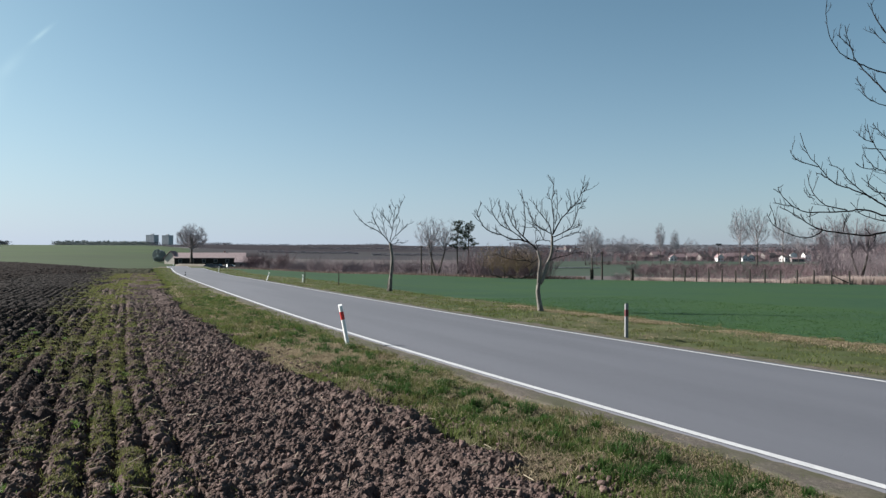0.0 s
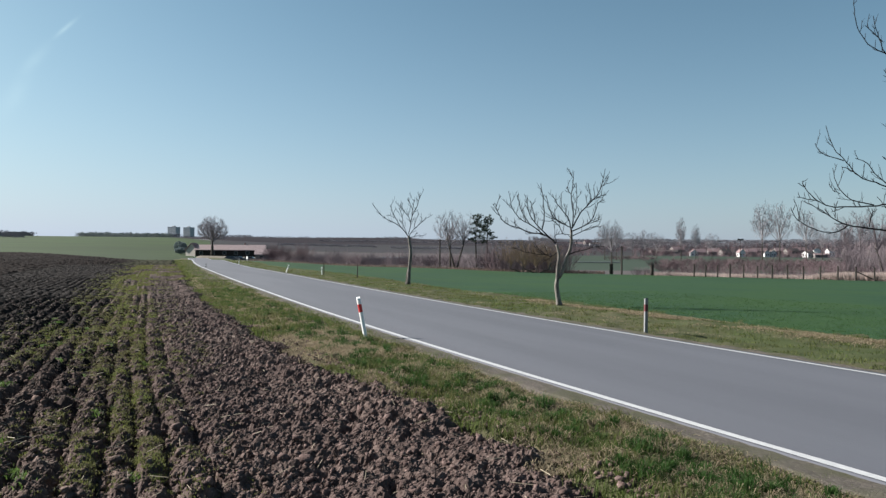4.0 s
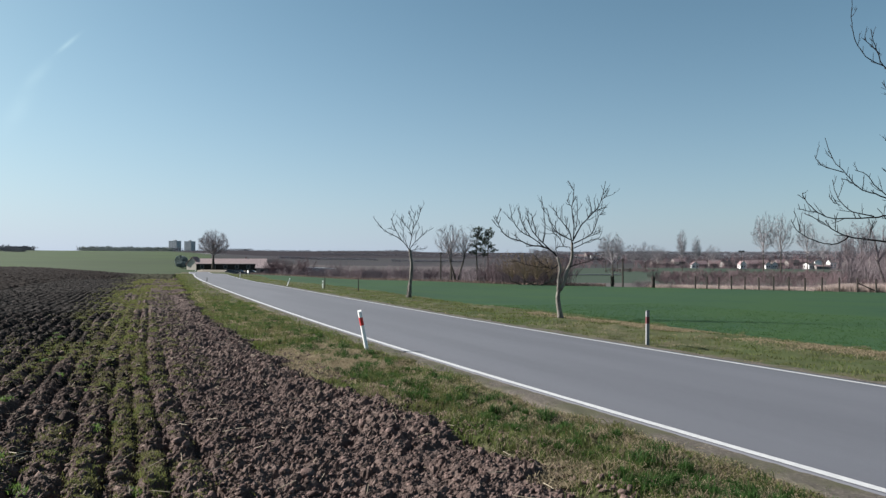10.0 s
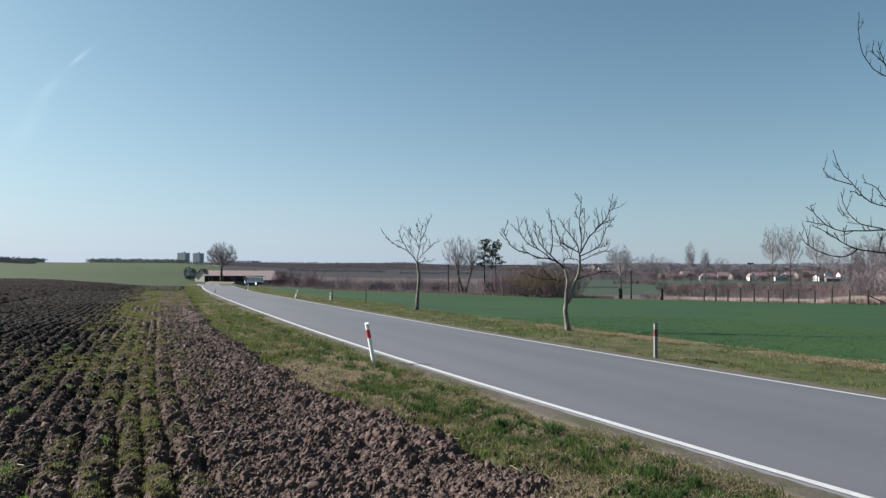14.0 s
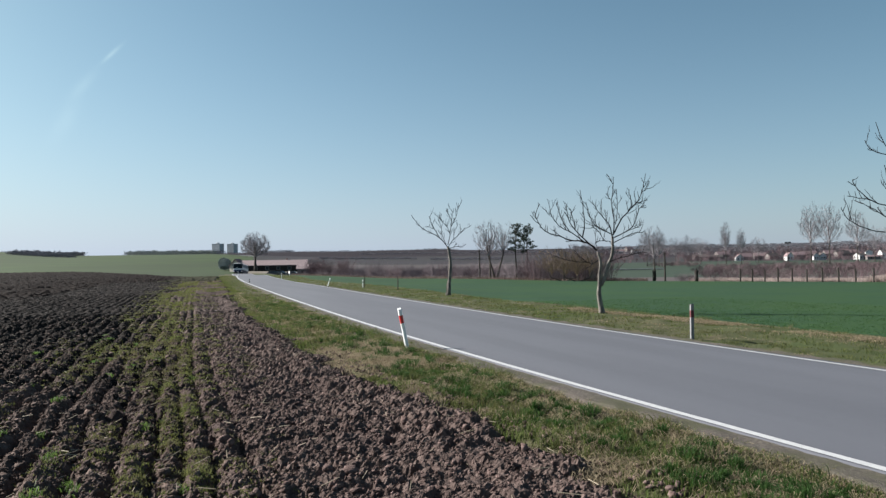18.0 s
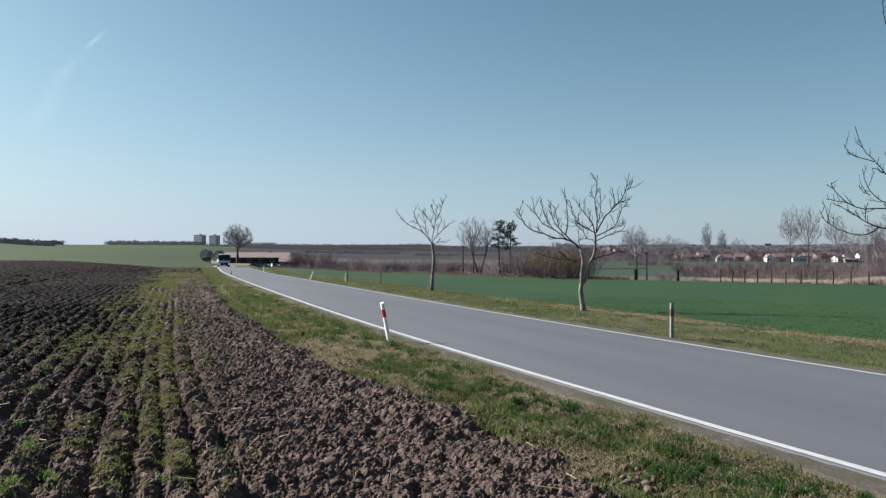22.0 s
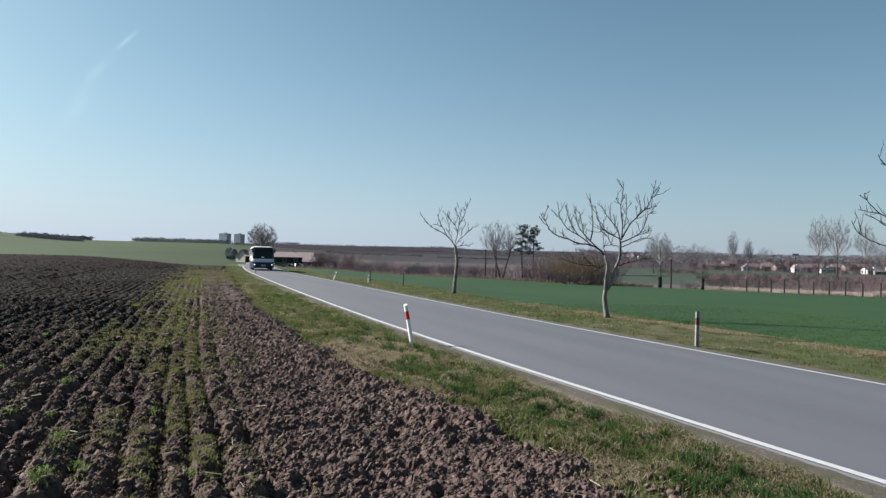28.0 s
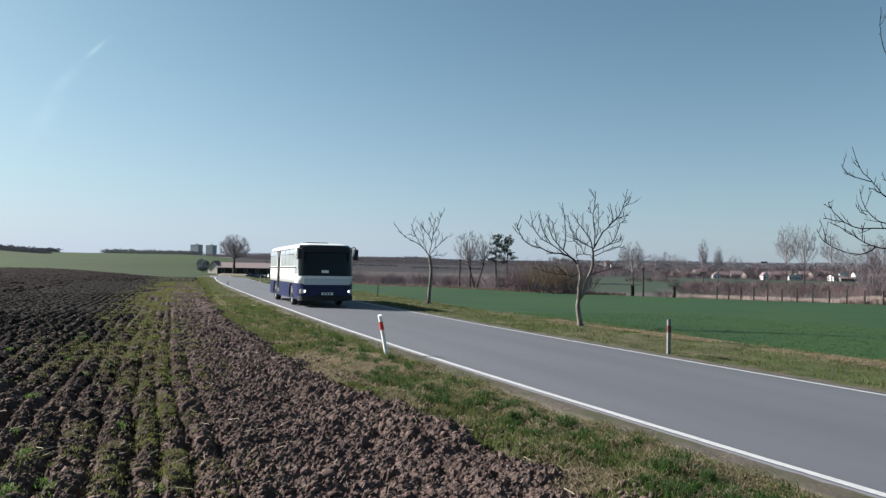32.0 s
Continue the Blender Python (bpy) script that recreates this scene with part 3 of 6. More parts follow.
def make_field():
    near = None
    spans = [(np.arange(-0.5, 11, 0.023), np.arange(-11.5, FIELD_U + 0.13, 0.023), 0),
             (np.arange(10.97, 26, 0.05), np.arange(-16, FIELD_U + 0.15, 0.05), 0),
             (np.arange(25.95, 48, 0.075), np.concatenate([np.arange(-30, -16, 0.15), np.arange(-16, FIELD_U + 0.15, 0.075)]), 0.006),
             (np.arange(47.9, 88, 0.14), np.arange(-14, FIELD_U + 0.15, 0.14), 0.006),
             (np.arange(-6, 26, 0.25), np.concatenate([np.arange(-60, -30, 1.0), np.arange(-30, -15.7, 0.25)]), 0.01),
             (np.arange(-6, 11.2, 0.12), np.arange(-16, -11.4, 0.12), 0.01),
             (np.arange(-6, -0.46, 0.045), np.arange(-11.6, FIELD_U + 0.15, 0.045), 0.0),
             (np.arange(-20, -5.96, 0.1), np.arange(-16, FIELD_U + 0.15, 0.1), 0.0),
             (np.arange(-66, -5.9, 0.5), np.concatenate([np.arange(-90, -16, 1.0), np.arange(-16, FIELD_U + 0.15, 0.5)]), 0.12)]
    for s, us, sink in spans:
        S, U = np.meshgrid(s, us, indexing="ij")
        x, y, z = field_point(S, U, 0.5 if sink > 0.1 else 1 - 40 * sink)
        ob = sheet("soil_strip" if near else "ploughed_field", x, y, z - sink, [SOIL, SOIL_DARK, SOIL_DEEP], strip_of(S, U), smooth=False)
        if near:
            ob.parent = near
        else:
            near = tagged(ob, "ploughed brown soil in rough clods and furrows", "field", kind="structure")
    # the far part, up to the green slope; its dark colour includes the clods' shade
    R, A = np.meshgrid(np.geomspace(40, 275, 400), np.radians(np.concatenate([np.arange(-110, -44, 1.0), np.arange(-44, -17, 0.1)])), indexing="ij")
    x, y = R * np.sin(A), R * np.cos(A)
    u, along = np.full(x.shape, -999.0), np.zeros(x.shape)
    far = np.full(x.shape, 1e9)
    for k in range(0, len(_s), 8):
        d = np.hypot(x - _x[k], y - _y[k])
        side = (x - _x[k]) * math.cos(_az[k]) - (y - _y[k]) * math.sin(_az[k])
        u, along = np.where(d < far, side, u), np.where(d < far, _s[k], along)
        far = np.minimum(d, far)
    end = 168 + 98 * smooth01(-np.degrees(A), 24, 33)
    rows = np.abs(np.sin(math.pi * (u + 0.3 * value_noise(x * 0.5, y * 0.5, 33)) / 0.88)) - 0.6
    rough = 0.2 * (value_noise(x * 1.4, y * 1.4, 34) - 0.5) + 0.26 * (value_noise(x * 3.1, y * 3.1, 35) - 0.5)
    z = land(x, y) - 0.06 + (0.1 * rows * smooth01(-u, 4, 5) + rough) * (0.55 + 0.45 * value_noise(x * 0.2, y * 0.2, 36)) - 0.4 * smooth01(u, FIELD_U - 0.9, FIELD_U) - 0.6 * smooth01(R, end - 1.0, end + 3)
    z = z - 0.12 * (1 - smooth01(R, 46, 52)) * smooth01(-u, -1, 6) - 0.4 * smooth01(u, -15, -12.5) * (1 - smooth01(along, 84, 88))
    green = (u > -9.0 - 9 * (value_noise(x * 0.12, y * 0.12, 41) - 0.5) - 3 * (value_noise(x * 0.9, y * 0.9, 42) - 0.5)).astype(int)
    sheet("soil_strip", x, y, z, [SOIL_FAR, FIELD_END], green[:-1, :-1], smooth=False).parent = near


def verge_bumps(U, x, y):
    """Uneven turf that runs out smoothly towards the asphalt."""
    return (0.1 * (value_noise(x * 2.2, y * 2.2, 21) - 0.5) + 0.05 * (value_noise(x * 8, y * 8, 22) - 0.5)) * smooth01(np.abs(U - 2.475), 2.62, 3.2) - 0.02 * (1 - smooth01(np.abs(U - 2.475), 2.6, 2.9))


def make_verges():
    bump = lambda S, U, x, y: -0.3 * smooth01(FIELD_U + field_edge(S) - U, 0.0, 0.25) * (U < 0) + verge_bumps(U, x, y)
    dip = lambda S, U: -0.04 * np.sin(np.clip((U - FIELD_U) / (-0.9 - FIELD_U), 0, 1) * math.pi) - 0.012
    near = ribbon("verge", np.arange(-20, 40, 0.1), np.linspace(FIELD_U - 0.7, -0.08, 30), dip, [VERGE], "grassy road verge with green tufts and dry straw", "verge", bumpy=bump)
    ribbon("turf_strip", np.arange(39.9, 210, 0.8), np.linspace(FIELD_U - 1.2, -0.1, 9), 0.0, [VERGE], "", "", bumpy=bump).parent = near
    ribbon("turf_strip", np.arange(-66, -19.5, 0.8), np.linspace(FIELD_U - 0.7, -0.25, 9), 0.0, [VERGE], "", "", bumpy=bump).parent = near
    far = ribbon("verge", np.arange(-40, 60, 0.2), np.linspace(5.1, CROP_U + 0.5, 22), -0.02, [LAWN], "short-grown grassy verge with young trees", "verge", bumpy=bump)
    ribbon("turf_strip", np.arange(59.9, 230, 1.0), np.linspace(5.1, CROP_U + 0.5, 6), 0.0, [LAWN], "", "", bumpy=bump).parent = far
    s, w = np.arange(-64, 156, 1.0), np.concatenate([np.linspace(0, 0.2, 30), np.linspace(0.22, 1, 50)])
    S, W = np.meshgrid(s, w, indexing="ij")
    U = CROP_U + (brook(S) - CROP_U) * W
    U = U + (0.5 * (value_noise(S * 0.25, 0 * S, 14) - 0.5)) * (1 - W)
    x, y = on_road(S, U)
    tagged(sheet("wheat_field", x, y, land(x, y) + 0.03 - 0.15 * (W < 0.001), [WHEAT]), "even green sheet of young winter wheat", "field", kind="structure")


def blades(name, x, y, z, h, wide, mat, seed, lean=0.5):
    """Many single grass blades in one mesh: each a bent strip with a pointed tip."""
    rng = np.random.default_rng(seed)
    n = len(x)
    a = rng.uniform(0, 2 * math.pi, n)
    b = rng.uniform(0, 2 * math.pi, n)
    l = rng.uniform(0.15, 1.0, n) * lean * h
    wx, wy = np.cos(a) * wide / 2, np.sin(a) * wide / 2
    dx, dy = np.cos(b) * l, np.sin(b) * l
    v = np.empty((n, 5, 3))
    v[:, 0] = np.stack([x - wx, y - wy, z], -1)
    v[:, 1] = np.stack([x + wx, y + wy, z], -1)
    v[:, 2] = np.stack([x + wx * 0.8 + dx * 0.35, y + wy * 0.8 + dy * 0.35, z + h * 0.6], -1)
    v[:, 3] = np.stack([x - wx * 0.8 + dx * 0.35, y - wy * 0.8 + dy * 0.35, z + h * 0.6], -1)
    v[:, 4] = np.stack([x + dx, y + dy, z + h * (1 - 0.3 * lean)], -1)
    k = np.arange(n)[:, None] * 5
    quads, tris = (k + np.array([0, 1, 2, 3])), (k + np.array([3, 2, 4]))
    me = bpy.data.meshes.new(name)
    me.vertices.add(n * 5)
    me.vertices.foreach_set("co", v.ravel())
    me.loops.add(n * 7)
    me.loops.foreach_set("vertex_index", np.concatenate([quads, tris], 1).ravel())
    me.polygons.add(2 * n)
    starts = np.stack([np.arange(n) * 7, np.arange(n) * 7 + 4], 1).ravel()
    me.polygons.foreach_set("loop_start", starts)
    me.materials.append(mat)
    me.update(calc_edges=True)
    return new(name, me)


ground_sheet()
make_road()
make_field()
make_verges()

# ---- trees, shrubs and hedges ----
def empty(name, at, label, category, group=""):
    ob = new(name)
    ob.empty_display_size = 0.3
    ob.matrix_basis = at
    return tagged(ob, label, category, group)


def spot(bearing, ahead, sink=0.0, turn=0.0):
    """A pose on the ground: ahead metres in front and bearing * ahead to the right."""
    x, y = bearing * ahead, ahead
    return pose(x, y, float(land(x, y)) - sink, 0, 0, turn)


def curve_points(pts, n):
    """A smooth line through a few points."""
    pts = [Vector(p) for p in pts]
    ext = [pts[0] * 2 - pts[1]] + pts + [pts[-1] * 2 - pts[-2]]
    out = []
    for k in range(n + 1):
        f = k / n * (len(pts) - 1)
        i = min(int(f), len(pts) - 2)
        t = f - i
        a, b, c, d = ext[i:i + 4]
        out.append(0.5 * ((2 * b) + (c - a) * t + (2 * a - 5 * b + 4 * c - d) * t * t + (3 * b - a - 3 * c + d) * t ** 3))
    return out


def rand_unit(rng):
    v = Vector((rng.gauss(0, 1), rng.gauss(0, 1), rng.gauss(0, 1)))
    return v.normalized()


def twig(geo, p, d, length, r, rng, level, lift=0.25, kids=3, wob=0.25, sides=4, thin=0.35, ratio=0.55):
    """A bent twig with smaller twigs on it."""
    segs = 4 if level > 0 else 3
    pts, q, w = [p], Vector(p), Vector(d)
    for i in range(segs):
        w = (w + rand_unit(rng) * wob + Vector((0, 0, lift * 0.4))).normalized()
        q = q + w * length / segs
        pts.append(q.copy())
    geo.tube(pts, [r * (1 - (1 - thin) * i / segs) for i in range(segs + 1)], sides, cap=False)
    if level > 0:
        for k in range(kids):
            f = 0.3 + 0.7 * (k + rng.random()) / kids
            i = min(int(f * segs), segs - 1)
            b = pts[i].lerp(pts[i + 1], f * segs - i)
            side = rand_unit(rng)
            side = (side - w * side.dot(w)).normalized()
            nd = (w * 0.75 + side * rng.uniform(0.5, 1.0) + Vector((0, 0, lift))).normalized()
            twig(geo, b, nd, length * ratio * rng.uniform(0.6, 1.2) * (1.15 - 0.4 * f), r * 0.6, rng, level - 1, lift, kids, wob, max(3, sides - 1), thin, ratio)


def limb(geo, pts, r0, r1, rng, kids=6, length=0.8, level=1, start=0.3, lift=0.3, sides=6):
    """A limb through a few points, with twigs along it."""
    line = curve_points(pts, 10)
    line = [p + rand_unit(rng) * 0.012 * i ** 0.5 for i, p in enumerate(line)]
    geo.tube(line, [r0 + (r1 - r0) * (i / 10) ** 0.8 for i in range(11)], sides, cap=False)
    for k in range(kids):
        f = start + (1 - start) * (k + rng.random() * 0.9) / kids
        i = min(int(f * 10), 9)
        d = (line[i + 1] - line[i]).normalized()
        side = rand_unit(rng)
        side = (side - d * side.dot(d)).normalized()
        r = (r0 + (r1 - r0) * f) * 0.55
        twig(geo, line[i], (d * 0.8 + side * 0.75 + Vector((0, 0, lift))).normalized(), length * rng.uniform(0.5, 1.1) * (1.25 - 0.6 * f), max(r, 0.009), rng, level, lift, 3, 0.2)


def bough(geo, path, r0, rng, sway, spurs=4, spur=0.16, r1=0.006):
    """A thin bare limb through a few places of the crown, with short upturned spurs."""
    def bend(x, z):
        return sway * math.hypot(x, z - 1.5) * math.sin(1.9 * x - 1.1 * z + 0.6)
    n = 4 * (len(path) - 1)
    line = curve_points([(x, bend(x, z), z) for x, z in path], n)
    line = [p + rand_unit(rng) * 0.008 for p in line]
    geo.tube(line, [r0 + (r1 - r0) * (i / n) ** 0.7 for i in range(n + 1)], 6, cap=False)
    for k in range(spurs):
        f = 0.2 + 0.78 * (k + rng.random()) / spurs
        i = min(int(f * n), n - 1)
        d = (line[i + 1] - line[i]).normalized()
        side = rand_unit(rng)
        side = (side - d * side.dot(d)).normalized()
        w = (d * 0.6 + side * 0.8 + Vector((0, 0, 0.3))).normalized()
        if rng.random() < 0.4:
            twig(geo, line[i], w, spur * rng.uniform(1.2, 2.4), max(r1, r0 * 0.4), rng, 1, 0.35, 2, 0.15, 5, 0.6, 0.5)
            continue
        a, ln = line[i], spur * rng.uniform(0.4, 1.3)
        b = a + w * ln * 0.55
        c = b + (w + Vector((0, 0, 0.5))).normalized() * ln * 0.45
        geo.tube([a, b, c], [max(r1, r0 * 0.35), r1 * 0.9, r1 * 0.6], 4, cap=False)


def open_tree(at, seed, stems, limbs, label, sway, spurs, spur, r1, grow=1.0):
    """A young bare roadside tree: stems, boughs and spurs."""
    rng = random.Random(seed)
    tree = empty("roadside_tree", at, label, "tree", "trees along the road")
    g = Geo()
    for r0, *path in stems:
        line = curve_points([(x * grow, 0, z * grow) for x, z in path], 12)
        g.tube(line, [r0 * (1 - 0.3 * i / 12) + (0.3 * r0 * (1 - i / 2) if i < 2 and path[0][1] == 0 else 0) for i in range(13)], 10)
    g.thing("trunk", BARK_PALE, tree, True)
    g = Geo()
    for r0, *path in limbs:
        bough(g, [(x * grow, z * grow) for x, z in path], r0, rng, sway, max(1, int(spurs * len(path) / 5)), spur, r1)
    g.thing("crown", TWIG, tree, True)
    return tree


def roadside_trees():
    # beside the second delineator post: forked stem, wide upswept crown
    left = (
        (0.034, (-0.15, 2.15), (-0.38, 2.37), (-0.69, 2.48), (-1.02, 2.52), (-1.4, 2.68), (-1.77, 2.79), (-1.98, 2.95), (-2.14, 3.24), (-2.23, 3.49)),
        (0.02, (-0.58, 2.46), (-0.96, 2.77), (-1.31, 2.97), (-1.54, 3.2), (-1.67, 3.45), (-1.71, 3.7)),
        (0.018, (-1.02, 2.81), (-1.25, 3.16), (-1.38, 3.51), (-1.48, 3.78)),
        (0.026, (-0.34, 2.33), (-0.69, 2.69), (-0.96, 3.04), (-1.08, 3.35), (-1.11, 3.7)),
        (0.014, (-0.84, 2.89), (-0.9, 3.25), (-1, 3.62)),
        (0.026, (-0.61, 2.62), (-0.54, 3), (-0.55, 3.54), (-0.65, 4.22)),
        (0.012, (-0.11, 2.19), (-0.19, 2.42), (0.04, 2.48), (0.31, 2.44)),
        (0.014, (-0.11, 1.85), (-0.34, 1.71), (-0.65, 1.9), (-0.9, 2.19)),
        (0.013, (-0.42, 1.77), (-0.77, 1.79), (-1.15, 1.85), (-1.6, 2.02)),
    )
    mid = (
        (0.024, (0.37, 2.54), (0.27, 2.97), (0.08, 3.25), (-0.11, 3.51), (-0.26, 3.85)),
        (0.018, (0.33, 2.69), (-0.03, 2.89), (-0.25, 3.08), (-0.38, 3.43), (-0.46, 3.82)),
        (0.024, (0.39, 2.73), (0.41, 3.16), (0.35, 3.7), (0.41, 4.12), (0.47, 4.63)),
        (0.014, (0.45, 3), (0.53, 3.51), (0.53, 4.2)),
        (0.01, (0.35, 3.82), (0.2, 4.07)),
        (0.028, (0.37, 2.66), (0.62, 3.14), (0.87, 3.43), (1.13, 3.7), (1.32, 4.05), (1.44, 4.67)),
        (0.01, (1.32, 4.05), (1.51, 4.18)),
        (0.01, (1.13, 3.7), (1.51, 3.8)),
        (0.013, (0.87, 3.43), (0.99, 3.7), (0.91, 4.01)),
    )
    right = (
        (0.02, (0.41, 2.58), (0.81, 2.77), (1.05, 2.97), (1.16, 3.25), (1.24, 3.53), (1.47, 3.62)),
        (0.012, (0.81, 2.77), (1.16, 2.91), (1.36, 3)),
        (0.017, (0.41, 2.42), (0.78, 2.6), (1.12, 2.73), (1.37, 2.71)),
        (0.02, (0.23, 1.77), (0.52, 1.87), (0.89, 1.96), (1.2, 2.06), (1.53, 2.06)),
        (0.012, (0.08, 2.48), (-0.05, 2.73), (-0.19, 2.89), (-0.3, 2.93)),
        (0.012, (0.24, 2.93), (0.08, 2.81), (-0.15, 3), (-0.19, 3.35)),
    )
    stem = (
        (0.09, (-0.01, 0), (-0.1, 0.55), (-0.11, 0.81), (-0.08, 1)),
        (0.055, (-0.1, 0.96), (-0.08, 1.38), (-0.04, 1.77), (-0.13, 2.12)),
        (0.06, (-0.04, 0.98), (0.08, 1.21), (0.18, 1.61), (0.31, 1.9), (0.37, 2.19), (0.37, 2.62)),
    )
    open_tree(spot(0.138, 24.3, 0.03), 5, stem, left + mid + right, "bare young roadside tree with forked stem and wide crown", 0.1, 11, 0.19, 0.0095)
    # the next one along the road, more upright
    limbs = (
        (0.03, (0.03, 2.53), (-0.27, 2.91), (-0.65, 3.2), (-1.09, 3.41), (-1.44, 3.7), (-1.77, 4.11)),
        (0.02, (-0.32, 2.94), (-0.62, 3.41), (-0.82, 3.82), (-0.94, 4.17)),
        (0.012, (-0.74, 3.53), (-1.06, 3.67)),
        (0.018, (-0.06, 2.7), (-0.27, 3.2), (-0.32, 3.61), (-0.5, 4.05)),
        (0.024, (0.03, 2.64), (0.15, 3.17), (0.06, 3.5), (-0.24, 3.88), (-0.44, 4.26)),
        (0.022, (0.15, 3.23), (0.23, 3.76), (0.26, 4.17), (0.35, 4.58)),
        (0.014, (0.23, 3.91), (0.09, 4.26), (-0.06, 4.47)),
        (0.018, (0.2, 3.58), (0.44, 4.03), (0.56, 4.47), (0.61, 4.82)),
        (0.02, (0.06, 2.56), (0.32, 2.91), (0.65, 3.2), (0.97, 3.55)),
        (0.012, (0.32, 2.91), (0.41, 3.35), (0.59, 3.73)),
        (0.013, (0.09, 2.47), (0.47, 2.56), (0.85, 2.58)),
    )
    stem = (
        (0.1, (0.03, 0), (0.09, 0.94), (0.15, 1.7), (0.09, 2.23), (0.03, 2.58)),
        (0.035, (-0.1, 0), (-0.03, 0.65), (0.09, 1.06)),
    )
    open_tree(spot(-0.0754, 39.0, 0.03), 11, stem, limbs, "slender bare roadside tree with a steep open crown", 0.1, 9, 0.24, 0.0125, 39 / 37)
    # the large one whose lower boughs hang out over the wheat edge
    high = (
        (0.016, (-2.29, 4.39), (-2.51, 4.63), (-2.72, 4.92), (-2.92, 5.2), (-3.04, 5.54), (-3.13, 5.82)),
        (0.014, (-2.16, 4.83), (-2.51, 4.98), (-2.76, 5.1), (-2.96, 5.22), (-3.2, 5.36), (-3.4, 5.6), (-3.5, 5.88), (-3.53, 6.25)),
        (0.008, (-2.96, 5.4), (-3.12, 5.54), (-3.27, 5.65)),
        (0.012, (-2.36, 5.56), (-2.52, 5.82), (-2.61, 6.02), (-2.67, 6.21)),
        (0.008, (-2.34, 5.36), (-2.51, 5.56), (-2.66, 5.78)),
        (0.009, (-2.17, 4.31), (-2.57, 4.42), (-2.81, 4.57), (-2.86, 4.75), (-2.96, 4.92)),
        (0.01, (-2.29, 3.63), (-2.52, 3.83), (-2.69, 4.01), (-2.75, 4.13)),
        (0.012, (-2.21, 3.15), (-2.52, 3.43), (-2.77, 3.79), (-2.84, 4.11)),
        (0.008, (-2.77, 3.79), (-2.89, 3.85), (-2.98, 3.94)),
        (0.01, (-2.17, 3.59), (-2.52, 3.66), (-2.93, 3.71)),
        (0.012, (-2.17, 3.15), (-2.52, 3.27), (-2.77, 3.39), (-2.93, 3.61)),
        (0.008, (-2.73, 3.34), (-2.93, 3.37), (-3.05, 3.45)),
    )
    middle = (
        (0.018, (-2.14, 2.47), (-2.53, 2.7), (-2.86, 2.89), (-3.18, 3.03), (-3.42, 3.14), (-3.58, 3.37), (-3.77, 3.63), (-3.88, 4)),
        (0.009, (-3.62, 3.4), (-3.94, 3.53), (-4.06, 3.7)),
        (0.01, (-2.84, 2.87), (-3.14, 3.13), (-3.28, 3.35), (-3.45, 3.44)),
        (0.008, (-3.38, 3.11), (-3.58, 3.28), (-3.66, 3.29)),
        (0.018, (-2.02, 2.59), (-2.53, 2.57), (-2.94, 2.67), (-3.22, 2.65), (-3.58, 2.63), (-3.86, 2.65), (-4.1, 2.79), (-4.25, 3.01), (-4.26, 3.07)),
        (0.008, (-4, 2.72), (-4.18, 2.77), (-4.36, 2.81)),
        (0.011, (-3.22, 2.66), (-3.54, 2.75), (-3.73, 2.97), (-3.79, 3.28)),
        (0.007, (-3.7, 2.85), (-3.8, 2.91), (-3.86, 3.01)),
    )
    low = (
        (0.022, (-1.98, 2.39), (-2.53, 2.31), (-2.9, 2.24), (-3.26, 2.28), (-3.62, 2.34), (-3.82, 2.43), (-3.98, 2.57), (-4.18, 2.71)),
        (0.012, (-3.62, 2.33), (-3.76, 2.24), (-3.98, 2.22), (-4.26, 2.35), (-4.4, 2.49), (-4.46, 2.63)),
        (0.007, (-4.32, 2.41), (-4.36, 2.61)),
        (0.007, (-3.29, 2.3), (-3.27, 2.47), (-3.22, 2.57)),
        (0.007, (-3.81, 2.45), (-3.79, 2.61), (-3.75, 2.74)),
        (0.012, (-2.1, 2.59), (-2.53, 2.79), (-2.74, 2.99), (-2.98, 3.21)),
        (0.012, (-2.06, 2.35), (-2.53, 2.47), (-2.94, 2.57), (-3.16, 2.79)),
        (0.009, (-2.3, 2.87), (-2.54, 3.13), (-2.57, 3.39)),
        (0.01, (-2.14, 2.99), (-2.52, 2.94), (-2.78, 2.99), (-2.9, 3.13)),
    )

    tree = open_tree(spot(0.835, 11.9, 0.03), 21, ((0.16, (0, 0), (0.03, 1.0), (0, 2.2), (0.05, 4.2), (0.0, 5.6)),), high + middle + low,
                     "large bare roadside tree with long low boughs", 0.03, 8, 0.12, 0.0052)
    # its stout limbs: those that carry the outer boughs, and the far side of the crown
    rng = random.Random(8)
    g = Geo()
    for z0, z1, tip in ((1.8, 2.39, -1.98), (1.95, 2.59, -2.02), (2.0, 2.47, -2.14), (2.2, 2.99, -2.14), (2.4, 3.15, -2.17), (2.7, 3.63, -2.29), (3.0, 4.39, -2.2), (3.4, 4.83, -2.16), (3.9, 5.56, -2.36)):
        line = curve_points([(0, 0, z0), (tip * 0.5, rng.uniform(-0.15, 0.15), z0 + (z1 - z0) * 0.6), (tip, 0, z1)], 8)
        g.tube(line, [0.045 - 0.028 * i / 8 for i in range(9)], 6, cap=False)
    for k in range(16):
        a, up, reach = -1.7 + 3.4 * (k + 0.5) / 16, rng.uniform(0.1, 1.0), rng.uniform(2.4, 3.8)
        z0 = 2.0 + 2.6 * up
        c, s = math.cos(a), math.sin(a)
        limb(g, [(0.1 * c, 0.1 * s, z0), (reach * 0.35 * c, reach * 0.35 * s, z0 + 0.5 + up), (reach * 0.75 * c, reach * 0.75 * s, z0 + 0.4 + 2.0 * up),
                 (reach * c * (1.1 - 0.5 * up), reach * s * (1.1 - 0.5 * up), z0 + 0.9 + 2.6 * up)], 0.035, 0.009, rng, 6, 0.5, 1)
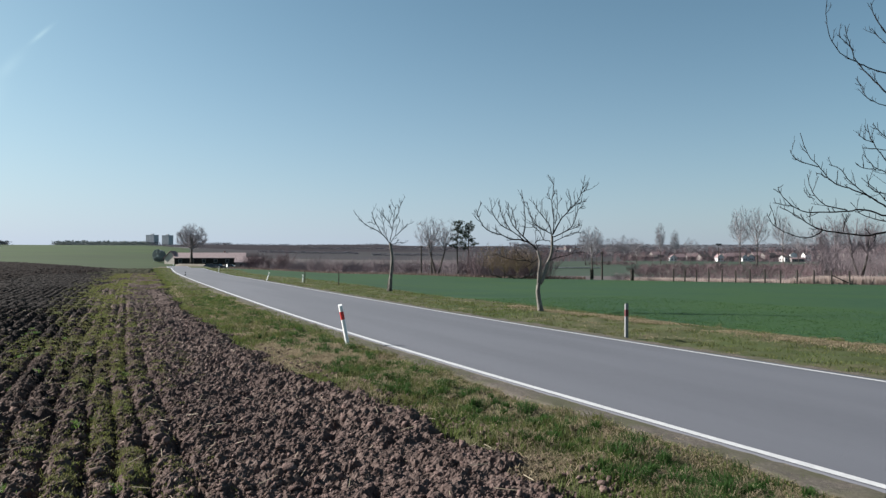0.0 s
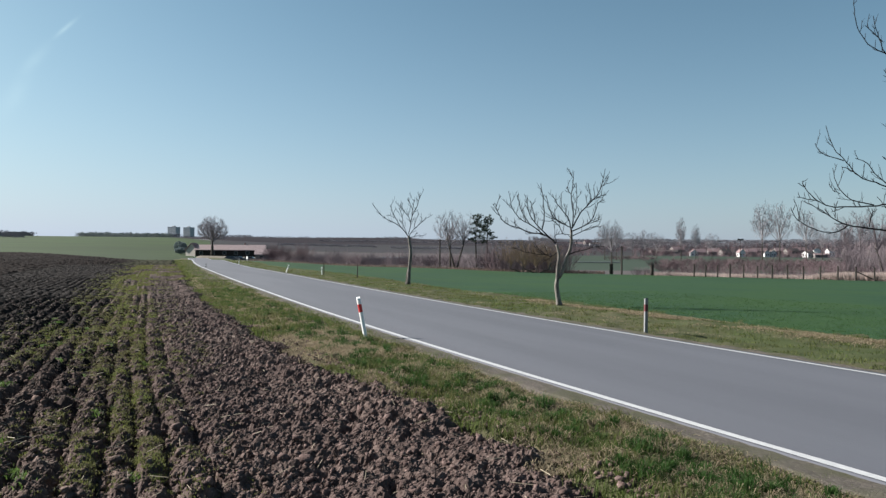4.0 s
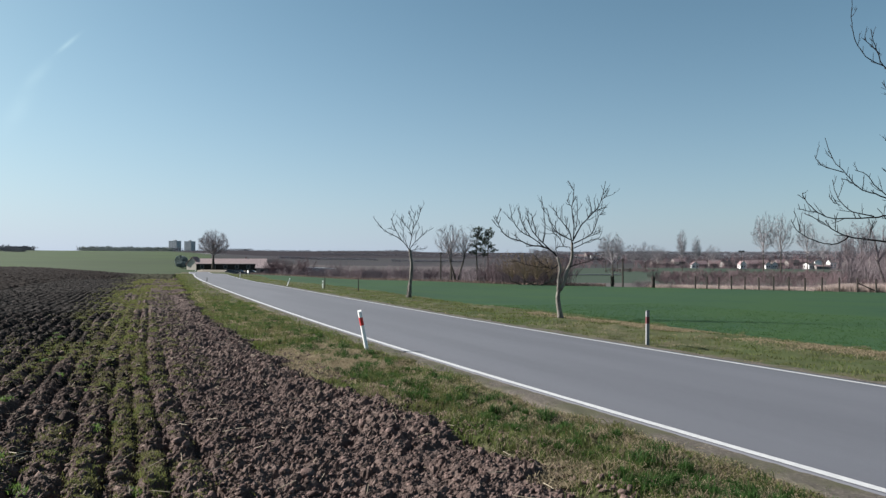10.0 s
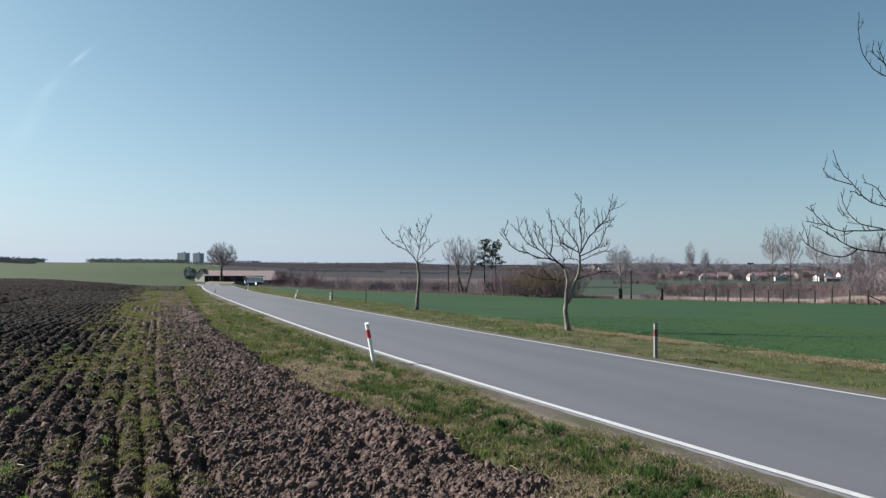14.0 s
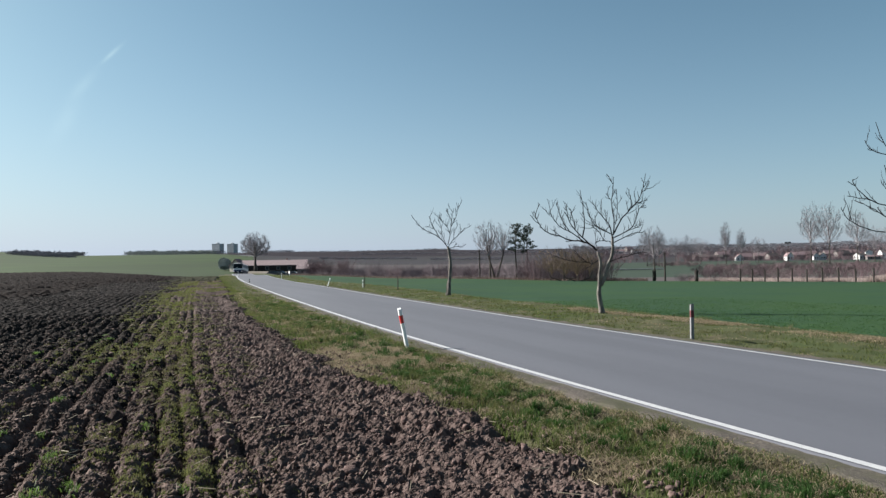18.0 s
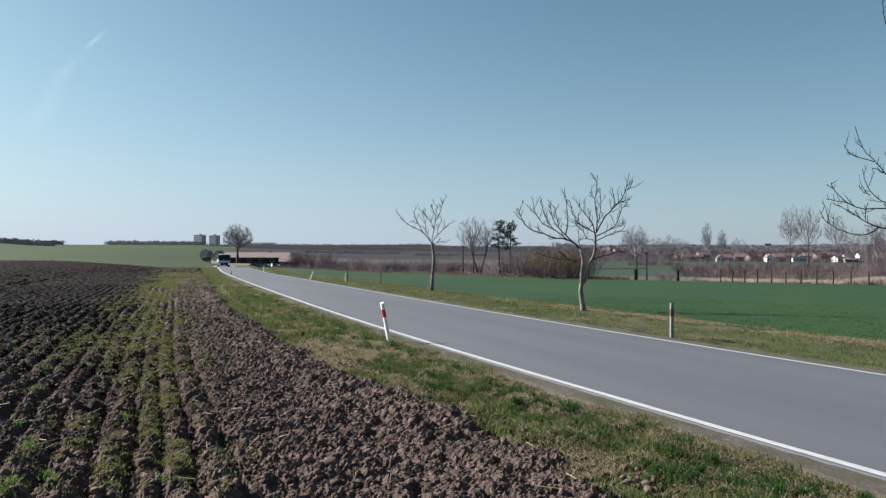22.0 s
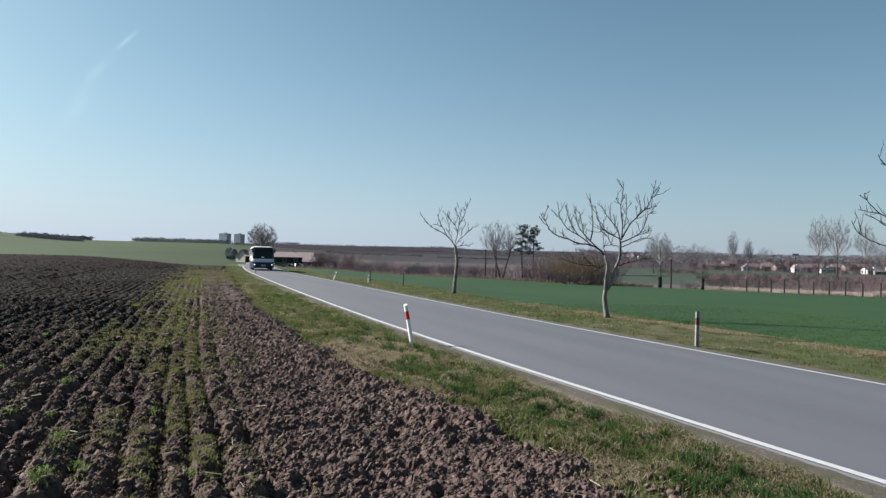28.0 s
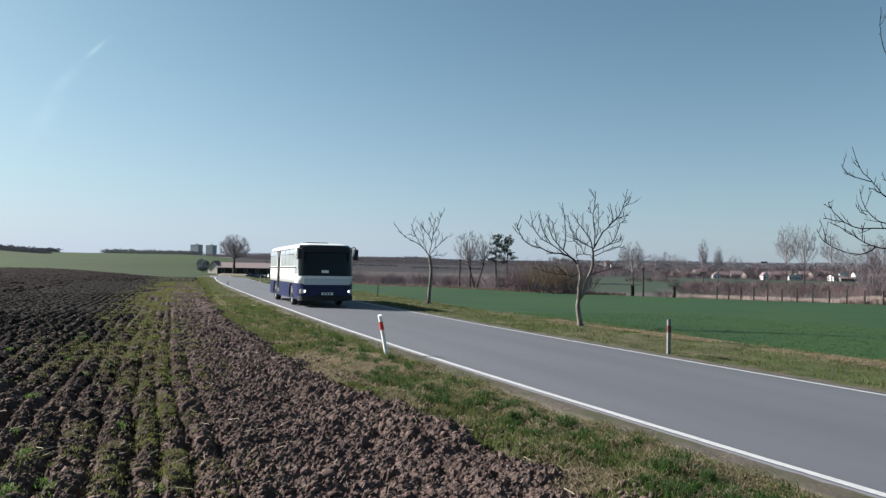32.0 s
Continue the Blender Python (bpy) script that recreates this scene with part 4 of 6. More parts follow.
    g.thing("limbs", TWIG, tree, True)


def dome(geo, rng, foot, centre, rad, n1, n2, n3, r0, rmin):
    """A crown of limbs, branches and twigs that fills an egg-shaped space."""
    foot, centre = Vector(foot), Vector(centre)
    size = (rad[0] + rad[2]) / 2

    def inside(p):
        d = p - centre
        k = math.sqrt((d.x / rad[0]) ** 2 + (d.y / rad[1]) ** 2 + (d.z / rad[2]) ** 2)
        return centre + d * (1.0 / k if k > 1.0 else 1.0)

    for i in range(n1):
        up = -0.35 + 1.3 * (i + 0.5) / n1
        a = 2.4 * i + rng.uniform(-0.3, 0.3)
        flat = math.sqrt(max(0.02, 1 - min(up, 0.99) ** 2))
        tip = centre + Vector((math.cos(a) * flat * rad[0], math.sin(a) * flat * rad[1], up * rad[2])) * rng.uniform(0.82, 1.02)
        start = foot + Vector((0, 0, max(0.0, (tip.z - foot.z) * rng.uniform(0.05, 0.4))))
        mid = start.lerp(tip, 0.5) + Vector((0, 0, -0.06 * size)) + rand_unit(rng) * size * 0.06
        line = curve_points([start, mid, tip], 6)
        geo.tube(line, [max(rmin, r0 * (1 - 0.85 * k / 6)) for k in range(7)], 5, cap=False)
        for j in range(n2):
            f = 0.3 + 0.7 * (j + rng.random()) / n2
            k = min(int(f * 6), 5)
            p = line[k].lerp(line[k + 1], f * 6 - k)
            d = (line[k + 1] - line[k]).normalized()
            q = inside(p + (d * 0.7 + rand_unit(rng) * 0.9 + Vector((0, 0, 0.25))) * size * rng.uniform(0.22, 0.45))
            mid2 = p.lerp(q, 0.5) + rand_unit(rng) * size * 0.03
            geo.tube([p, mid2, q], [max(rmin, r0 * 0.22), rmin, rmin * 0.8], 3, cap=False)
            for m in range(n3):
                w = (mid2 if m % 2 else p).lerp(q, rng.uniform(0.3, 1.0))
                e = w + ((q - p).normalized() * 0.6 + rand_unit(rng) * 0.8 + Vector((0, 0, 0.2))) * size * rng.uniform(0.1, 0.22)
                geo.tube([w, e], [rmin * 0.8, rmin * 0.5], 3, cap=False)


def bare_tree(name, at, seed, height, spread, trunk_h, stems, label, group, mat=SHRUB_GREY, fine=7, tr=None, category="tree", narrow=False, twig_r=0.02):
    """A distant leafless tree: trunk, limbs, a haze of twigs."""
    rng = random.Random(seed)
    tree = empty(name, at, label, category, group)
    g, c = Geo(), Geo()
    tr = tr or height * 0.02
    for k in range(stems):
        side = k - (stems - 1) / 2
        top = Vector((side * spread * 0.9, rng.uniform(-0.1, 0.1) * spread, trunk_h))
        base = Vector((side * tr * 2.2, 0, 0))
        end = Vector((top.x * 1.2, top.y, height * 0.72))
        line = curve_points([base, base.lerp(top, 0.5) + Vector((rng.uniform(-0.1, 0.1), 0, 0)), top, end], 8)
        g.tube(line, [tr * (1.2 - 1.0 * i / 8) for i in range(9)], 7)
        low = trunk_h * 0.75
        rad = (spread, spread, (height - low) / 2)
        if stems > 1:
            rad = (spread * 0.75, spread * 0.75, rad[2])
        if narrow:
            rad = (spread * 0.45, spread * 0.45, rad[2])
        dome(c, rng, top * 0.85, (end.x, end.y, low + rad[2]), rad, 10 + fine, fine + 2, fine, tr * 0.4, twig_r * 0.55)
    g.thing("trunk", BARK, tree, True)
    c.thing("crown", mat, tree)
    return tree


def shrub_mesh(seed, height, wide, mat, n=70, level=2, twig_r=0.012):
    rng = random.Random(seed)
    c = Geo()
    for k in range(n):
        a, r = rng.uniform(0, 6.283), wide * 0.35 * math.sqrt(rng.random())
        d = Vector((math.cos(a) * 0.55 * r / wide * 2.5 + rng.gauss(0, 0.4), math.sin(a) * 0.55 * r / wide * 2.5 + rng.gauss(0, 0.4), 1)).normalized()
        twig(c, Vector((math.cos(a) * r, math.sin(a) * r, 0)), d, height * rng.uniform(0.55, 1.0), twig_r * 1.9, rng, level, 0.2, 3, 0.2, 3, 0.4, 0.48)
    return c.mesh("branches", mat)


def brush_mass(name, places, seed, label, mat, stems=16, height=3.0, thick=0.03):
    """Far brush that nobody could count: many small leafless bushes in one mesh."""
    rng = random.Random(seed)
    base = []
    for k in range(4):
        g = Geo()
        for j in range(stems):
            a, r = rng.uniform(0, 6.283), 1.1 * math.sqrt(rng.random())
            d = Vector((math.cos(a) * 0.4 * r + rng.gauss(0, 0.2), math.sin(a) * 0.4 * r + rng.gauss(0, 0.2), 1)).normalized()
            twig(g, Vector((math.cos(a) * r, math.sin(a) * r, 0)), d, height * rng.uniform(0.55, 1.0), thick, rng, 1, 0.2, 5, 0.2, 3, 0.4, 0.5)
        base.append((np.array(g.v), g.f))
    out = Geo()
    for x, y, s, tall in places:
        v, f = base[rng.randrange(4)]
        a = rng.uniform(0, 6.283)
        c, w = math.cos(a) * s, math.sin(a) * s
        z = float(land(x, y)) - 0.1
        p = np.stack([v[:, 0] * c - v[:, 1] * w + x, v[:, 0] * w + v[:, 1] * c + y, v[:, 2] * s * tall + z], -1)
        out.add([tuple(q) for q in p.tolist()], f)
    return tagged(out.thing(name, mat), label, "brush", kind="stuff")


def shrub(at, mesh, label, group, scale=1.0, tall=1.0):
    ob = new("shrub", mesh)
    ob.matrix_basis = at
    ob.scale = (scale, scale, scale * tall)
    return tagged(ob, label, "shrub", group)


def clump(geo, p, r, rng):
    """A small jagged tuft: three crossing pointed solids."""
    for k in range(3):
        d = rand_unit(rng) * r
        s = rand_unit(rng).cross(d).normalized() * r * 0.28
        w = d.cross(s).normalized() * r * 0.2
        vs = [p - d * 0.5 + s, p - d * 0.5 - s * 0.5 + w, p - d * 0.5 - s * 0.5 - w, p + d]
        geo.add([tuple(v) for v in vs], [(0, 2, 1), (0, 1, 3), (1, 2, 3), (2, 0, 3)])


def pine(at, seed, height, label):
    rng = random.Random(seed)
    tree = empty("pine", at, label, "pine tree", "pines by the brook")
    g, c = Geo(), Geo()
    line = curve_points([(0, 0, 0), (rng.uniform(-0.2, 0.2), 0, height * 0.5), (rng.uniform(-0.2, 0.2), 0, height * 0.95)], 8)
    g.tube(line, [0.17 - 0.014 * i for i in range(9)], 7)
    for k in range(34):
        f = 0.5 + 0.5 * k / 33
        a = rng.uniform(0, 6.283)
        ln = 2.3 * (1.0 - 0.75 * (f - 0.5) * 2) * rng.uniform(0.55, 1.1) + 0.3
        p = Vector((0, 0, height * f))
        q = p + Vector((math.cos(a) * ln, math.sin(a) * ln, rng.uniform(-0.1, 0.45)))
        g.tube([p, p.lerp(q, 0.6) + Vector((0, 0, 0.1)), q], [0.035, 0.025, 0.012], 4)
        for j in range(11):
            t = rng.uniform(0.3, 1.1)
            clump(c, p.lerp(q, t) + Vector((rng.gauss(0, 0.22), rng.gauss(0, 0.22), rng.gauss(0.08, 0.13))), rng.uniform(0.2, 0.36), rng)
    g.thing("trunk", BARK, tree, True)
    c.thing("crown", PINE, tree)
    return tree


def belt():
    """Shrubs and trees along the brook beyond the wheat."""
    meshes = [shrub_mesh(40 + k, 3.0, 3.2, (SHRUB_GREY, SHRUB_GREY, SHRUB)[k % 3], 26, 2, 0.014) for k in range(5)]
    rng = random.Random(3)
    labels = ("grey leafless shrub by the brook", "purple-brown leafless shrub by the brook")
    # continuous brush from the bend to the pines
    for k in range(125):
        b = -0.285 + 0.40 * (k + rng.random()) / 125
        line = 129 / (1 + 0.68 * b)
        low = 0.38 if b < -0.226 else 1.0
        d = line + rng.uniform(2, 40 if low == 1 else 12)
        i = rng.randrange(5)
        shrub(spot(b, d, 0.1, rng.uniform(0, 360)), meshes[i], labels[i % 3 == 2], "brush along the brook", low * rng.uniform(0.7, 1.15), rng.uniform(0.75, 1.15))
    # low brush on the slopes behind
    def spread(n, b0, b1, d0, d1, s0, s1, tall):
        out = []
        for k in range(n):
            b, d = b0 + (b1 - b0) * (k + rng.random()) / n, rng.uniform(d0, d1)
            if not (0.09 < b < 0.27 and d < 300):
                out.append((b * d, d, rng.uniform(s0, s1), tall))
        return out
    brush_mass("slope_brush", spread(230, -0.27, 0.12, 165, 340, 0.9, 1.5, 0.5), 31, "grey leafless brush covering the far slope", SHRUB_GREY)
    brush_mass("valley_brush", spread(40, 0.205, 0.27, 300, 420, 0.8, 1.3, 0.6) + spread(190, 0.27, 0.62, 130, 260, 0.8, 1.3, 0.6), 32, "purple-brown leafless brush towards the village", SHRUB, 12, 3.0, 0.035)
    brush_mass("fence_brush", [((b := 0.275 + 0.31 * (k + rng.random()) / 120) * (d := (129 / (1 + 0.68 * b) + rng.uniform(4, 45))), d, rng.uniform(0.5, 0.95), 0.7) for k in range(120)], 33, "low brown leafless brush behind the fence", SHRUB, 11, 3.0, 0.022)
    # around the farm
    thick = [shrub_mesh(60 + k, 7.5, 4.6, SHRUB, 44, 2, 0.03) for k in range(3)]
    for b, d, s in ((-0.272, 178, 0.85), (-0.262, 180, 1.05), (-0.254, 176, 0.95), (-0.249, 179, 0.85), (-0.267, 186, 0.95), (-0.2295, 178, 1.15), (-0.2275, 180, 1.0)):
        shrub(spot(b, d, 0.1, 50 * s), thick[int(s * 20) % 3], "dark leafless hedge shrub near the farm", "shrubs by the farm", 0.6 * s, 0.95)
    # right-hand thicket
    pale = [shrub_mesh(66 + k, 7.0, 4.0, SHRUB_GREY, 32, 2, 0.015) for k in range(2)]
    for k in range(40):
        b = 0.53 + 0.20 * (k + rng.random()) / 40
        d = rng.uniform(112, 165)
        shrub(spot(b, d, 0.1, rng.uniform(0, 360)), pale[rng.randrange(2)], "tall greyish thicket of leafless saplings", "thicket saplings", rng.uniform(0.5, 0.95), rng.uniform(0.85, 1.2))
    for k in range(9):
        b = 0.535 + 0.022 * k + rng.uniform(-0.006, 0.006)
        bare_tree("thicket_tree", spot(b, rng.uniform(118, 150), 0.1), 160 + k, rng.uniform(8.5, 12), 2.0, 3.5, 1, "slender leafless tree in the thicket", "thicket trees", SHRUB_GREY, 5, 0.1, narrow=k % 3 == 0, twig_r=0.03)
    # thicket behind the second roadside tree, with a yellowish willow
    thin = [shrub_mesh(70 + k, 7.5, 4.0, (SHRUB, SHRUB_GREY, SHRUB)[k], 32, 2, 0.022) for k in range(3)]
    for k in range(20):
        b = 0.03 + 0.12 * (k + rng.random()) / 20
        shrub(spot(b, 129 / (1 + 0.68 * b) + rng.uniform(2, 10), 0.1, rng.uniform(0, 360)), thin[rng.randrange(3)], "purple-brown leafless thicket by the brook", "thicket saplings", rng.uniform(0.5, 0.68))
    bare_tree("willow_shrub", spot(0.086, 121, 0.1), 71, 6.0, 2.6, 1.0, 3, "yellow-twigged leafless willow by the brook", "willows by the brook", WILLOW, 6)
    bare_tree("willow_shrub", spot(0.105, 118, 0.1), 72, 5.5, 2.4, 1.0, 3, "yellow-twigged leafless willow by the brook", "willows by the brook", WILLOW, 6)
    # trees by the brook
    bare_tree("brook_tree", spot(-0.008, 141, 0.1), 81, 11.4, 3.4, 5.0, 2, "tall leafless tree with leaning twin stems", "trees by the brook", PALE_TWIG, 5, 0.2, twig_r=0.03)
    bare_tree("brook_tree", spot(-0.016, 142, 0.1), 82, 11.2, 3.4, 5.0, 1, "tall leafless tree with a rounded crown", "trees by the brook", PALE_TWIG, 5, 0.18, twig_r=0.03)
    pine(spot(0.021, 141, 0.1), 91, 10.6, "tall dark pine with a bare trunk")
    pine(spot(0.036, 140, 0.1), 92, 10.2, "tall dark pine with a flat crown")
    alder = bare_tree("brook_tree", spot(0.209, 115, 0.1), 83, 8.9, 1.7, 4.0, 1, "pale leafless alder with an ivy-dark foot", "trees by the brook", PALE_TWIG, 5, 0.14, twig_r=0.028)
    g, rng2 = Geo(), random.Random(61)
    for k in range(150):
        a = rng2.uniform(0, 6.283)
        clump(g, Vector((math.cos(a) * 0.2, math.sin(a) * 0.2, rng2.uniform(0.0, 1.7))), rng2.uniform(0.12, 0.24), rng2)
    g.thing("ivy", DARK_IVY, alder)
    pollard = empty("pollard_willow", spot(0.2655, 109, 0.1), "low dark pollard willow stump with short shoots", "tree", "willows by the brook")
    g = Geo()
    g.tube([(0, 0, 0), (0.05, 0, 0.9), (0, 0, 1.55), (0.03, 0, 1.85)], [0.3, 0.22, 0.3, 0.2], 9)
    g.thing("trunk", TIMBER_DARK, pollard, True)
    g = Geo()
    for k in range(26):
        a = rng2.uniform(0, 6.283)
        twig(g, Vector((math.cos(a) * 0.2, math.sin(a) * 0.2, rng2.uniform(1.4, 1.8))), Vector((math.cos(a), math.sin(a), rng2.uniform(0.3, 1.4))).normalized(), rng2.uniform(0.5, 1.1), 0.02, rng2, 1, 0.3, 3, 0.2, 3)
    g.thing("shoots", SHRUB, pollard)
    for k in range(5):
        shrub(spot(0.243 + 0.005 * k, 111 + k % 2, 0.05, 70 * k), meshes[k], labels[k % 3 == 2], "brush along the brook", 0.5, 0.8)
    bare_tree("brook_tree", spot(0.585, 120, 0.1), 84, 11, 3, 4.5, 2, "pale-stemmed leafless tree in the thicket", "trees by the brook", SHRUB_GREY, 5)
    # big poplars and far trees towards the village
    for b, d, h, sp, nar, sd in ((0.4175, 300, 25.5, 4.6, False, 101), (0.441, 305, 25.5, 4.8, False, 102), (0.478, 320, 23.5, 4.4, False, 103), (0.3056, 400, 24, 6, True, 104), (0.326, 400, 20, 5.5, True, 105),
                                (0.238, 420, 16, 5, False, 106), (0.255, 420, 17, 5, False, 107), (0.272, 430, 16, 5, False, 116), (0.348, 450, 16, 5, False, 108), (0.12, 330, 12, 4, False, 109), (0.10, 340, 11, 4, False, 110),
                                (0.20, 330, 17, 3.6, False, 111), (0.216, 335, 17, 3.6, False, 117), (0.53, 300, 19, 5, False, 112), (0.56, 320, 21, 5, False, 113), (0.6, 300, 19, 5, False, 114), (0.5, 420, 20, 5, False, 115)):
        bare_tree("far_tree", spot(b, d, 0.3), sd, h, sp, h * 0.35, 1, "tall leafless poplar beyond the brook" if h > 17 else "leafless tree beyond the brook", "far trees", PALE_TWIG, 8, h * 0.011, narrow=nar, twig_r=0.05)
    # the farm's lime tree
    bare_tree("farm_lime_tree", spot(-0.353, 239, 0.1), 120, 13.1, 4.8, 5.4, 1, "broad leafless lime tree in front of the farm", "", PALE_TWIG, 14, 0.5, twig_r=0.034)
    for b, d, h, w in ((-0.401, 262, 4.6, 3.6), (-0.3955, 260, 4.3, 3.0), (-0.398, 256, 2.4, 4.4)):
        bushy("spruce", spot(b, d, 0.1), int(d + h * 7), h, w, EVERGREEN, "dense blue-green evergreen beside the farm", "evergreen", "evergreens by the farm")


def bushy(name, at, seed, height, wide, mat, label, category, group):
    """A broad dense evergreen, rounded rather than pointed."""
    rng = random.Random(seed)
    tree = empty(name, at, label, category, group)
    g = Geo()
    g.tube([(0, 0, 0), (0, 0, height * 0.8)], [0.12, 0.05], 6)
    g.thing("trunk", BARK, tree)
    c = Geo()
    for k in range(420):
        d = rand_unit(rng) * rng.uniform(0.55, 1.0)
        clump(c, Vector((d.x * wide / 2, d.y * wide / 2, height * (0.5 + 0.48 * d.z))), rng.uniform(0.3, 0.55), rng)
    c.thing("crown", mat, tree)
    return tree


def distant_wood(name, spans, seed, label, mat=WOODS):
    """A far wood as one rough mass of small crowns along the skyline."""
    rng = random.Random(seed)
    g = Geo()
    for b0, b1, d, n, h in spans:
        for k in range(n):
            b = b0 + (b1 - b0) * (k + rng.random()) / n
            dd = d * rng.uniform(0.97, 1.03)
            x, y = b * dd, dd
            z = float(land(x, y))
            hh = h * rng.uniform(0.8, 1.1)
            for j in range(9):
                clump(g, Vector((x + rng.gauss(0, hh * 0.4), y + rng.gauss(0, hh * 0.3), z + hh * rng.uniform(0.05, 0.85))), hh * rng.uniform(0.16, 0.34), rng)
    ob = g.thing(name, mat)
    return tagged(ob, label, "wood", kind="stuff")


# ---- buildings ----
def house(name, at, wide, deep, wall_h, roof_h, wall, roof, label, category="house", group="", windows=3, gable=True, chimney=True):
    """A pitched-roof house; its ridge runs along the local x axis."""
    ob = empty(name, at, label, category, group)
    g = Geo()
    x, y = wide / 2, deep / 2
    g.add([(-x, -y, -1), (x, -y, -1), (x, y, -1), (-x, y, -1), (-x, -y, wall_h), (x, -y, wall_h), (x, y, wall_h), (-x, y, wall_h), (-x, 0, wall_h + roof_h), (x, 0, wall_h + roof_h)],
          [(0, 1, 5, 4), (2, 3, 7, 6), (1, 2, 6, 9, 5), (3, 0, 4, 8, 7), (4, 5, 9, 8), (6, 7, 8, 9)])
    g.thing("wall", wall, ob)
    g = Geo()
    o, t = 0.35, 0.16
    k = roof_h / y
    for s in (-1, 1):
        a = [(-x - o, s * (y + o), wall_h - o * k), (x + o, s * (y + o), wall_h - o * k), (x + o, 0, wall_h + roof_h), (-x - o, 0, wall_h + roof_h)]
        b = [(p[0], p[1], p[2] + t) for p in a]
        g.add(a + b, [(4, 5, 6, 7), (3, 2, 1, 0), (0, 1, 5, 4), (1, 2, 6, 5), (2, 3, 7, 6), (3, 0, 4, 7)])
    r = g.thing("roof", roof, ob)
    if chimney:
        g = Geo()
        g.box(-0.25 + x * 0.4, -0.25 + 0.5, wall_h + roof_h * 0.5, 0.25 + x * 0.4, 0.25 + 0.5, wall_h + roof_h + 0.7)
        c = g.thing("chimney", ROOF_RED, r)
    def win(px, py, w, h, z, along_x):
        g = Geo()
        if along_x:
            g.box(px - w / 2, py - 0.04, z, px + w / 2, py + 0.04, z + h)
        else:
            g.box(px - 0.04, py - w / 2, z, px + 0.04, py + w / 2, z + h)
        wd = g.thing("window", PLASTER_WHITE, ob)
        g = Geo()
        if along_x:
            g.box(px - w / 2 + 0.08, py - 0.06, z + 0.08, px + w / 2 - 0.08, py + 0.06, z + h - 0.08)
        else:
            g.box(px - 0.06, py - w / 2 + 0.08, z + 0.08, px + 0.06, py + w / 2 - 0.08, z + h - 0.08)
        g.thing("pane", GLASS_DARK, wd)
    for i in range(windows):
        px = -x + wide * (i + 0.5) / windows
        win(px, -y - 0.01, min(1.2, wide / windows * 0.5), min(1.3, wall_h * 0.5), wall_h * 0.35, True)
    for sx in (-1, 1):
        if gable and deep > 3:
            win(sx * (x + 0.01), -deep * 0.2, 1.0, min(1.3, wall_h * 0.5), wall_h * 0.35, False)
            win(sx * (x + 0.01), deep * 0.2, 1.0, min(1.3, wall_h * 0.5), wall_h * 0.35, False)
    return ob


def tower_block(at, wide, deep, floors, label):
    ob = empty("tower_block", at, label, "apartment tower", "tower blocks on the skyline")
    g = Geo()
    h = floors * 2.9 + 1
    g.box(-wide / 2, -deep / 2, -6, wide / 2, deep / 2, h)
    g.thing("wall", PLASTER_GREY, ob)
    g = Geo()
    g.box(-wide / 2 - 0.3, -deep / 2 - 0.3, h, wide / 2 + 0.3, deep / 2 + 0.3, h + 0.8)
    g.box(-3, -3, h + 0.8, 3, 3, h + 3.6)
    g.thing("roof", PLASTER_GREY, ob)
    pane = Geo()
    pane.box(-0.95, -0.12, 0, 0.95, 0.12, 1.1)
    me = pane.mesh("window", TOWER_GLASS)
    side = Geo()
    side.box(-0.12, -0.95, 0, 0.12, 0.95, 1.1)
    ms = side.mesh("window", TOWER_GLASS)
    for f in range(floors):
        for i in range(5):
            w = new("window", me)
            w.location = (-wide / 2 + wide * (i + 0.5) / 5, -deep / 2, 1.6 + 2.9 * f)
            w.parent = ob
        for i in range(4):
            w = new("window", ms)
            w.location = (wide / 2, -deep / 2 + deep * (i + 0.5) / 4, 1.6 + 2.9 * f)
            w.parent = ob
    return ob


def farm_yard():
    R, A = np.meshgrid(np.linspace(229, 250, 24), np.radians(np.linspace(-20.6, -15.2, 40)), indexing="ij")
    x, y = R * np.sin(A), R * np.cos(A)
    edge = np.minimum(smooth01(R, 229, 232), smooth01(np.degrees(A), -20.6, -20.3) * (1 - smooth01(np.degrees(A), -15.5, -15.2)))
    z = land(x, y) - 0.3 + 0.34 * edge + 0.04 * value_noise(x * 0.8, y * 0.8, 91)
    tagged(sheet("yard", x, y, z, [YARD]), "pale trodden earth yard before the farm", "yard", kind="structure")


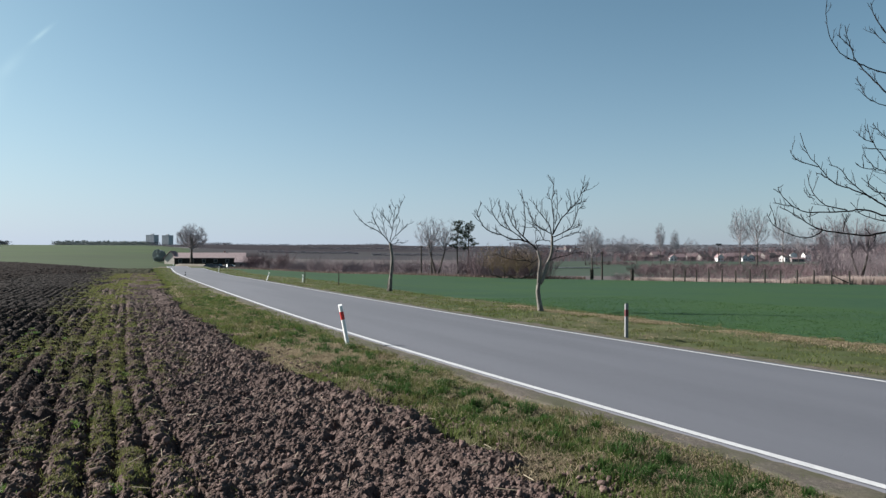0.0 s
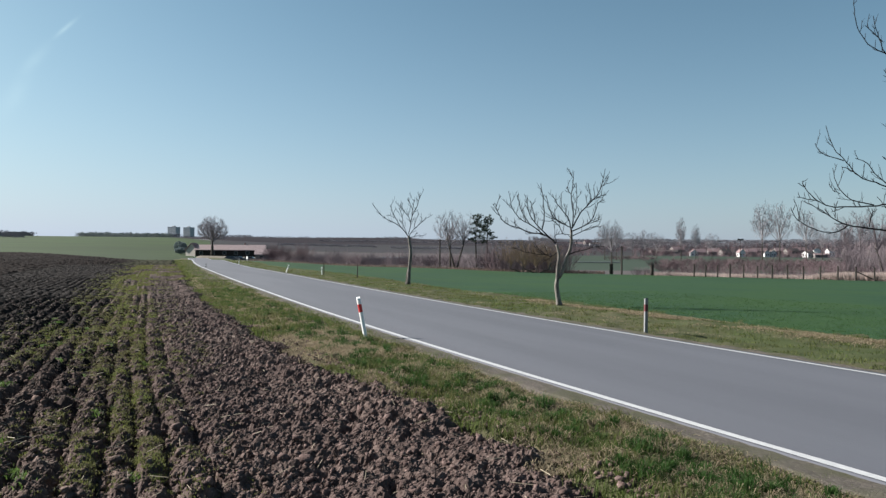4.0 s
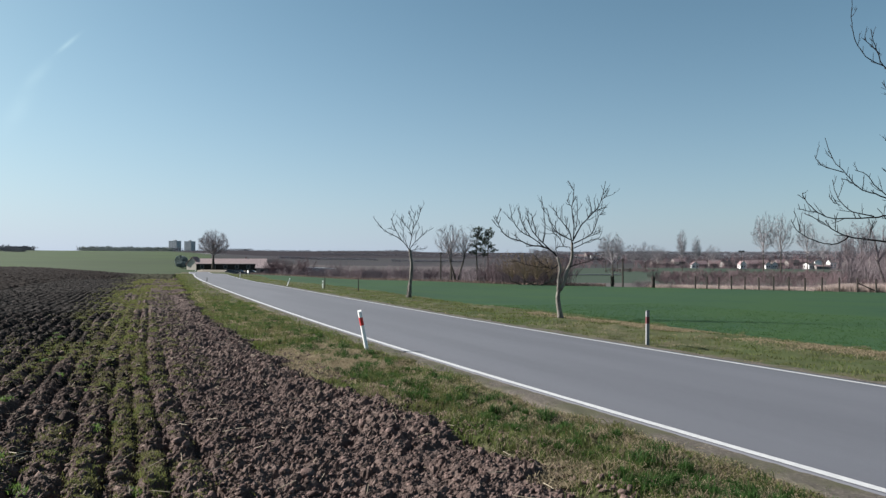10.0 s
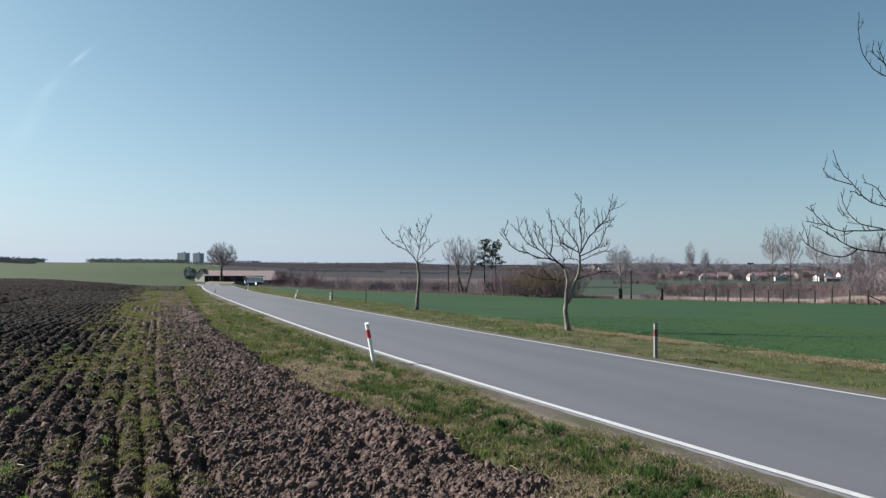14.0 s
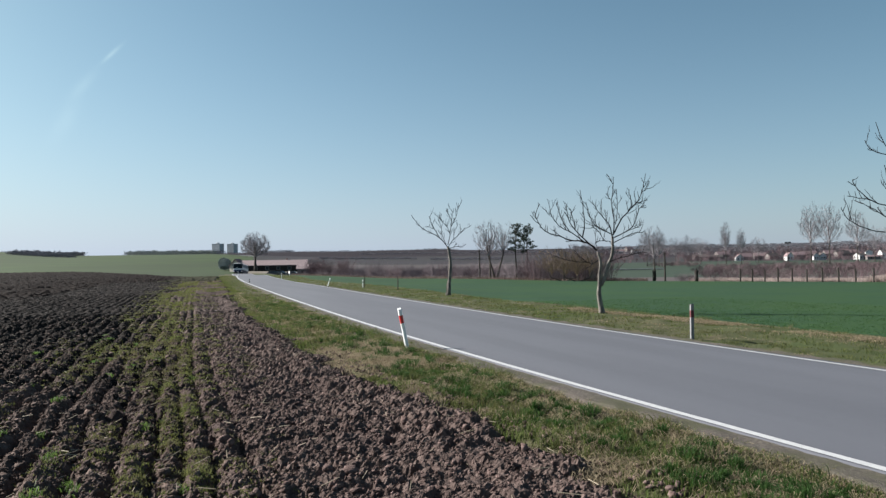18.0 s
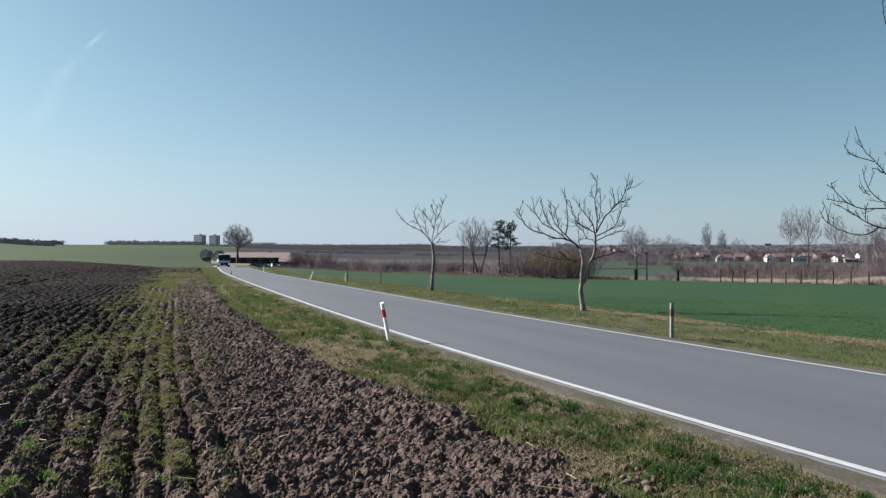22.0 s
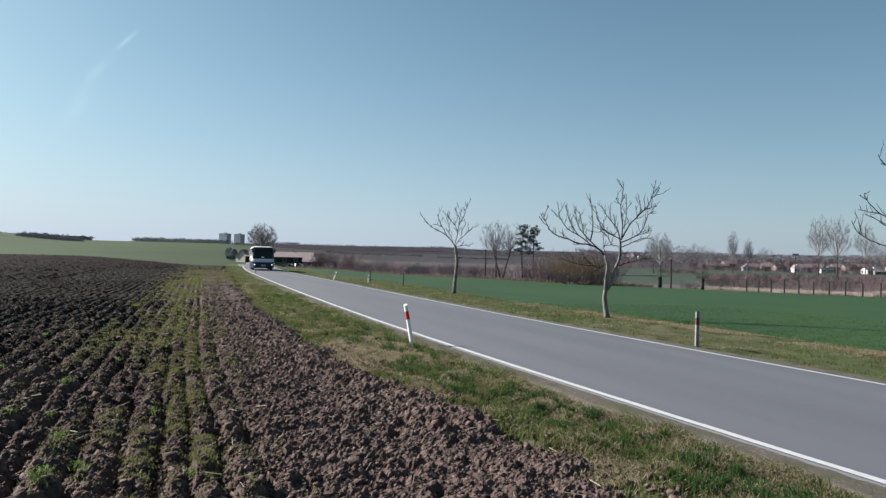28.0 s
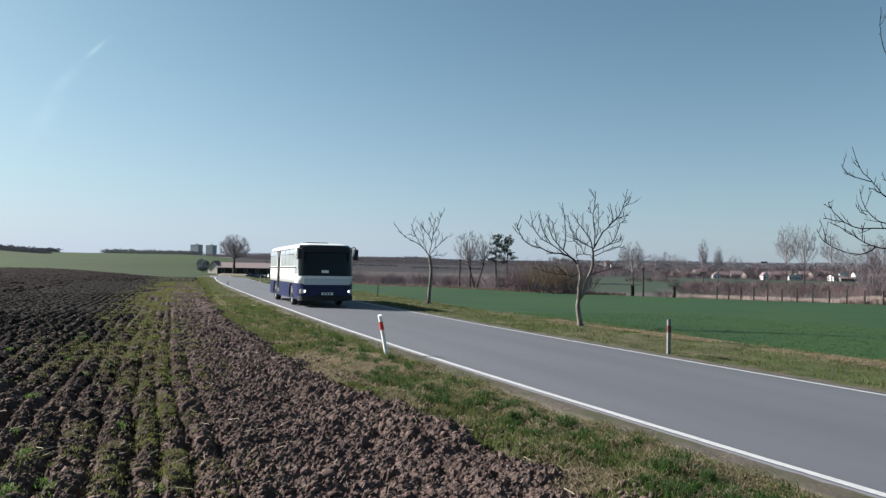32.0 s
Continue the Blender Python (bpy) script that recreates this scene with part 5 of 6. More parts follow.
def far_buildings():
    tower_block(spot(-0.4085, 1750, 0, -20), 25, 16, 10, "grey prefabricated tower block on the skyline")
    tower_block(spot(-0.387, 1800, 0, -20), 22, 16, 10, "second grey tower block, partly behind trees")
    house("farm_cottage", spot(-0.3797, 244, -0.3, 64), 1.9, 5.7, 1.4, 2.3, PLASTER_CREAM, ROOF_DULL, "small cream gabled cottage at the farm", "cottage", "", 1, False, False)
    house("barn", spot(-0.326, 247, 0.4, 12), 23.0, 7.0, 2.55, 1.65, TIMBER_DARK, ROOF_PALE, "long low dark barn with a faded red tiled roof", "barn", "", 6, True)
    house("barn", spot(-0.274, 205, 0.5, 12), 6.6, 4.6, 2.3, 1.2, PLASTER_FADED_HAZE, ROOF_PALE, "lower annexe of the barn with a faded roof", "barn", "", 2, True, False)
    rng = random.Random(17)
    # bearing, distance, width, depth, wall height, roof height, turn, white wall
    spec = ((0.164, 900, 9, 7, 3.0, 2.4, 0, 1), (0.188, 900, 17, 7, 2.6, 2.0, 8, 1), (0.214, 880, 8, 7, 3.2, 2.4, 70, 1), (0.176, 960, 10, 7, 3.0, 3.0, 20, 0),
            (0.272, 720, 14, 7, 2.6, 2.2, 4, 0), (0.286, 700, 20, 8, 2.4, 1.6, -6, 0), (0.30, 730, 12, 8, 3.0, 2.8, 12, 0),
            (0.323, 585, 5, 6, 3.2, 2.2, 84, 1), (0.331, 640, 10, 7, 3.0, 2.8, 6, 0), (0.35, 655, 10, 7, 3.0, 2.8, -10, 0), (0.366, 640, 9, 7, 2.8, 2.6, 15, 0),
            (0.388, 574, 8, 4.8, 3.8, 2.6, 86, 1), (0.401, 640, 11, 7, 3.0, 2.6, 5, 0), (0.414, 655, 12, 7, 3.0, 2.6, -4, 0), (0.4235, 578, 4, 4, 3.6, 2.2, 80, 1), (0.431, 580, 4.5, 5, 3.8, 2.0, 95, 1),
            (0.442, 650, 11, 7, 3.2, 2.6, 3, 0), (0.457, 645, 12, 7, 3.0, 2.6, 12, 0), (0.47, 660, 10, 7, 3.0, 2.6, -8, 0),
            (0.4805, 568, 7, 6, 3.6, 1.6, 20, 1), (0.492, 585, 6, 5, 5.8, 1.6, 70, 1), (0.498, 562, 11, 6, 2.4, 1.0, -5, 0), (0.51, 590, 5, 5, 5.0, 2.0, 10, 1), (0.535, 620, 9, 7, 3.2, 2.6, 30, 0), (0.57, 600, 9, 7, 3.2, 2.6, 0, 0))
    for b, d, wide, deep, wall_h, roof_h, turn, white in spec:
        red = rng.random() < 0.7
        house("village_house", spot(b, d, 0.2, turn), wide, deep, wall_h, roof_h, HOUSE_WHITE if white else PLASTER_FADED_HAZE, ROOF_DULL if red else ROOF_DARK,
              ("small white-walled village house with a " if white else "far village house with a ") + ("red tiled roof" if red else "dark roof"), "house", "village houses", 2)
    trees = []
    for k in range(230):
        b = 0.12 + 0.55 * (k + rng.random()) / 230
        d = rng.uniform(600, 860) if b > 0.25 else rng.uniform(560, 1000)
        trees.append((b * d, d, rng.uniform(0.6, 1.25), 1.0))
    for k in range(190):
        b = 0.25 + 0.35 * (k + rng.random()) / 190
        if all(abs(b - q[0]) > 0.0045 for q in spec if q[7]):
            d = rng.uniform(545, 600)
            trees.append((b * d, d, rng.uniform(0.3, 0.75), 0.9))
    brush_mass("village_trees", trees, 34, "leafless garden trees among the village houses", SHRUB, 9, 8.0, 0.09)


# ---- posts, fence, masts ----
def delineator(at, lean_x, lean_y, height, band, label, skin=None):
    """A plastic roadside marker post with a reflector band."""
    ob = empty("delineator_post", at @ pose(0, 0, 0, lean_x, lean_y, 0), label, "road marker post", "roadside marker posts")
    def shell(z0, z1, grow, name, mat, slope=0.0):
        g = Geo()
        ring = [(-0.038, -0.018), (-0.026, -0.036), (0.026, -0.036), (0.038, -0.018), (0.038, 0.028), (-0.038, 0.028)]
        lo = [(x * (1 + grow), y * (1 + grow), z0) for x, y in ring]
        hi = [(x * (1 + grow), y * (1 + grow), z1 + slope * (y + 0.045)) for x, y in ring]
        n = len(ring)
        g.add(lo + hi, [(i, (i + 1) % n, n + (i + 1) % n, n + i) for i in range(n)] + [tuple(range(n - 1, -1, -1)), tuple(range(n, 2 * n))])
        return g.thing(name, mat, ob)
    shell(-0.15, height, 0.0, "post", skin or PLASTIC, 0.5)
    b = shell(height * 0.66, height * 0.86, 0.04, "band", band)
    g = Geo()
    g.box(-0.023, -0.042, height * 0.69, 0.023, -0.0375, height * 0.83)
    g.thing("reflector", band if band in (RED, DARK_RED) else PLASTIC, b)
    return ob


def make_posts():
    delineator(spot(-0.1333, 15.1, 0.02, 20), 0, -11, 0.86, RED, "white plastic marker post with red band, leaning")
    delineator(spot(0.257, 16.4, 0.02, 200), 0, -0.5, 0.78, DARK_RED, "upright grey marker post with dark red band", GREY_POST)
    delineator(spot(-0.2476, 58, 0.02, 20), 0, 20, 0.66, BLACK, "white marker post with black band, leaning")
    delineator(spot(-0.1968, 53.5, 0.02, 20), 0, 1, 0.55, BLACK, "short white marker post in the grass")
    delineator(spot(-0.362, 71, 0.05, 20), 0, 2, 0.42, BLACK, "weathered dark marker post in the verge", WOOD_POST)
    delineator(spot(-0.379, 112, 0.05, 20), 0, 2, 0.8, BLACK, "distant white marker post at the road edge")
    delineator(spot(-0.315, 92, 0.02, 20), 0, 3, 0.75, BLACK, "distant white marker post with black band")
    for b, d, h in ((-0.194, 53.2, 0.9), (-0.1465, 47.6, 0.9)):
        ob = empty("stake", spot(b, d), "dark wooden stake in the grass verge", "stake", "verge stakes")
        g = Geo()
        g.tube([(0, 0, -0.2), (0.01, 0, h * 0.6), (0, 0, h)], [0.04, 0.036, 0.03], 7)
        g.thing("shaft", WOOD_POST, ob)
    # round sign at the bend
    ob = empty("road_sign", spot(-0.3032, 118), "small round white road sign on a grey pole", "road sign")
    g = Geo()
    g.tube([(0, 0, -0.2), (0, 0, 0.82)], [0.03, 0.03], 8)
    g.thing("pole", PLASTER_GREY, ob)
    g = Geo()
    g.disc((-0.03, -0.03, 0.6), (0.75, 0.66, 0), 0.26, 0.02, 20)
    g.thing("disc", PLASTIC, ob)
    # utility poles by the brook
    for b, d, h in ((-0.0305, 139, 5.7), (0.2235, 113, 4.6)):
        ob = empty("wooden_pole", spot(b, d, 0.1), "dark weathered wooden pole by the brook", "pole", "poles by the brook")
        g = Geo()
        g.tube([(0, 0, 0), (0, 0, h)], [0.15, 0.12], 9)
        g.thing("shaft", WOOD_POST, ob)
        g = Geo()
        g.box(-0.3, -0.05, h - 0.35, 0.3, 0.05, h - 0.25)
        g.thing("crossbar", WOOD_POST, ob)
    # lamp mast near the village
    ob = empty("floodlight_mast", spot(0.3873, 400, 0.2), "tall dark floodlight mast by the village", "mast")
    g = Geo()
    g.tube([(0, 0, 0), (0, 0, 11.5)], [0.22, 0.14], 8)
    g.thing("pole", WOOD_POST, ob)
    for sx in (-0.9, 0.9):
        g = Geo()
        g.box(sx - 0.7, -0.3, 11.0, sx + 0.7, 0.3, 11.9)
        g.thing("floodlight", BLACK, ob)
    # pasture fence along the brook
    fence = empty("pasture_fence", Matrix(), "row of grey wooden fence posts with wire", "fence")
    pts = []
    for k in range(13):
        b = 0.3238 + 0.0152 * k + 0.00045 * k * k
        d = (129 - 1.0) / (1 + 0.68 * b)
        x, y = b * d, d
        pts.append((x, y, float(land(x, y))))
    rng = random.Random(9)
    for x, y, z in pts:
        g = Geo()
        h = rng.uniform(1.75, 2.0)
        g.tube([(x, y, z - 0.3), (x + rng.uniform(-0.05, 0.05), y, z + h)], [0.11, 0.1], 7)
        g.thing("post", WOOD_POST, fence)
    for zz in (0.6, 1.2, 1.7):
        g = Geo()
        g.tube([(x, y - 0.09, z + zz) for x, y, z in pts], [0.008] * len(pts), 3, cap=False)
        g.thing("wire", WOOD_POST, fence)
    x, y, z = pts[-2]
    g = Geo()
    g.tube([(x + 0.1, y, z + 1.2), (x + 2.4, y - 0.6, z)], [0.07, 0.07], 6)
    g.thing("brace", WOOD_POST, fence)


def parked_car(at, paint, label, tall=1.45):
    """A car seen far off: body, cabin with windows, wheels."""
    ob = empty("parked_car", at, label, "car", "cars at the farm")
    g = Geo()
    prof = [(-2.1, 0.35), (2.1, 0.35), (2.12, 0.75), (1.2, 0.92), (-1.95, 0.98), (-2.12, 0.8)]
    g.add([(x, -0.85, z) for x, z in prof] + [(x, 0.85, z) for x, z in prof], [(0, 1, 2, 3, 4, 5), (11, 10, 9, 8, 7, 6)] + [(i, 6 + i, 6 + (i + 1) % 6, (i + 1) % 6) for i in range(6)])
    g.thing("body", paint, ob)
    g = Geo()
    g.add([(-1.9, -0.8, 0.95), (1.15, -0.8, 0.9), (1.15, 0.8, 0.9), (-1.9, 0.8, 0.95), (-1.4, -0.62, tall), (0.4, -0.62, tall), (0.4, 0.62, tall), (-1.4, 0.62, tall)],
          [(0, 1, 5, 4), (1, 2, 6, 5), (2, 3, 7, 6), (3, 0, 4, 7)])
    g.thing("windows", GLASS_DARK, ob)
    g = Geo()
    g.box(-1.42, -0.64, tall, 0.42, 0.64, tall + 0.05)
    g.thing("roof", paint, ob)
    for x in (-1.3, 1.3):
        for sy in (-0.8, 0.8):
            g = Geo()
            g.disc((x, sy, 0.32), (0, 1, 0), 0.32, 0.2, 14)
            g.thing("wheel", BLACK, ob)
    return ob


def farm_cars():
    parked_car(spot(-0.326, 213, 0, 15), GREY_PLASTIC, "dark grey car parked at the farm")
    parked_car(spot(-0.315, 216, 0, -10), BLACK, "dark car parked at the farm")
    parked_car(spot(-0.298, 214, 0, 8), GREY_PLASTIC, "grey car parked beside the farm")


roadside_trees()
belt()
farm_cars()
farm_yard()
far_buildings()
make_posts()
# haze over these woods and hedges lies in their material colours
distant_wood("skyline_wood", [(-0.44, -0.40, 1300, 30, 8), (-0.203, -0.15, 1500, 30, 7), (-0.12, -0.07, 1500, 40, 8), (-0.36, -0.3, 1400, 50, 8), (-0.4, -0.06, 1250, 260, 4), (0.1, 0.65, 1150, 800, 5), (0.6, 0.9, 1000, 200, 6)], 5, "distant woods on the skyline, greyed for haze")
distant_wood("hill_wood", [(-0.545, -0.415, 900, 170, 7.5), (-0.53, -0.45, 860, 80, 4.5)], 7, "grey-green wood on the crest of the hill", WOODS_GREEN)
distant_wood("hedge_lines", [(-0.26, -0.12, 700, 240, 2.2), (-0.1, 0.0, 620, 160, 2.2), (-0.2, 0.1, 900, 340, 2.6), (-0.73, -0.625, 430, 160, 2.0), (-0.9, -0.67, 640, 110, 3.4), (-0.72, -0.66, 620, 50, 6), (-0.67, -0.62, 550, 45, 4), (-0.645, -0.61, 490, 40, 3), (0.1, 0.6, 880, 420, 4)], 6, "hedges across the far slope, greyed for haze")

# ---- the bus ----
BUS_BLUE = plain("bus_blue_paint", (0.01, 0.016, 0.065), rough=0.35, spec=0.25)
BUS_WHITE = plain("bus_white_paint", (0.74, 0.75, 0.76), rough=0.3)
BUS_GREY = plain("bus_grey_panel", (0.5, 0.52, 0.55), rough=0.4)
BUS_GLASS = plain("tinted_bus_glass", (0.008, 0.01, 0.012), rough=0.06, spec=0.2)
# side glass: bright sky reflection painted in as a pale base colour
SIDE_GLASS = plain("sky_pale_side_glass", (0.36, 0.39, 0.42), rough=0.05, spec=1.0)
RUBBER = plain("black_rubber", (0.018, 0.018, 0.02), rough=0.8)
STEEL = plain("wheel_steel", (0.42, 0.44, 0.47), rough=0.4, metal=0.6)
UNDER = plain("dark_underbody", (0.02, 0.02, 0.022), rough=0.9)
LAMP = plain("lit_headlamp", (0.8, 0.8, 0.8), rough=0.1, glow=(1.0, 0.95, 0.95, 1.3))
LAMP_OFF = plain("lamp_lens", (0.5, 0.5, 0.52), rough=0.15)
AMBER = plain("amber_lens", (0.6, 0.25, 0.03), rough=0.2)

BUS_L0, BUS_L1, BUS_HALF = -5.05, 5.35, 1.262     # rear, front, half width
ARCH = (2.85, -2.85)


def plan(inset, front=0.0, corner=0.42):
    """The rounded outline of the bus seen from above."""
    out = []
    x0, x1, h = BUS_L0 + inset, BUS_L1 - inset - front, BUS_HALF - inset
    bow = 0.10
    for cx, cy, a0 in ((x1 - corner - bow, -h + corner, -90), (x1 - corner - bow, h - corner, 0), (x0 + 0.2, h - 0.2, 90), (x0 + 0.2, -h + 0.2, 180)):
        c = corner if a0 in (-90, 0) else 0.2
        for k in range(7):
            a = radians(a0 + 15 * k)
            x, y = cx + c * math.cos(a), cy + c * math.sin(a)
            if a0 in (-90, 0):
                x += bow * max(0.0, 1 - (y / h) ** 2) * (1 if x > cx else 0)
            out.append((x, y))
        if a0 == -90:
            for yy in (-0.4, 0.0, 0.4):
                out.append((x1 - bow + bow * (1 - (yy / h) ** 2), yy))
    return out


def hull(geo, levels, cap=True):
    rings = [[(x, y, z) for x, y in plan(inset, front)] for z, inset, front in levels]
    n = len(rings[0])
    verts = [p for r in rings for p in r]
    faces = [(i * n + j, i * n + (j + 1) % n, (i + 1) * n + (j + 1) % n, (i + 1) * n + j) for i in range(len(rings) - 1) for j in range(n)]
    if cap:
        faces += [tuple(range(n - 1, -1, -1)), tuple((len(rings) - 1) * n + j for j in range(n))]
    geo.add(verts, faces)


def nose(geo, z0, z1, f0, f1, grow, span, steps=4, i0=0.0, i1=0.0):
    """A panel that follows the rounded front between two heights; span: how far it wraps round the corners."""
    verts, cols = [], 17 - 2 * span
    for k in range(steps + 1):
        t = k / steps
        ring = plan(-grow + i0 + (i1 - i0) * t, f0 + (f1 - f0) * t)[span:17 - span]
        verts += [(x, y, z0 + (z1 - z0) * t) for x, y in ring]
    geo.add(verts, [(k * cols + j, k * cols + j + 1, (k + 1) * cols + j + 1, (k + 1) * cols + j) for k in range(steps) for j in range(cols - 1)])


def side_panel(y0, y1, x0, x1, z0, z1, name, mat, parent, chamfer=0.05):
    g = Geo()
    c = chamfer
    ring = [(x0 + c, z0), (x1 - c, z0), (x1, z0 + c), (x1, z1 - c), (x1 - c, z1), (x0 + c, z1), (x0, z1 - c), (x0, z0 + c)]
    n = 8
    g.add([(x, y0, z) for x, z in ring] + [(x, y1, z) for x, z in ring],
          [tuple(range(n)), tuple(range(2 * n - 1, n - 1, -1))] + [(i, n + i, n + (i + 1) % n, (i + 1) % n) for i in range(n)])
    return g.thing(name, mat, parent)


def make_bus():
    bus = empty("bus", Matrix(), "white and blue country bus with dark windscreen, driving", "bus")
    g = Geo()
    hull(g, [(1.06, 0, 0), (1.42, 0, 0.0), (2.45, 0.02, 0.12), (2.74, 0.045, 0.2), (2.86, 0.14, 0.28), (2.92, 0.32, 0.42)])
    g.thing("body", BUS_WHITE, bus, True)
    g = Geo()
    g.box(-4.7, -0.95, 0.32, 4.6, 0.95, 1.05)
    g.thing("underbody", UNDER, bus)
    # blue skirts with wheel arches
    for sy, name in ((-1, "skirt"), (1, "skirt")):
        pts = [(BUS_L0 + 0.25, 0.34)]
        for cx in sorted(ARCH):
            pts += [(cx + 0.6 * math.cos(radians(a)), max(0.34, 0.48 + 0.6 * math.sin(radians(a)))) for a in range(194, -15, -13)]
        pts += [(4.75, 0.34), (4.75, 1.06), (BUS_L0 + 0.25, 1.06)]
        pts = [(x, min(z, 1.03) if i < len(pts) - 2 else z) for i, (x, z) in enumerate(pts)]
        n = len(pts)
        ya, yb = sy * (BUS_HALF - 0.05), sy * (BUS_HALF - 0.002)
        g = Geo()
        g.add([(x, ya, z) for x, z in pts] + [(x, yb, z) for x, z in pts], [tuple(range(n)), tuple(range(2 * n - 1, n - 1, -1))] + [(i, n + i, n + (i + 1) % n, (i + 1) % n) for i in range(n)])
        g.thing(name, BUS_BLUE, bus)
    g = Geo()
    nose(g, 0.3, 1.058, 0.0, 0.0, 0.0, 0, 3)
    b = g.thing("bumper", BUS_BLUE, bus, True)
    g = Geo()
    nose(g, 0.29, 0.5, 0.0, 0.0, 0.006, 0, 2)
    g.thing("apron", UNDER, b, True)
    g = Geo()
    g.box(5.1, -0.62, 0.5, 5.365, 0.62, 0.55)
    g.thing("grille", UNDER, b)
    g = Geo()
    g.box(BUS_L0, -1.2, 0.34, BUS_L0 + 0.3, 1.2, 1.06)
    g.thing("rear_bumper", BUS_BLUE, bus)
    # front: windscreen, grey mask, lamps
    g = Geo()
    for z0, z1, f0, f1, i0, i1 in ((1.42, 2.45, 0.0, 0.12, 0.0, 0.02), (2.45, 2.74, 0.12, 0.2, 0.02, 0.045), (2.74, 2.83, 0.2, 0.26, 0.045, 0.115)):
        nose(g, z0, z1, f0, f1, 0.012, 1, 2, i0, i1)
    ws = g.thing("windscreen", BUS_GLASS, bus, True)
    for y0, y1, z1 in ((-0.95, -0.1, 1.62), (0.05, 0.9, 1.62)):
        g = Geo()
        g.tube([(5.37, y0, 1.44), (5.40, (y0 + y1) / 2, 1.55), (5.36, y1, z1)], [0.016, 0.013, 0.01], 5)
        g.thing("wiper", RUBBER, ws)
    g = Geo()
    g.box(5.30, -0.28, 1.56, 5.385, 0.04, 1.68)
    g.thing("dashboard_sign", PLASTIC, ws)
    g = Geo()
    nose(g, 2.5, 2.72, 0.134, 0.194, 0.018, 4, 2, 0.024, 0.043)
    g.thing("destination_display", UNDER, ws, True)
    g = Geo()
    nose(g, 1.02, 1.30, 0.0, 0.0, 0.008, 4, 2)
    g.thing("front_mask", BUS_GREY, bus, True)
    for sy in (-1, 1):
        g = Geo()
        g.add([(x, sy * 0.92 + y, z) for x, w, q in ((5.1, 0.11, 0.06), (5.25, 0.11, 0.055), (5.27, 0.09, 0.04)) for y, z in ((-w, 0.72 - q), (w, 0.72 - q), (w, 0.72 + q), (-w, 0.72 + q))],
              [(i * 4 + j, i * 4 + (j + 1) % 4, i * 4 + 4 + (j + 1) % 4, i * 4 + 4 + j) for i in range(2) for j in range(4)] + [(8, 9, 10, 11)])
        h = g.thing("headlight", LAMP, bus)
        g = Geo()
        g.box(5.0, sy * 0.98 - 0.22, 0.62, 5.245, sy * 0.98 + 0.16, 0.82)
        g.thing("lamp_housing", LAMP_OFF, h)
        g = Geo()
        g.box(5.0, sy * 1.18 - 0.03, 0.62, 5.12, sy * 1.18 + 0.03, 0.8)
        g.thing("indicator", AMBER, h)
        # mirrors on long curved arms
        g = Geo()
        g.tube(curve_points([(4.98, sy * 1.15, 2.72), (5.25, sy * 1.25, 2.75), (5.38, sy * 1.28, 2.62)], 8), [0.03] * 9, 6)
        a = g.thing("mirror_arm", RUBBER, bus, True)
        g = Geo()
        g.add([(x, sy * 1.29 + y, z) for x, y, z in ((5.28, -0.11, 2.16), (5.28, 0.11, 2.16), (5.46, 0.09, 2.2), (5.46, -0.09, 2.2), (5.28, -0.12, 2.66), (5.28, 0.12, 2.66), (5.46, 0.09, 2.62), (5.46, -0.09, 2.62))],
              [(3, 2, 1, 0), (4, 5, 6, 7), (0, 1, 5, 4), (1, 2, 6, 5), (2, 3, 7, 6), (3, 0, 4, 7)])
        g.thing("mirror", RUBBER, a)
    g = Geo()
    g.box(5.33, -0.26, 0.56, 5.372, 0.26, 0.67)
    p = g.thing("number_plate", PLASTIC, bus)
    for k in range(3):
        g = Geo()
        g.box(5.372, -0.2 + k * 0.14, 0.585, 5.376, -0.1 + k * 0.14, 0.645)
        g.thing("bar", UNDER, p)
    # side windows and doors
    for sy in (-1, 1):
        ya, yb = sy * (BUS_HALF - 0.06), sy * (BUS_HALF + 0.002)
        edges = [4.85, 3.75, 2.3, 0.85, -0.6, -2.05, -3.5, -4.85] if sy > 0 else [3.75, 2.35, 0.95, -0.75, -2.15, -3.5, -4.85]
        for a, b2 in zip(edges[:-1], edges[1:]):
            if sy < 0 and a == -0.75:
                continue
            w = side_panel(ya, yb, b2 + 0.04, a - 0.04, 1.86, 2.66, "side_window", SIDE_GLASS, bus)
            side_panel(yb, yb + sy * 0.006, b2 + 0.06, a - 0.06, 2.40, 2.425, "transom", RUBBER, w, 0.005)
        g = Geo()
        g.box(-4.9, min(ya, yb), 2.67, 4.8, max(ya, yb), 2.70)
        g.thing("rain_strip", RUBBER, bus)
        g = Geo()
        g.tube(curve_points([(-4.9, sy * 1.262, 1.79), (0, sy * 1.263, 1.79), (3.9, sy * 1.263, 1.79), (4.6, sy * 1.255, 1.7), (5.0, sy * 1.1, 1.44)], 24), [0.03] * 25, 5)
        g.thing("waist_line", RUBBER, bus, True)
        g = Geo()
        g.box(-4.9, min(ya, yb) , 1.055, 4.75, max(ya, yb), 1.075)
        g.thing("trim_strip", RUBBER, bus)
    ya, yb = -(BUS_HALF - 0.05), -(BUS_HALF + 0.004)
    for x0, x1, zp, skin in ((3.83, 4.85, 1.5, BUS_WHITE), (-1.9, -1.0, 0.7, RUBBER)):
        d = side_panel(ya, yb, x0, x1, 1.09 if zp > 1.3 else 0.5, 2.68, "door", skin, bus)
        mid = (x0 + x1) / 2
        for a, b2 in ((x0 + 0.07, mid - 0.03), (mid + 0.03, x1 - 0.07)):
            side_panel(yb, yb - 0.006, a, b2, zp, 2.58, "pane", SIDE_GLASS if zp > 1.3 else BUS_GLASS, d)
    g = Geo()
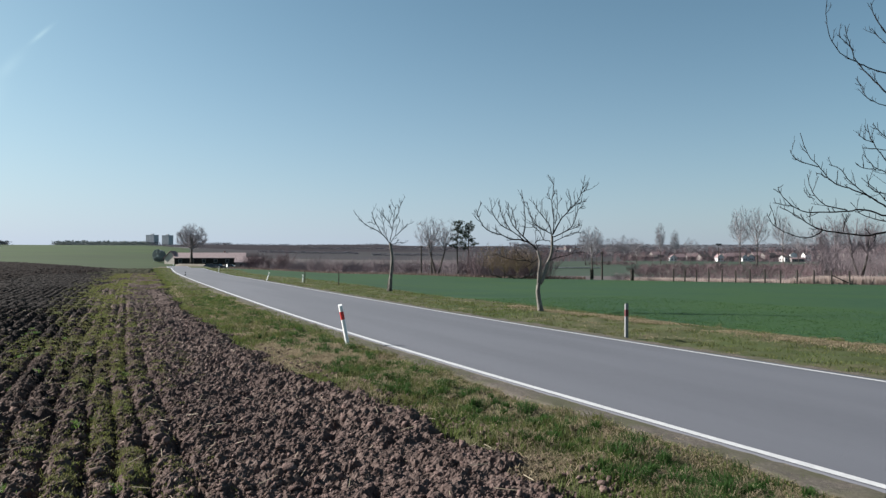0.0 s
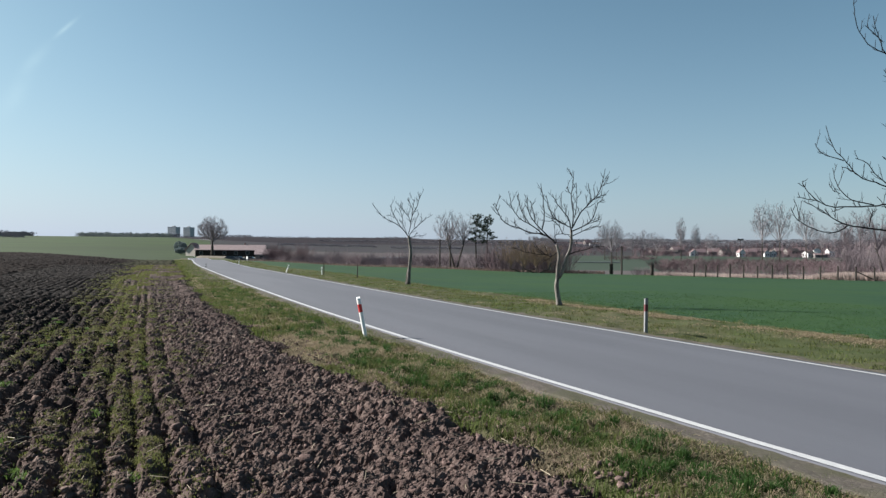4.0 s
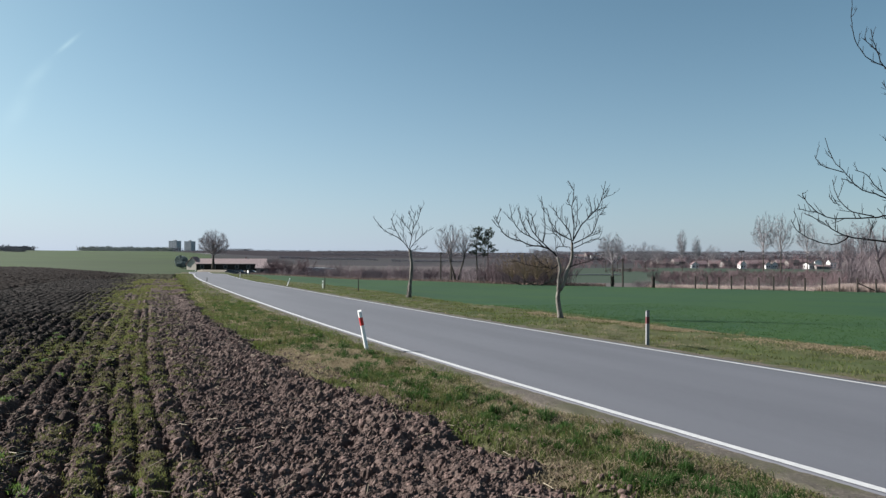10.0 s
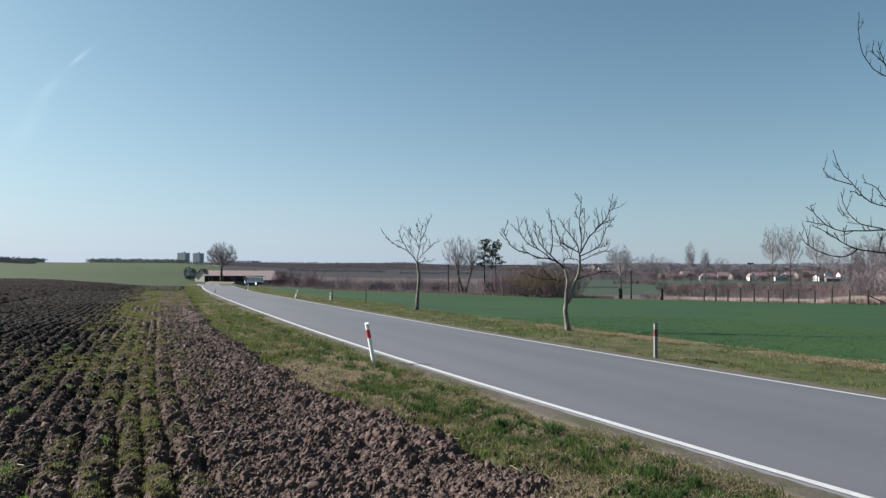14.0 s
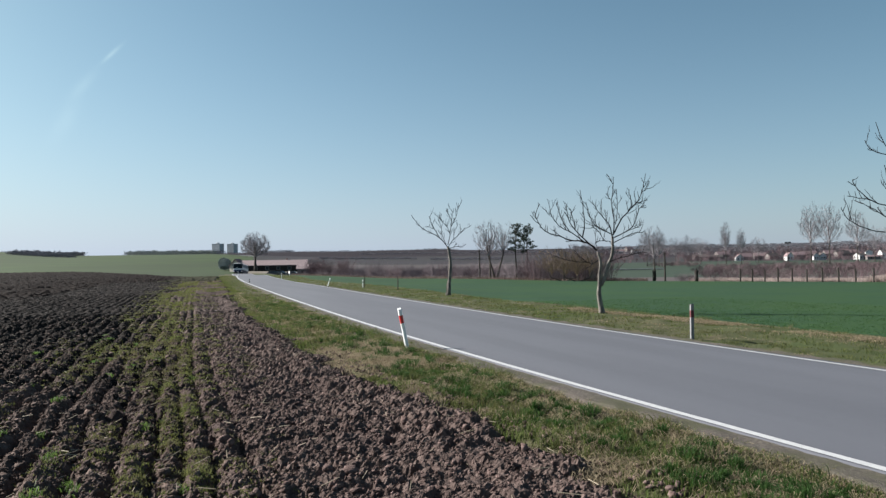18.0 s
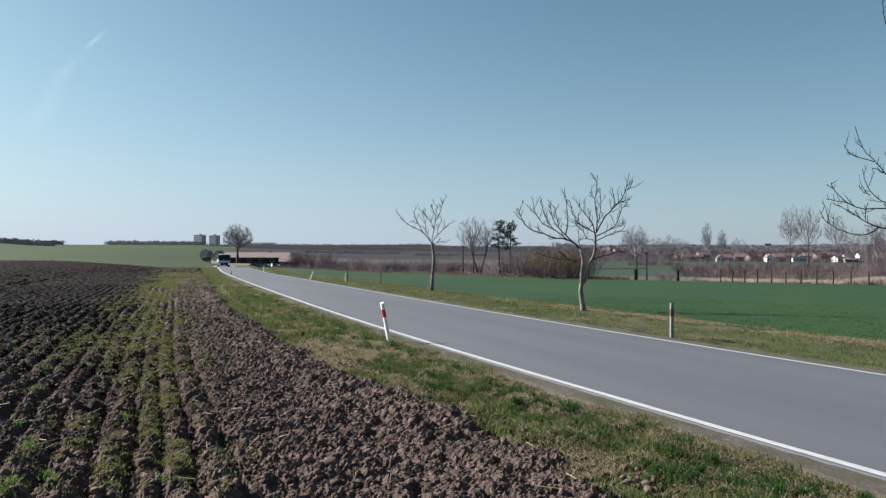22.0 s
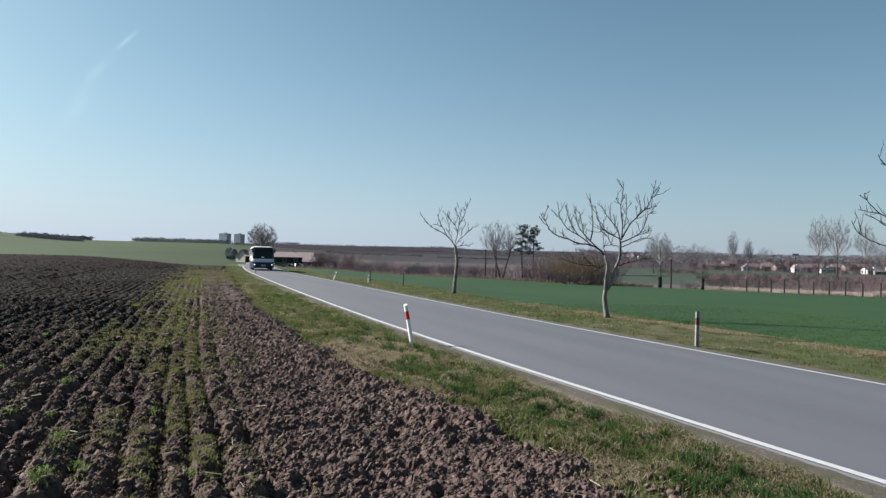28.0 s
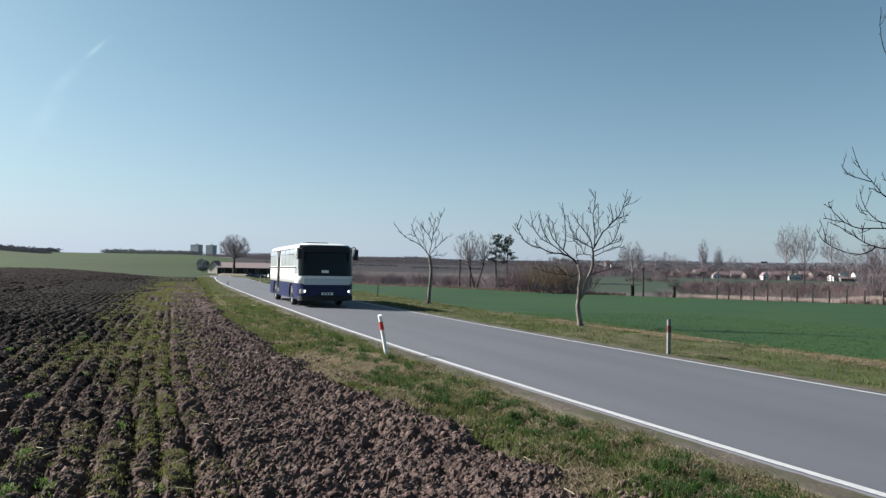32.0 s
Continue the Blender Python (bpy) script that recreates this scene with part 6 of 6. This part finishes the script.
    g.box(BUS_L0 - 0.012, -1.0, 1.75, BUS_L0 + 0.02, 1.0, 2.6)
    g.thing("rear_window", BUS_GLASS, bus)
    for sy in (-1, 1):
        g = Geo()
        g.box(BUS_L0 - 0.012, sy * 1.05 - 0.1, 0.75, BUS_L0 + 0.02, sy * 1.05 + 0.1, 1.3)
        g.thing("tail_light", RED, bus)
    g = Geo()
    for x0, x1, h in ((1.6, 2.8, 0.08), (1.72, 2.68, 0.11)):
        g.box(x0, -0.52, 2.90, x1, 0.52, 2.92 + h)
    g.thing("roof_unit", UNDER, bus)
    g = Geo()
    g.box(-3.4, -0.4, 2.9, -2.6, 0.4, 2.99)
    g.thing("roof_hatch", BUS_GREY, bus)
    wheels = []
    tyre, rim, hub = Geo(), Geo(), Geo()
    prof = [(-0.14, 0.36), (-0.135, 0.44), (-0.10, 0.475), (0.10, 0.475), (0.135, 0.44), (0.14, 0.36)]
    n = 28
    vs = [(r * math.cos(6.2832 * k / n), y, r * math.sin(6.2832 * k / n)) for k in range(n) for y, r in prof]
    tyre.add(vs, [(k * 6 + j, k * 6 + j + 1, ((k + 1) % n) * 6 + j + 1, ((k + 1) % n) * 6 + j) for k in range(n) for j in range(5)])
    rim.disc((0, 0, 0), (0, 1, 0), 0.365, 0.22, 24)
    hub.disc((0, 0, 0), (0, 1, 0), 0.13, 0.3, 12)
    for k in range(8):
        a = 0.785 * k
        hub.disc((0.2 * math.cos(a), 0, 0.2 * math.sin(a)), (0, 1, 0), 0.022, 0.25, 6)
    tm, rm, hm = tyre.mesh("tyre", RUBBER, True), rim.mesh("rim", STEEL), hub.mesh("hub", UNDER)
    for cx in ARCH:
        for sy in (-1, 1):
            w = new("wheel", tm)
            w.parent = bus
            w.location = (cx, sy * 1.08, 0.478)
            for me, nm in ((rm, "rim"), (hm, "hub")):
                c = new(nm, me)
                c.parent = w
            wheels.append(w)
    return bus, wheels


# Seconds and the place of the bus's front axle along the road.
RUN_T = [0, 12, 13.5, 14.5, 15.5, 16, 17, 18, 19, 20, 21, 22, 23, 24, 24.5, 26.5, 27, 28, 29, 30, 31, 32]
RUN_S = [291, 241.5, 233, 227, 220.5, 217.5, 211.5, 205, 197.5, 187.5, 176.5, 165, 153, 140.5, 134.5, 108.5, 101.5, 87, 73.5, 59.5, 45.2, 30.7]
LANE_U = 1.88


def run(t):
    """Place along the road, eased between the given times."""
    k = np.linspace(-0.6, 0.6, 9)
    w = np.hanning(11)[1:-1]
    tt = t + k
    v = np.interp(np.clip(tt, 0, 32), RUN_T, RUN_S)
    v = v + np.where(tt > 32, (32 - tt) * 14.7, 0) + np.where(tt < 0, (0 - tt) * 1.2, 0)
    return float((v * w).sum() / w.sum())


def bus_pose(t):
    s = run(t)
    fx, fy = (float(v) for v in on_road(s, LANE_U))
    rx, ry = (float(v) for v in on_road(s + 5.7, LANE_U))
    fz, rz = (float(land(x, y)) + float(road_lift(np.array(ss), np.array(LANE_U))) for x, y, ss in ((fx, fy, s), (rx, ry, s + 5.7)))
    yaw = math.degrees(math.atan2(fy - ry, fx - rx))
    pitch = -math.degrees(math.atan2(fz - rz, 5.7))
    return pose((fx + rx) / 2, (fy + ry) / 2, (fz + rz) / 2, 0, pitch, yaw)


def motions():
    walk(bus, [(k / 4, bus_pose(k / 4)) for k in range(32 * 4 + 1)])
    start = run(0)
    turns = [math.degrees((start - run(k / 30)) / 0.478) for k in range(32 * 30 + 1)]
    for w in wheels:
        x, y, z = w.location
        walk(w, [(k / 30, pose(x, y, z, 0, a, 0)) for k, a in enumerate(turns)])


bus, wheels = make_bus()


# ---- loose soil, weeds, grass, wheat, reeds ----
def lumps(name, x, y, z, r, mat, seed, cheap=False):
    """Many small irregular clods in one mesh."""
    rng = np.random.default_rng(seed)
    g = (1 + 5 ** 0.5) / 2
    ico = np.array([(-1, g, 0), (1, g, 0), (-1, -g, 0), (1, -g, 0), (0, -1, g), (0, 1, g), (0, -1, -g), (0, 1, -g), (g, 0, -1), (g, 0, 1), (-g, 0, -1), (-g, 0, 1)]) / 1.9
    tri = np.array([(0, 11, 5), (0, 5, 1), (0, 1, 7), (0, 7, 10), (0, 10, 11), (1, 5, 9), (5, 11, 4), (11, 10, 2), (10, 7, 6), (7, 1, 8), (3, 9, 4), (3, 4, 2), (3, 2, 6), (3, 6, 8), (3, 8, 9), (4, 9, 5), (2, 4, 11), (6, 2, 10), (8, 6, 7), (9, 8, 1)])
    if cheap:
        ico = np.array([(1, 0, 0), (-1, 0, 0), (0, 1, 0), (0, -1, 0), (0, 0, 1), (0, 0, -1)]) * 1.1
        tri = np.array([(0, 2, 4), (2, 1, 4), (1, 3, 4), (3, 0, 4), (2, 0, 5), (1, 2, 5), (3, 1, 5), (0, 3, 5)])
    n, nv = len(x), len(ico)
    a = rng.uniform(0, 6.283, n)
    size = r[:, None] * rng.uniform(0.5, 1.5, (n, 3)) * np.array([1, 1, 0.75])
    p = ico[None] * rng.uniform(0.5, 1.32, (n, nv, 1)) * size[:, None, :]
    c, s = np.cos(a)[:, None], np.sin(a)[:, None]
    q = np.stack([p[..., 0] * c - p[..., 1] * s + x[:, None], p[..., 0] * s + p[..., 1] * c + y[:, None], p[..., 2] + z[:, None]], -1)
    f = (tri[None] + (np.arange(n) * nv)[:, None, None]).reshape(-1, 3)
    me = bpy.data.meshes.new(name)
    me.vertices.add(n * nv)
    me.vertices.foreach_set("co", q.ravel())
    me.loops.add(f.size)
    me.loops.foreach_set("vertex_index", f.ravel())
    me.polygons.add(len(f))
    me.polygons.foreach_set("loop_start", np.arange(0, f.size, 3))
    me.materials.append(mat)
    me.update(calc_edges=True)
    return new(name, me)


def scatter_soil():
    rng = np.random.default_rng(4)
    for n, lo, hi, power, reach, cheap in ((26000, 0.008, 0.024, 2.0, 17, True), (7000, 0.016, 0.05, 2.6, 26, False), (260, 0.035, 0.07, 2.0, 18, False)):
        S = reach * rng.random(n) ** 1.45 - 0.3
        U = FIELD_U + field_edge(S) * 0.7 + 0.12 - (4.2 + 0.27 * S) * rng.random(n) ** 1.15
        x, y, z = field_point(S, U)
        r = lo + (hi - lo) * rng.random(n) ** power
        dark = U + 0.05 * S + 1.2 * (rng.random(n) - 0.5) < -4.9
        for sel, mat, tone in ((~dark, CLOD, "loose brown clods of turned soil"), (dark, CLOD_DARK, "loose dark clods of turned soil")):
            tagged(lumps("soil_clods", x[sel], y[sel], z[sel] + 0.1 * r[sel], r[sel], mat, 5, cheap), tone, "soil", kind="stuff")
    # crumbs on the ridges of the rows, and clods spilt over the verge
    n = 15000
    S = 15 * rng.random(n) ** 1.35 - 0.3
    U = -4.3 - (2.3 + 0.26 * S) * rng.random(n)
    x, y, z = field_point(S, U)
    r = 0.009 + 0.026 * rng.random(n) ** 2.2
    tagged(lumps("row_crumbs", x, y, z + 0.15 * r, r, CLOD_DARK, 8, True), "dark crumbs of soil on the plough rows", "soil", kind="stuff")
    n = 1500
    S = 26 * rng.random(n) ** 1.3
    U = FIELD_U + field_edge(S) - 0.15 + 0.5 * rng.random(n) ** 2
    x, y = on_road(S, U)
    r = 0.01 + 0.035 * rng.random(n) ** 2.5
    tagged(lumps("spilt_clods", x, y, verge_height(S, U, x, y) + 0.03, r, CLOD, 9), "brown clods spilt over the edge of the verge", "soil", kind="stuff")
    n = 16000
    S, U = 14 * rng.random(n) ** 1.4, FIELD_U + 0.2 - 4.5 * rng.random(n)
    x, y, z = field_point(S, U)
    tagged(blades("root_fibres", x, y, z + 0.01, rng.uniform(0.015, 0.045, n), np.full(n, 0.005), HERB, 21, 2.2), "brown root fibres and stubble in the turned soil", "stubble", kind="stuff")
    n = 1100
    S, U = 24 * rng.random(n) ** 1.3, FIELD_U + 0.2 - 7.5 * rng.random(n) ** 1.2
    x, y, z = field_point(S, U)
    g = Geo()
    for i in range(n):
        a, l = rng.uniform(0, 6.283), rng.uniform(0.05, 0.19)
        dx, dy, dz = math.cos(a) * l, math.sin(a) * l, rng.uniform(-0.02, 0.05)
        g.tube([(x[i], y[i], z[i] + 0.035), (x[i] + dx, y[i] + dy, z[i] + 0.035 + dz)], [0.0033, 0.0026], 3, cap=False)
    tagged(g.thing("straw", STRAW), "scattered pale straw stalks on the soil", "straw", kind="stuff")


def tufts(rng, x, y, z, each, spread):
    """Blade feet in small bunches round each place."""
    k = np.repeat(np.arange(len(x)), each)
    return x[k] + rng.normal(0, 1, len(k)) * spread, y[k] + rng.normal(0, 1, len(k)) * spread, z[k], k


def grow_weeds():
    rng = np.random.default_rng(7)
    parts = []
    for s0, s1, n, each, spread, h, w in ((0, 11, 3000, 18, 0.035, 0.035, 0.0055), (11, 30, 4400, 11, 0.05, 0.04, 0.011), (30, 50, 2600, 6, 0.08, 0.05, 0.03), (50, 84, 1500, 5, 0.14, 0.07, 0.05)):
        m = n * 7
        S = rng.uniform(s0, s1, m)
        k = rng.integers(len(FURROWS) - 14, len(FURROWS) - 1, m)
        mid, gap = (FURROWS[k] + FURROWS[k + 1]) / 2, FURROWS[k + 1] - FURROWS[k]
        U = mid + furrow_shift(S) + rng.normal(0, 0.2, m) * gap
        wide = 1 + 0.9 * smooth01(S, 14, 50)
        green = np.exp(-((U + 5.35) / (0.55 * wide)) ** 2) + 0.42 * np.exp(-((U + 6.6) / 0.9) ** 2) * (1 - 0.6 * smooth01(S, 18, 35)) + 0.25 * np.exp(-((U + 4.2) / 0.5) ** 2) * smooth01(S, 6, 11)
        patch = smooth01(value_noise(S * 0.3, U * 2.2, 51), 0.25, 0.6) * (0.15 + 0.85 * smooth01(value_noise(S * 1.9, k * 5.1, 52), 0.36, 0.58))
        keep = rng.random(m) < green * patch * 0.9
        S, U = S[keep][:n], U[keep][:n]
        x, y, z = field_point(S, U)
        bx, by, bz, k = tufts(rng, x, y, z, each, spread)
        parts.append((bx, by, bz - 0.005, h * rng.uniform(0.4, 1.3, len(bx)), np.full(len(bx), w)))
    # weeds that creep in from the verge, far along the edge
    S, U = rng.uniform(40, 84, 1500), FIELD_U - 0.1 - 1.5 * rng.random(1500) ** 1.5
    keep = value_noise(S * 0.3, U * 0.8, 53) > 0.45
    x, y, z = field_point(S[keep], U[keep])
    bx, by, bz, k = tufts(rng, x, y, z, 6, 0.14)
    parts.append((bx, by, bz, 0.09 * rng.uniform(0.4, 1.3, len(bx)), np.full(len(bx), 0.05)))
    x, y, z, h, w = (np.concatenate(c) for c in zip(*parts))
    tagged(blades("weeds", x, y, z, h, w, MOSS, 1, 1.2), "low green weeds sprouting along the plough rows", "weeds", kind="stuff")
    n = 90
    S, U = 0.2 + 17 * rng.random(n) ** 1.4, -4.9 - 4.5 * rng.random(n)
    cx, cy, cz = field_point(S, U)
    k = np.repeat(np.arange(n), 130)
    long = rng.uniform(0.04, 0.11, n)[k]
    a = _az[_zero]
    du, ds = rng.normal(0, 0.035, len(k)), rng.normal(0, 1, len(k)) * long
    bx, by = cx[k] + ds * math.sin(a) + du * math.cos(a), cy[k] + ds * math.cos(a) - du * math.sin(a)
    tagged(blades("weed_clumps", bx, by, cz[k] - 0.015, rng.uniform(0.025, 0.075, len(k)), np.full(len(k), 0.008), LUSH, 2, 1.1), "bright green clumps of weeds in the furrows", "weeds", kind="stuff")


def verge_height(S, U, x, y):
    z = land(x, y) - 0.03
    return z + verge_bumps(U, x, y)


def grow_verges():
    rng = np.random.default_rng(9)
    green, dry, tuft = [], [], []
    for s0, s1, u0, u1, n, each, spread, h, w in ((-1, 12, -2.75, -0.3, 2700, 14, 0.045, 0.075, 0.007), (12, 30, -2.9, -0.28, 2900, 11, 0.06, 0.075, 0.013), (30, 90, -3.4, -0.25, 2600, 8, 0.12, 0.06, 0.03), (90, 170, -3.6, -0.4, 1500, 7, 0.2, 0.06, 0.06),
                                               (-6, 14, 5.3, 9.7, 1800, 11, 0.08, 0.035, 0.012), (14, 50, 5.3, 9.7, 2600, 9, 0.12, 0.04, 0.022), (50, 150, 5.4, 9.7, 2200, 8, 0.2, 0.035, 0.06)):
        S, U = rng.uniform(s0, s1, n), rng.uniform(u0, u1, n)
        lush = 0.5 + 1.35 * (value_noise(S * 1.1, U * 1.7, 61) - 0.5) + 0.4 * (value_noise(S * 3.3, U * 3.3, 62) - 0.5)
        if u0 < 0:
            lush = lush + 0.2 + 0.36 * smooth01(S, 6, 20) - 0.16 * smooth01(-U, 1.7, 2.1) * (1 - smooth01(S, 30, 50))
        else:
            lush = lush + 0.42
        if u0 < 0:
            lush = lush - 0.12 * smooth01(U, -1.1, -0.6)
            bare = (U < FIELD_U + field_edge(S) - 0.4) | (value_noise(S * 1.7, U * 2.3, 65) > 0.9) | (rng.random(n) < smooth01(U, -1.4, -0.6) * 0.35)
            S, U, lush = S[~bare], U[~bare], lush[~bare]
        x, y = on_road(S, U)
        z = verge_height(S, U, x, y)
        for sel, out, hh, ln in ((lush > 0.5, green, 1.0 + 0.8 * smooth01(lush, 0.6, 0.9), 0), (lush < 0.53, dry, 0.9 + 0 * lush, 1)):
            bx, by, bz, k = tufts(rng, x[sel], y[sel], z[sel], each if ln == 0 else each, spread * 1.3)
            out.append((bx, by, bz, h * hh[sel][k] * rng.uniform(0.5, 1.4, len(bx)), np.full(len(bx), w)))
    n = 4200
    S, U = -1 + 30 * rng.random(n) ** 1.3, -0.22 - 1.3 * rng.random(n) ** 1.6
    x, y = on_road(S, U)
    tagged(lumps("roadside_crumbs", x, y, verge_height(S, U, x, y) + 0.02, 0.006 + 0.016 * rng.random(n) ** 3, GRIT, 6), "small stones and earth crumbs beside the asphalt", "gravel", kind="stuff")
    # thin short growth close to the asphalt
    for out, n, each in ((green, 3400, 8), (dry, 2600, 7)):
        S, U = -1 + 34 * rng.random(n) ** 1.2, -0.08 - 0.62 * rng.random(n) ** 0.9
        x, y = on_road(S, U)
        bx, by, bz, k = tufts(rng, x, y, verge_height(S, U, x, y) + 0.025, each, 0.05)
        out.append((bx, by, bz, rng.uniform(0.02, 0.055, len(bx)), np.full(len(bx), 0.008)))
    # separate lush tufts, and bunches of straw
    for out, n, h0, h1, per in ((tuft, 620, 0.05, 0.17, 85), (dry, 560, 0.05, 0.14, 45)):
        S = -1 + 32 * rng.random(n) ** 1.4
        U = -0.7 - (1.5 - field_edge(S)) * rng.random(n)
        x, y = on_road(S, U)
        rad = 0.035 + 0.2 * rng.random(n) ** 2
        tall = rng.uniform(h0, h1, n)
        k = np.repeat(np.arange(n), per)
        a, rr = rng.uniform(0, 6.283, len(k)), rad[k] * np.sqrt(rng.random(len(k)))
        bx, by = x[k] + rr * np.cos(a), y[k] + rr * np.sin(a)
        out.append((bx, by, verge_height(S[k], U[k], bx, by), tall[k] * rng.uniform(0.5, 1.2, len(k)), np.full(len(k), 0.008)))
    # mats of bleached straw
    n = 24000
    S, U = rng.uniform(-12, 20, n), 9.1 - 0.45 * np.abs(rng.normal(0, 1, n)) + 0.06 * rng.normal(0, 1, n)
    keep = value_noise(S * 0.5, U * 2, 64) > 0.1 + 0.4 * smooth01(S, 4, 20)
    x, y = on_road(S[keep], U[keep])
    dry.append((x, y, land(x, y) + 0.005, rng.uniform(0.03, 0.07, len(x)), np.full(len(x), 0.014)))
    n = 3000
    S = rng.uniform(6, 45, n)
    U = FIELD_U + field_edge(S) + 0.3 * (value_noise(S * 0.8, 0 * S, 66) - 0.2) + 0.16 * rng.normal(0, 1, n)
    x, y = on_road(S, U)
    dry.append((x, y, verge_height(S, U, x, y) + 0.01, rng.uniform(0.04, 0.1, n), 0.008 + 0.0006 * S))
    for k in range(60):
        s0, u0, ra = -0.5 + 24 * rng.random() ** 1.3, rng.uniform(-2.2, -0.9), rng.uniform(0.12, 0.35)
        m = int(900 * ra)
        S, U = s0 + rng.normal(0, ra * 1.3, m), np.clip(u0 + rng.normal(0, ra * 0.55, m), -2.8, -0.3)
        x, y = on_road(S, U)
        dry.append((x, y, verge_height(S, U, x, y) + 0.02, rng.uniform(0.05, 0.12, m), np.full(m, 0.008)))
    for out, name, mat, lean, label in ((tuft, "grass_tufts", TUFT, 0.7, "dark green grass tufts on the near verge"), (green, "verge_grass", BLADE, 0.9, "fresh green grass tufts on the verges"), (dry, "dry_verge_grass", DRY, 2.4, "flattened straw-coloured dead grass on the verges")):
        x, y, z, h, w = (np.concatenate(c) for c in zip(*out))
        tagged(blades(name, x, y, z, h, w, mat, 3, lean), label, "grass", kind="stuff")


def grow_wheat():
    rng = np.random.default_rng(12)
    out = []
    for s0, s1, du, n, each, h, w in ((-14, 25, 9, 13000, 4, 0.022, 0.02),):
        S = rng.uniform(s0, s1, n)
        U = CROP_U + 0.1 + du * rng.random(n) ** 1.7
        U = np.round(U / 0.25) * 0.25 + rng.normal(0, 0.03, n)
        x, y = on_road(S, U)
        bx, by, bz, k = tufts(rng, x, y, land(x, y) + 0.03, each, 0.06)
        out.append((bx, by, bz, h * rng.uniform(0.5, 1.3, len(bx)), np.full(len(bx), w)))
    x, y, z, h, w = (np.concatenate(c) for c in zip(*out))
    tagged(blades("wheat", x, y, z, h, w, WHEAT_BLADE, 5, 0.8), "young green winter wheat in drilled rows", "wheat", kind="stuff")


def grow_reeds():
    rng = np.random.default_rng(14)
    n = 40000
    b = rng.uniform(0.255, 0.78, n)
    d = (129 + rng.gamma(1.5, 2.5, n)) / (1 + 0.68 * b)
    thick = smooth01(value_noise(b * 60, d * 0.1, 71), 0.25, 0.5) * smooth01(b, 0.26, 0.31)
    keep = rng.random(n) < 0.25 + thick
    x, y = (b * d)[keep], d[keep]
    tall = 0.5 + 0.6 * smooth01(x / y, 0.46, 0.54)
    tagged(blades("reeds", x, y, land(x, y) - 0.02, tall * rng.uniform(0.35, 1.2, len(x)), np.full(len(x), 0.05), REED, 8, 0.25), "pale dry reeds along the brook", "reeds", kind="stuff")
    n = 5500
    b = rng.uniform(-0.3, 0.2, n)
    d = (129 + rng.gamma(1.5, 2.0, n)) / (1 + 0.68 * b)
    x, y = b * d, d
    tagged(blades("dry_herbs", x, y, land(x, y) - 0.02, rng.uniform(0.15, 0.65, n), np.full(n, 0.08), HERB, 9, 0.4), "dry reddish-brown herbs at the wheat edge", "grass", kind="stuff")


scatter_soil()
grow_weeds()
grow_verges()
grow_wheat()
grow_reeds()
motions()
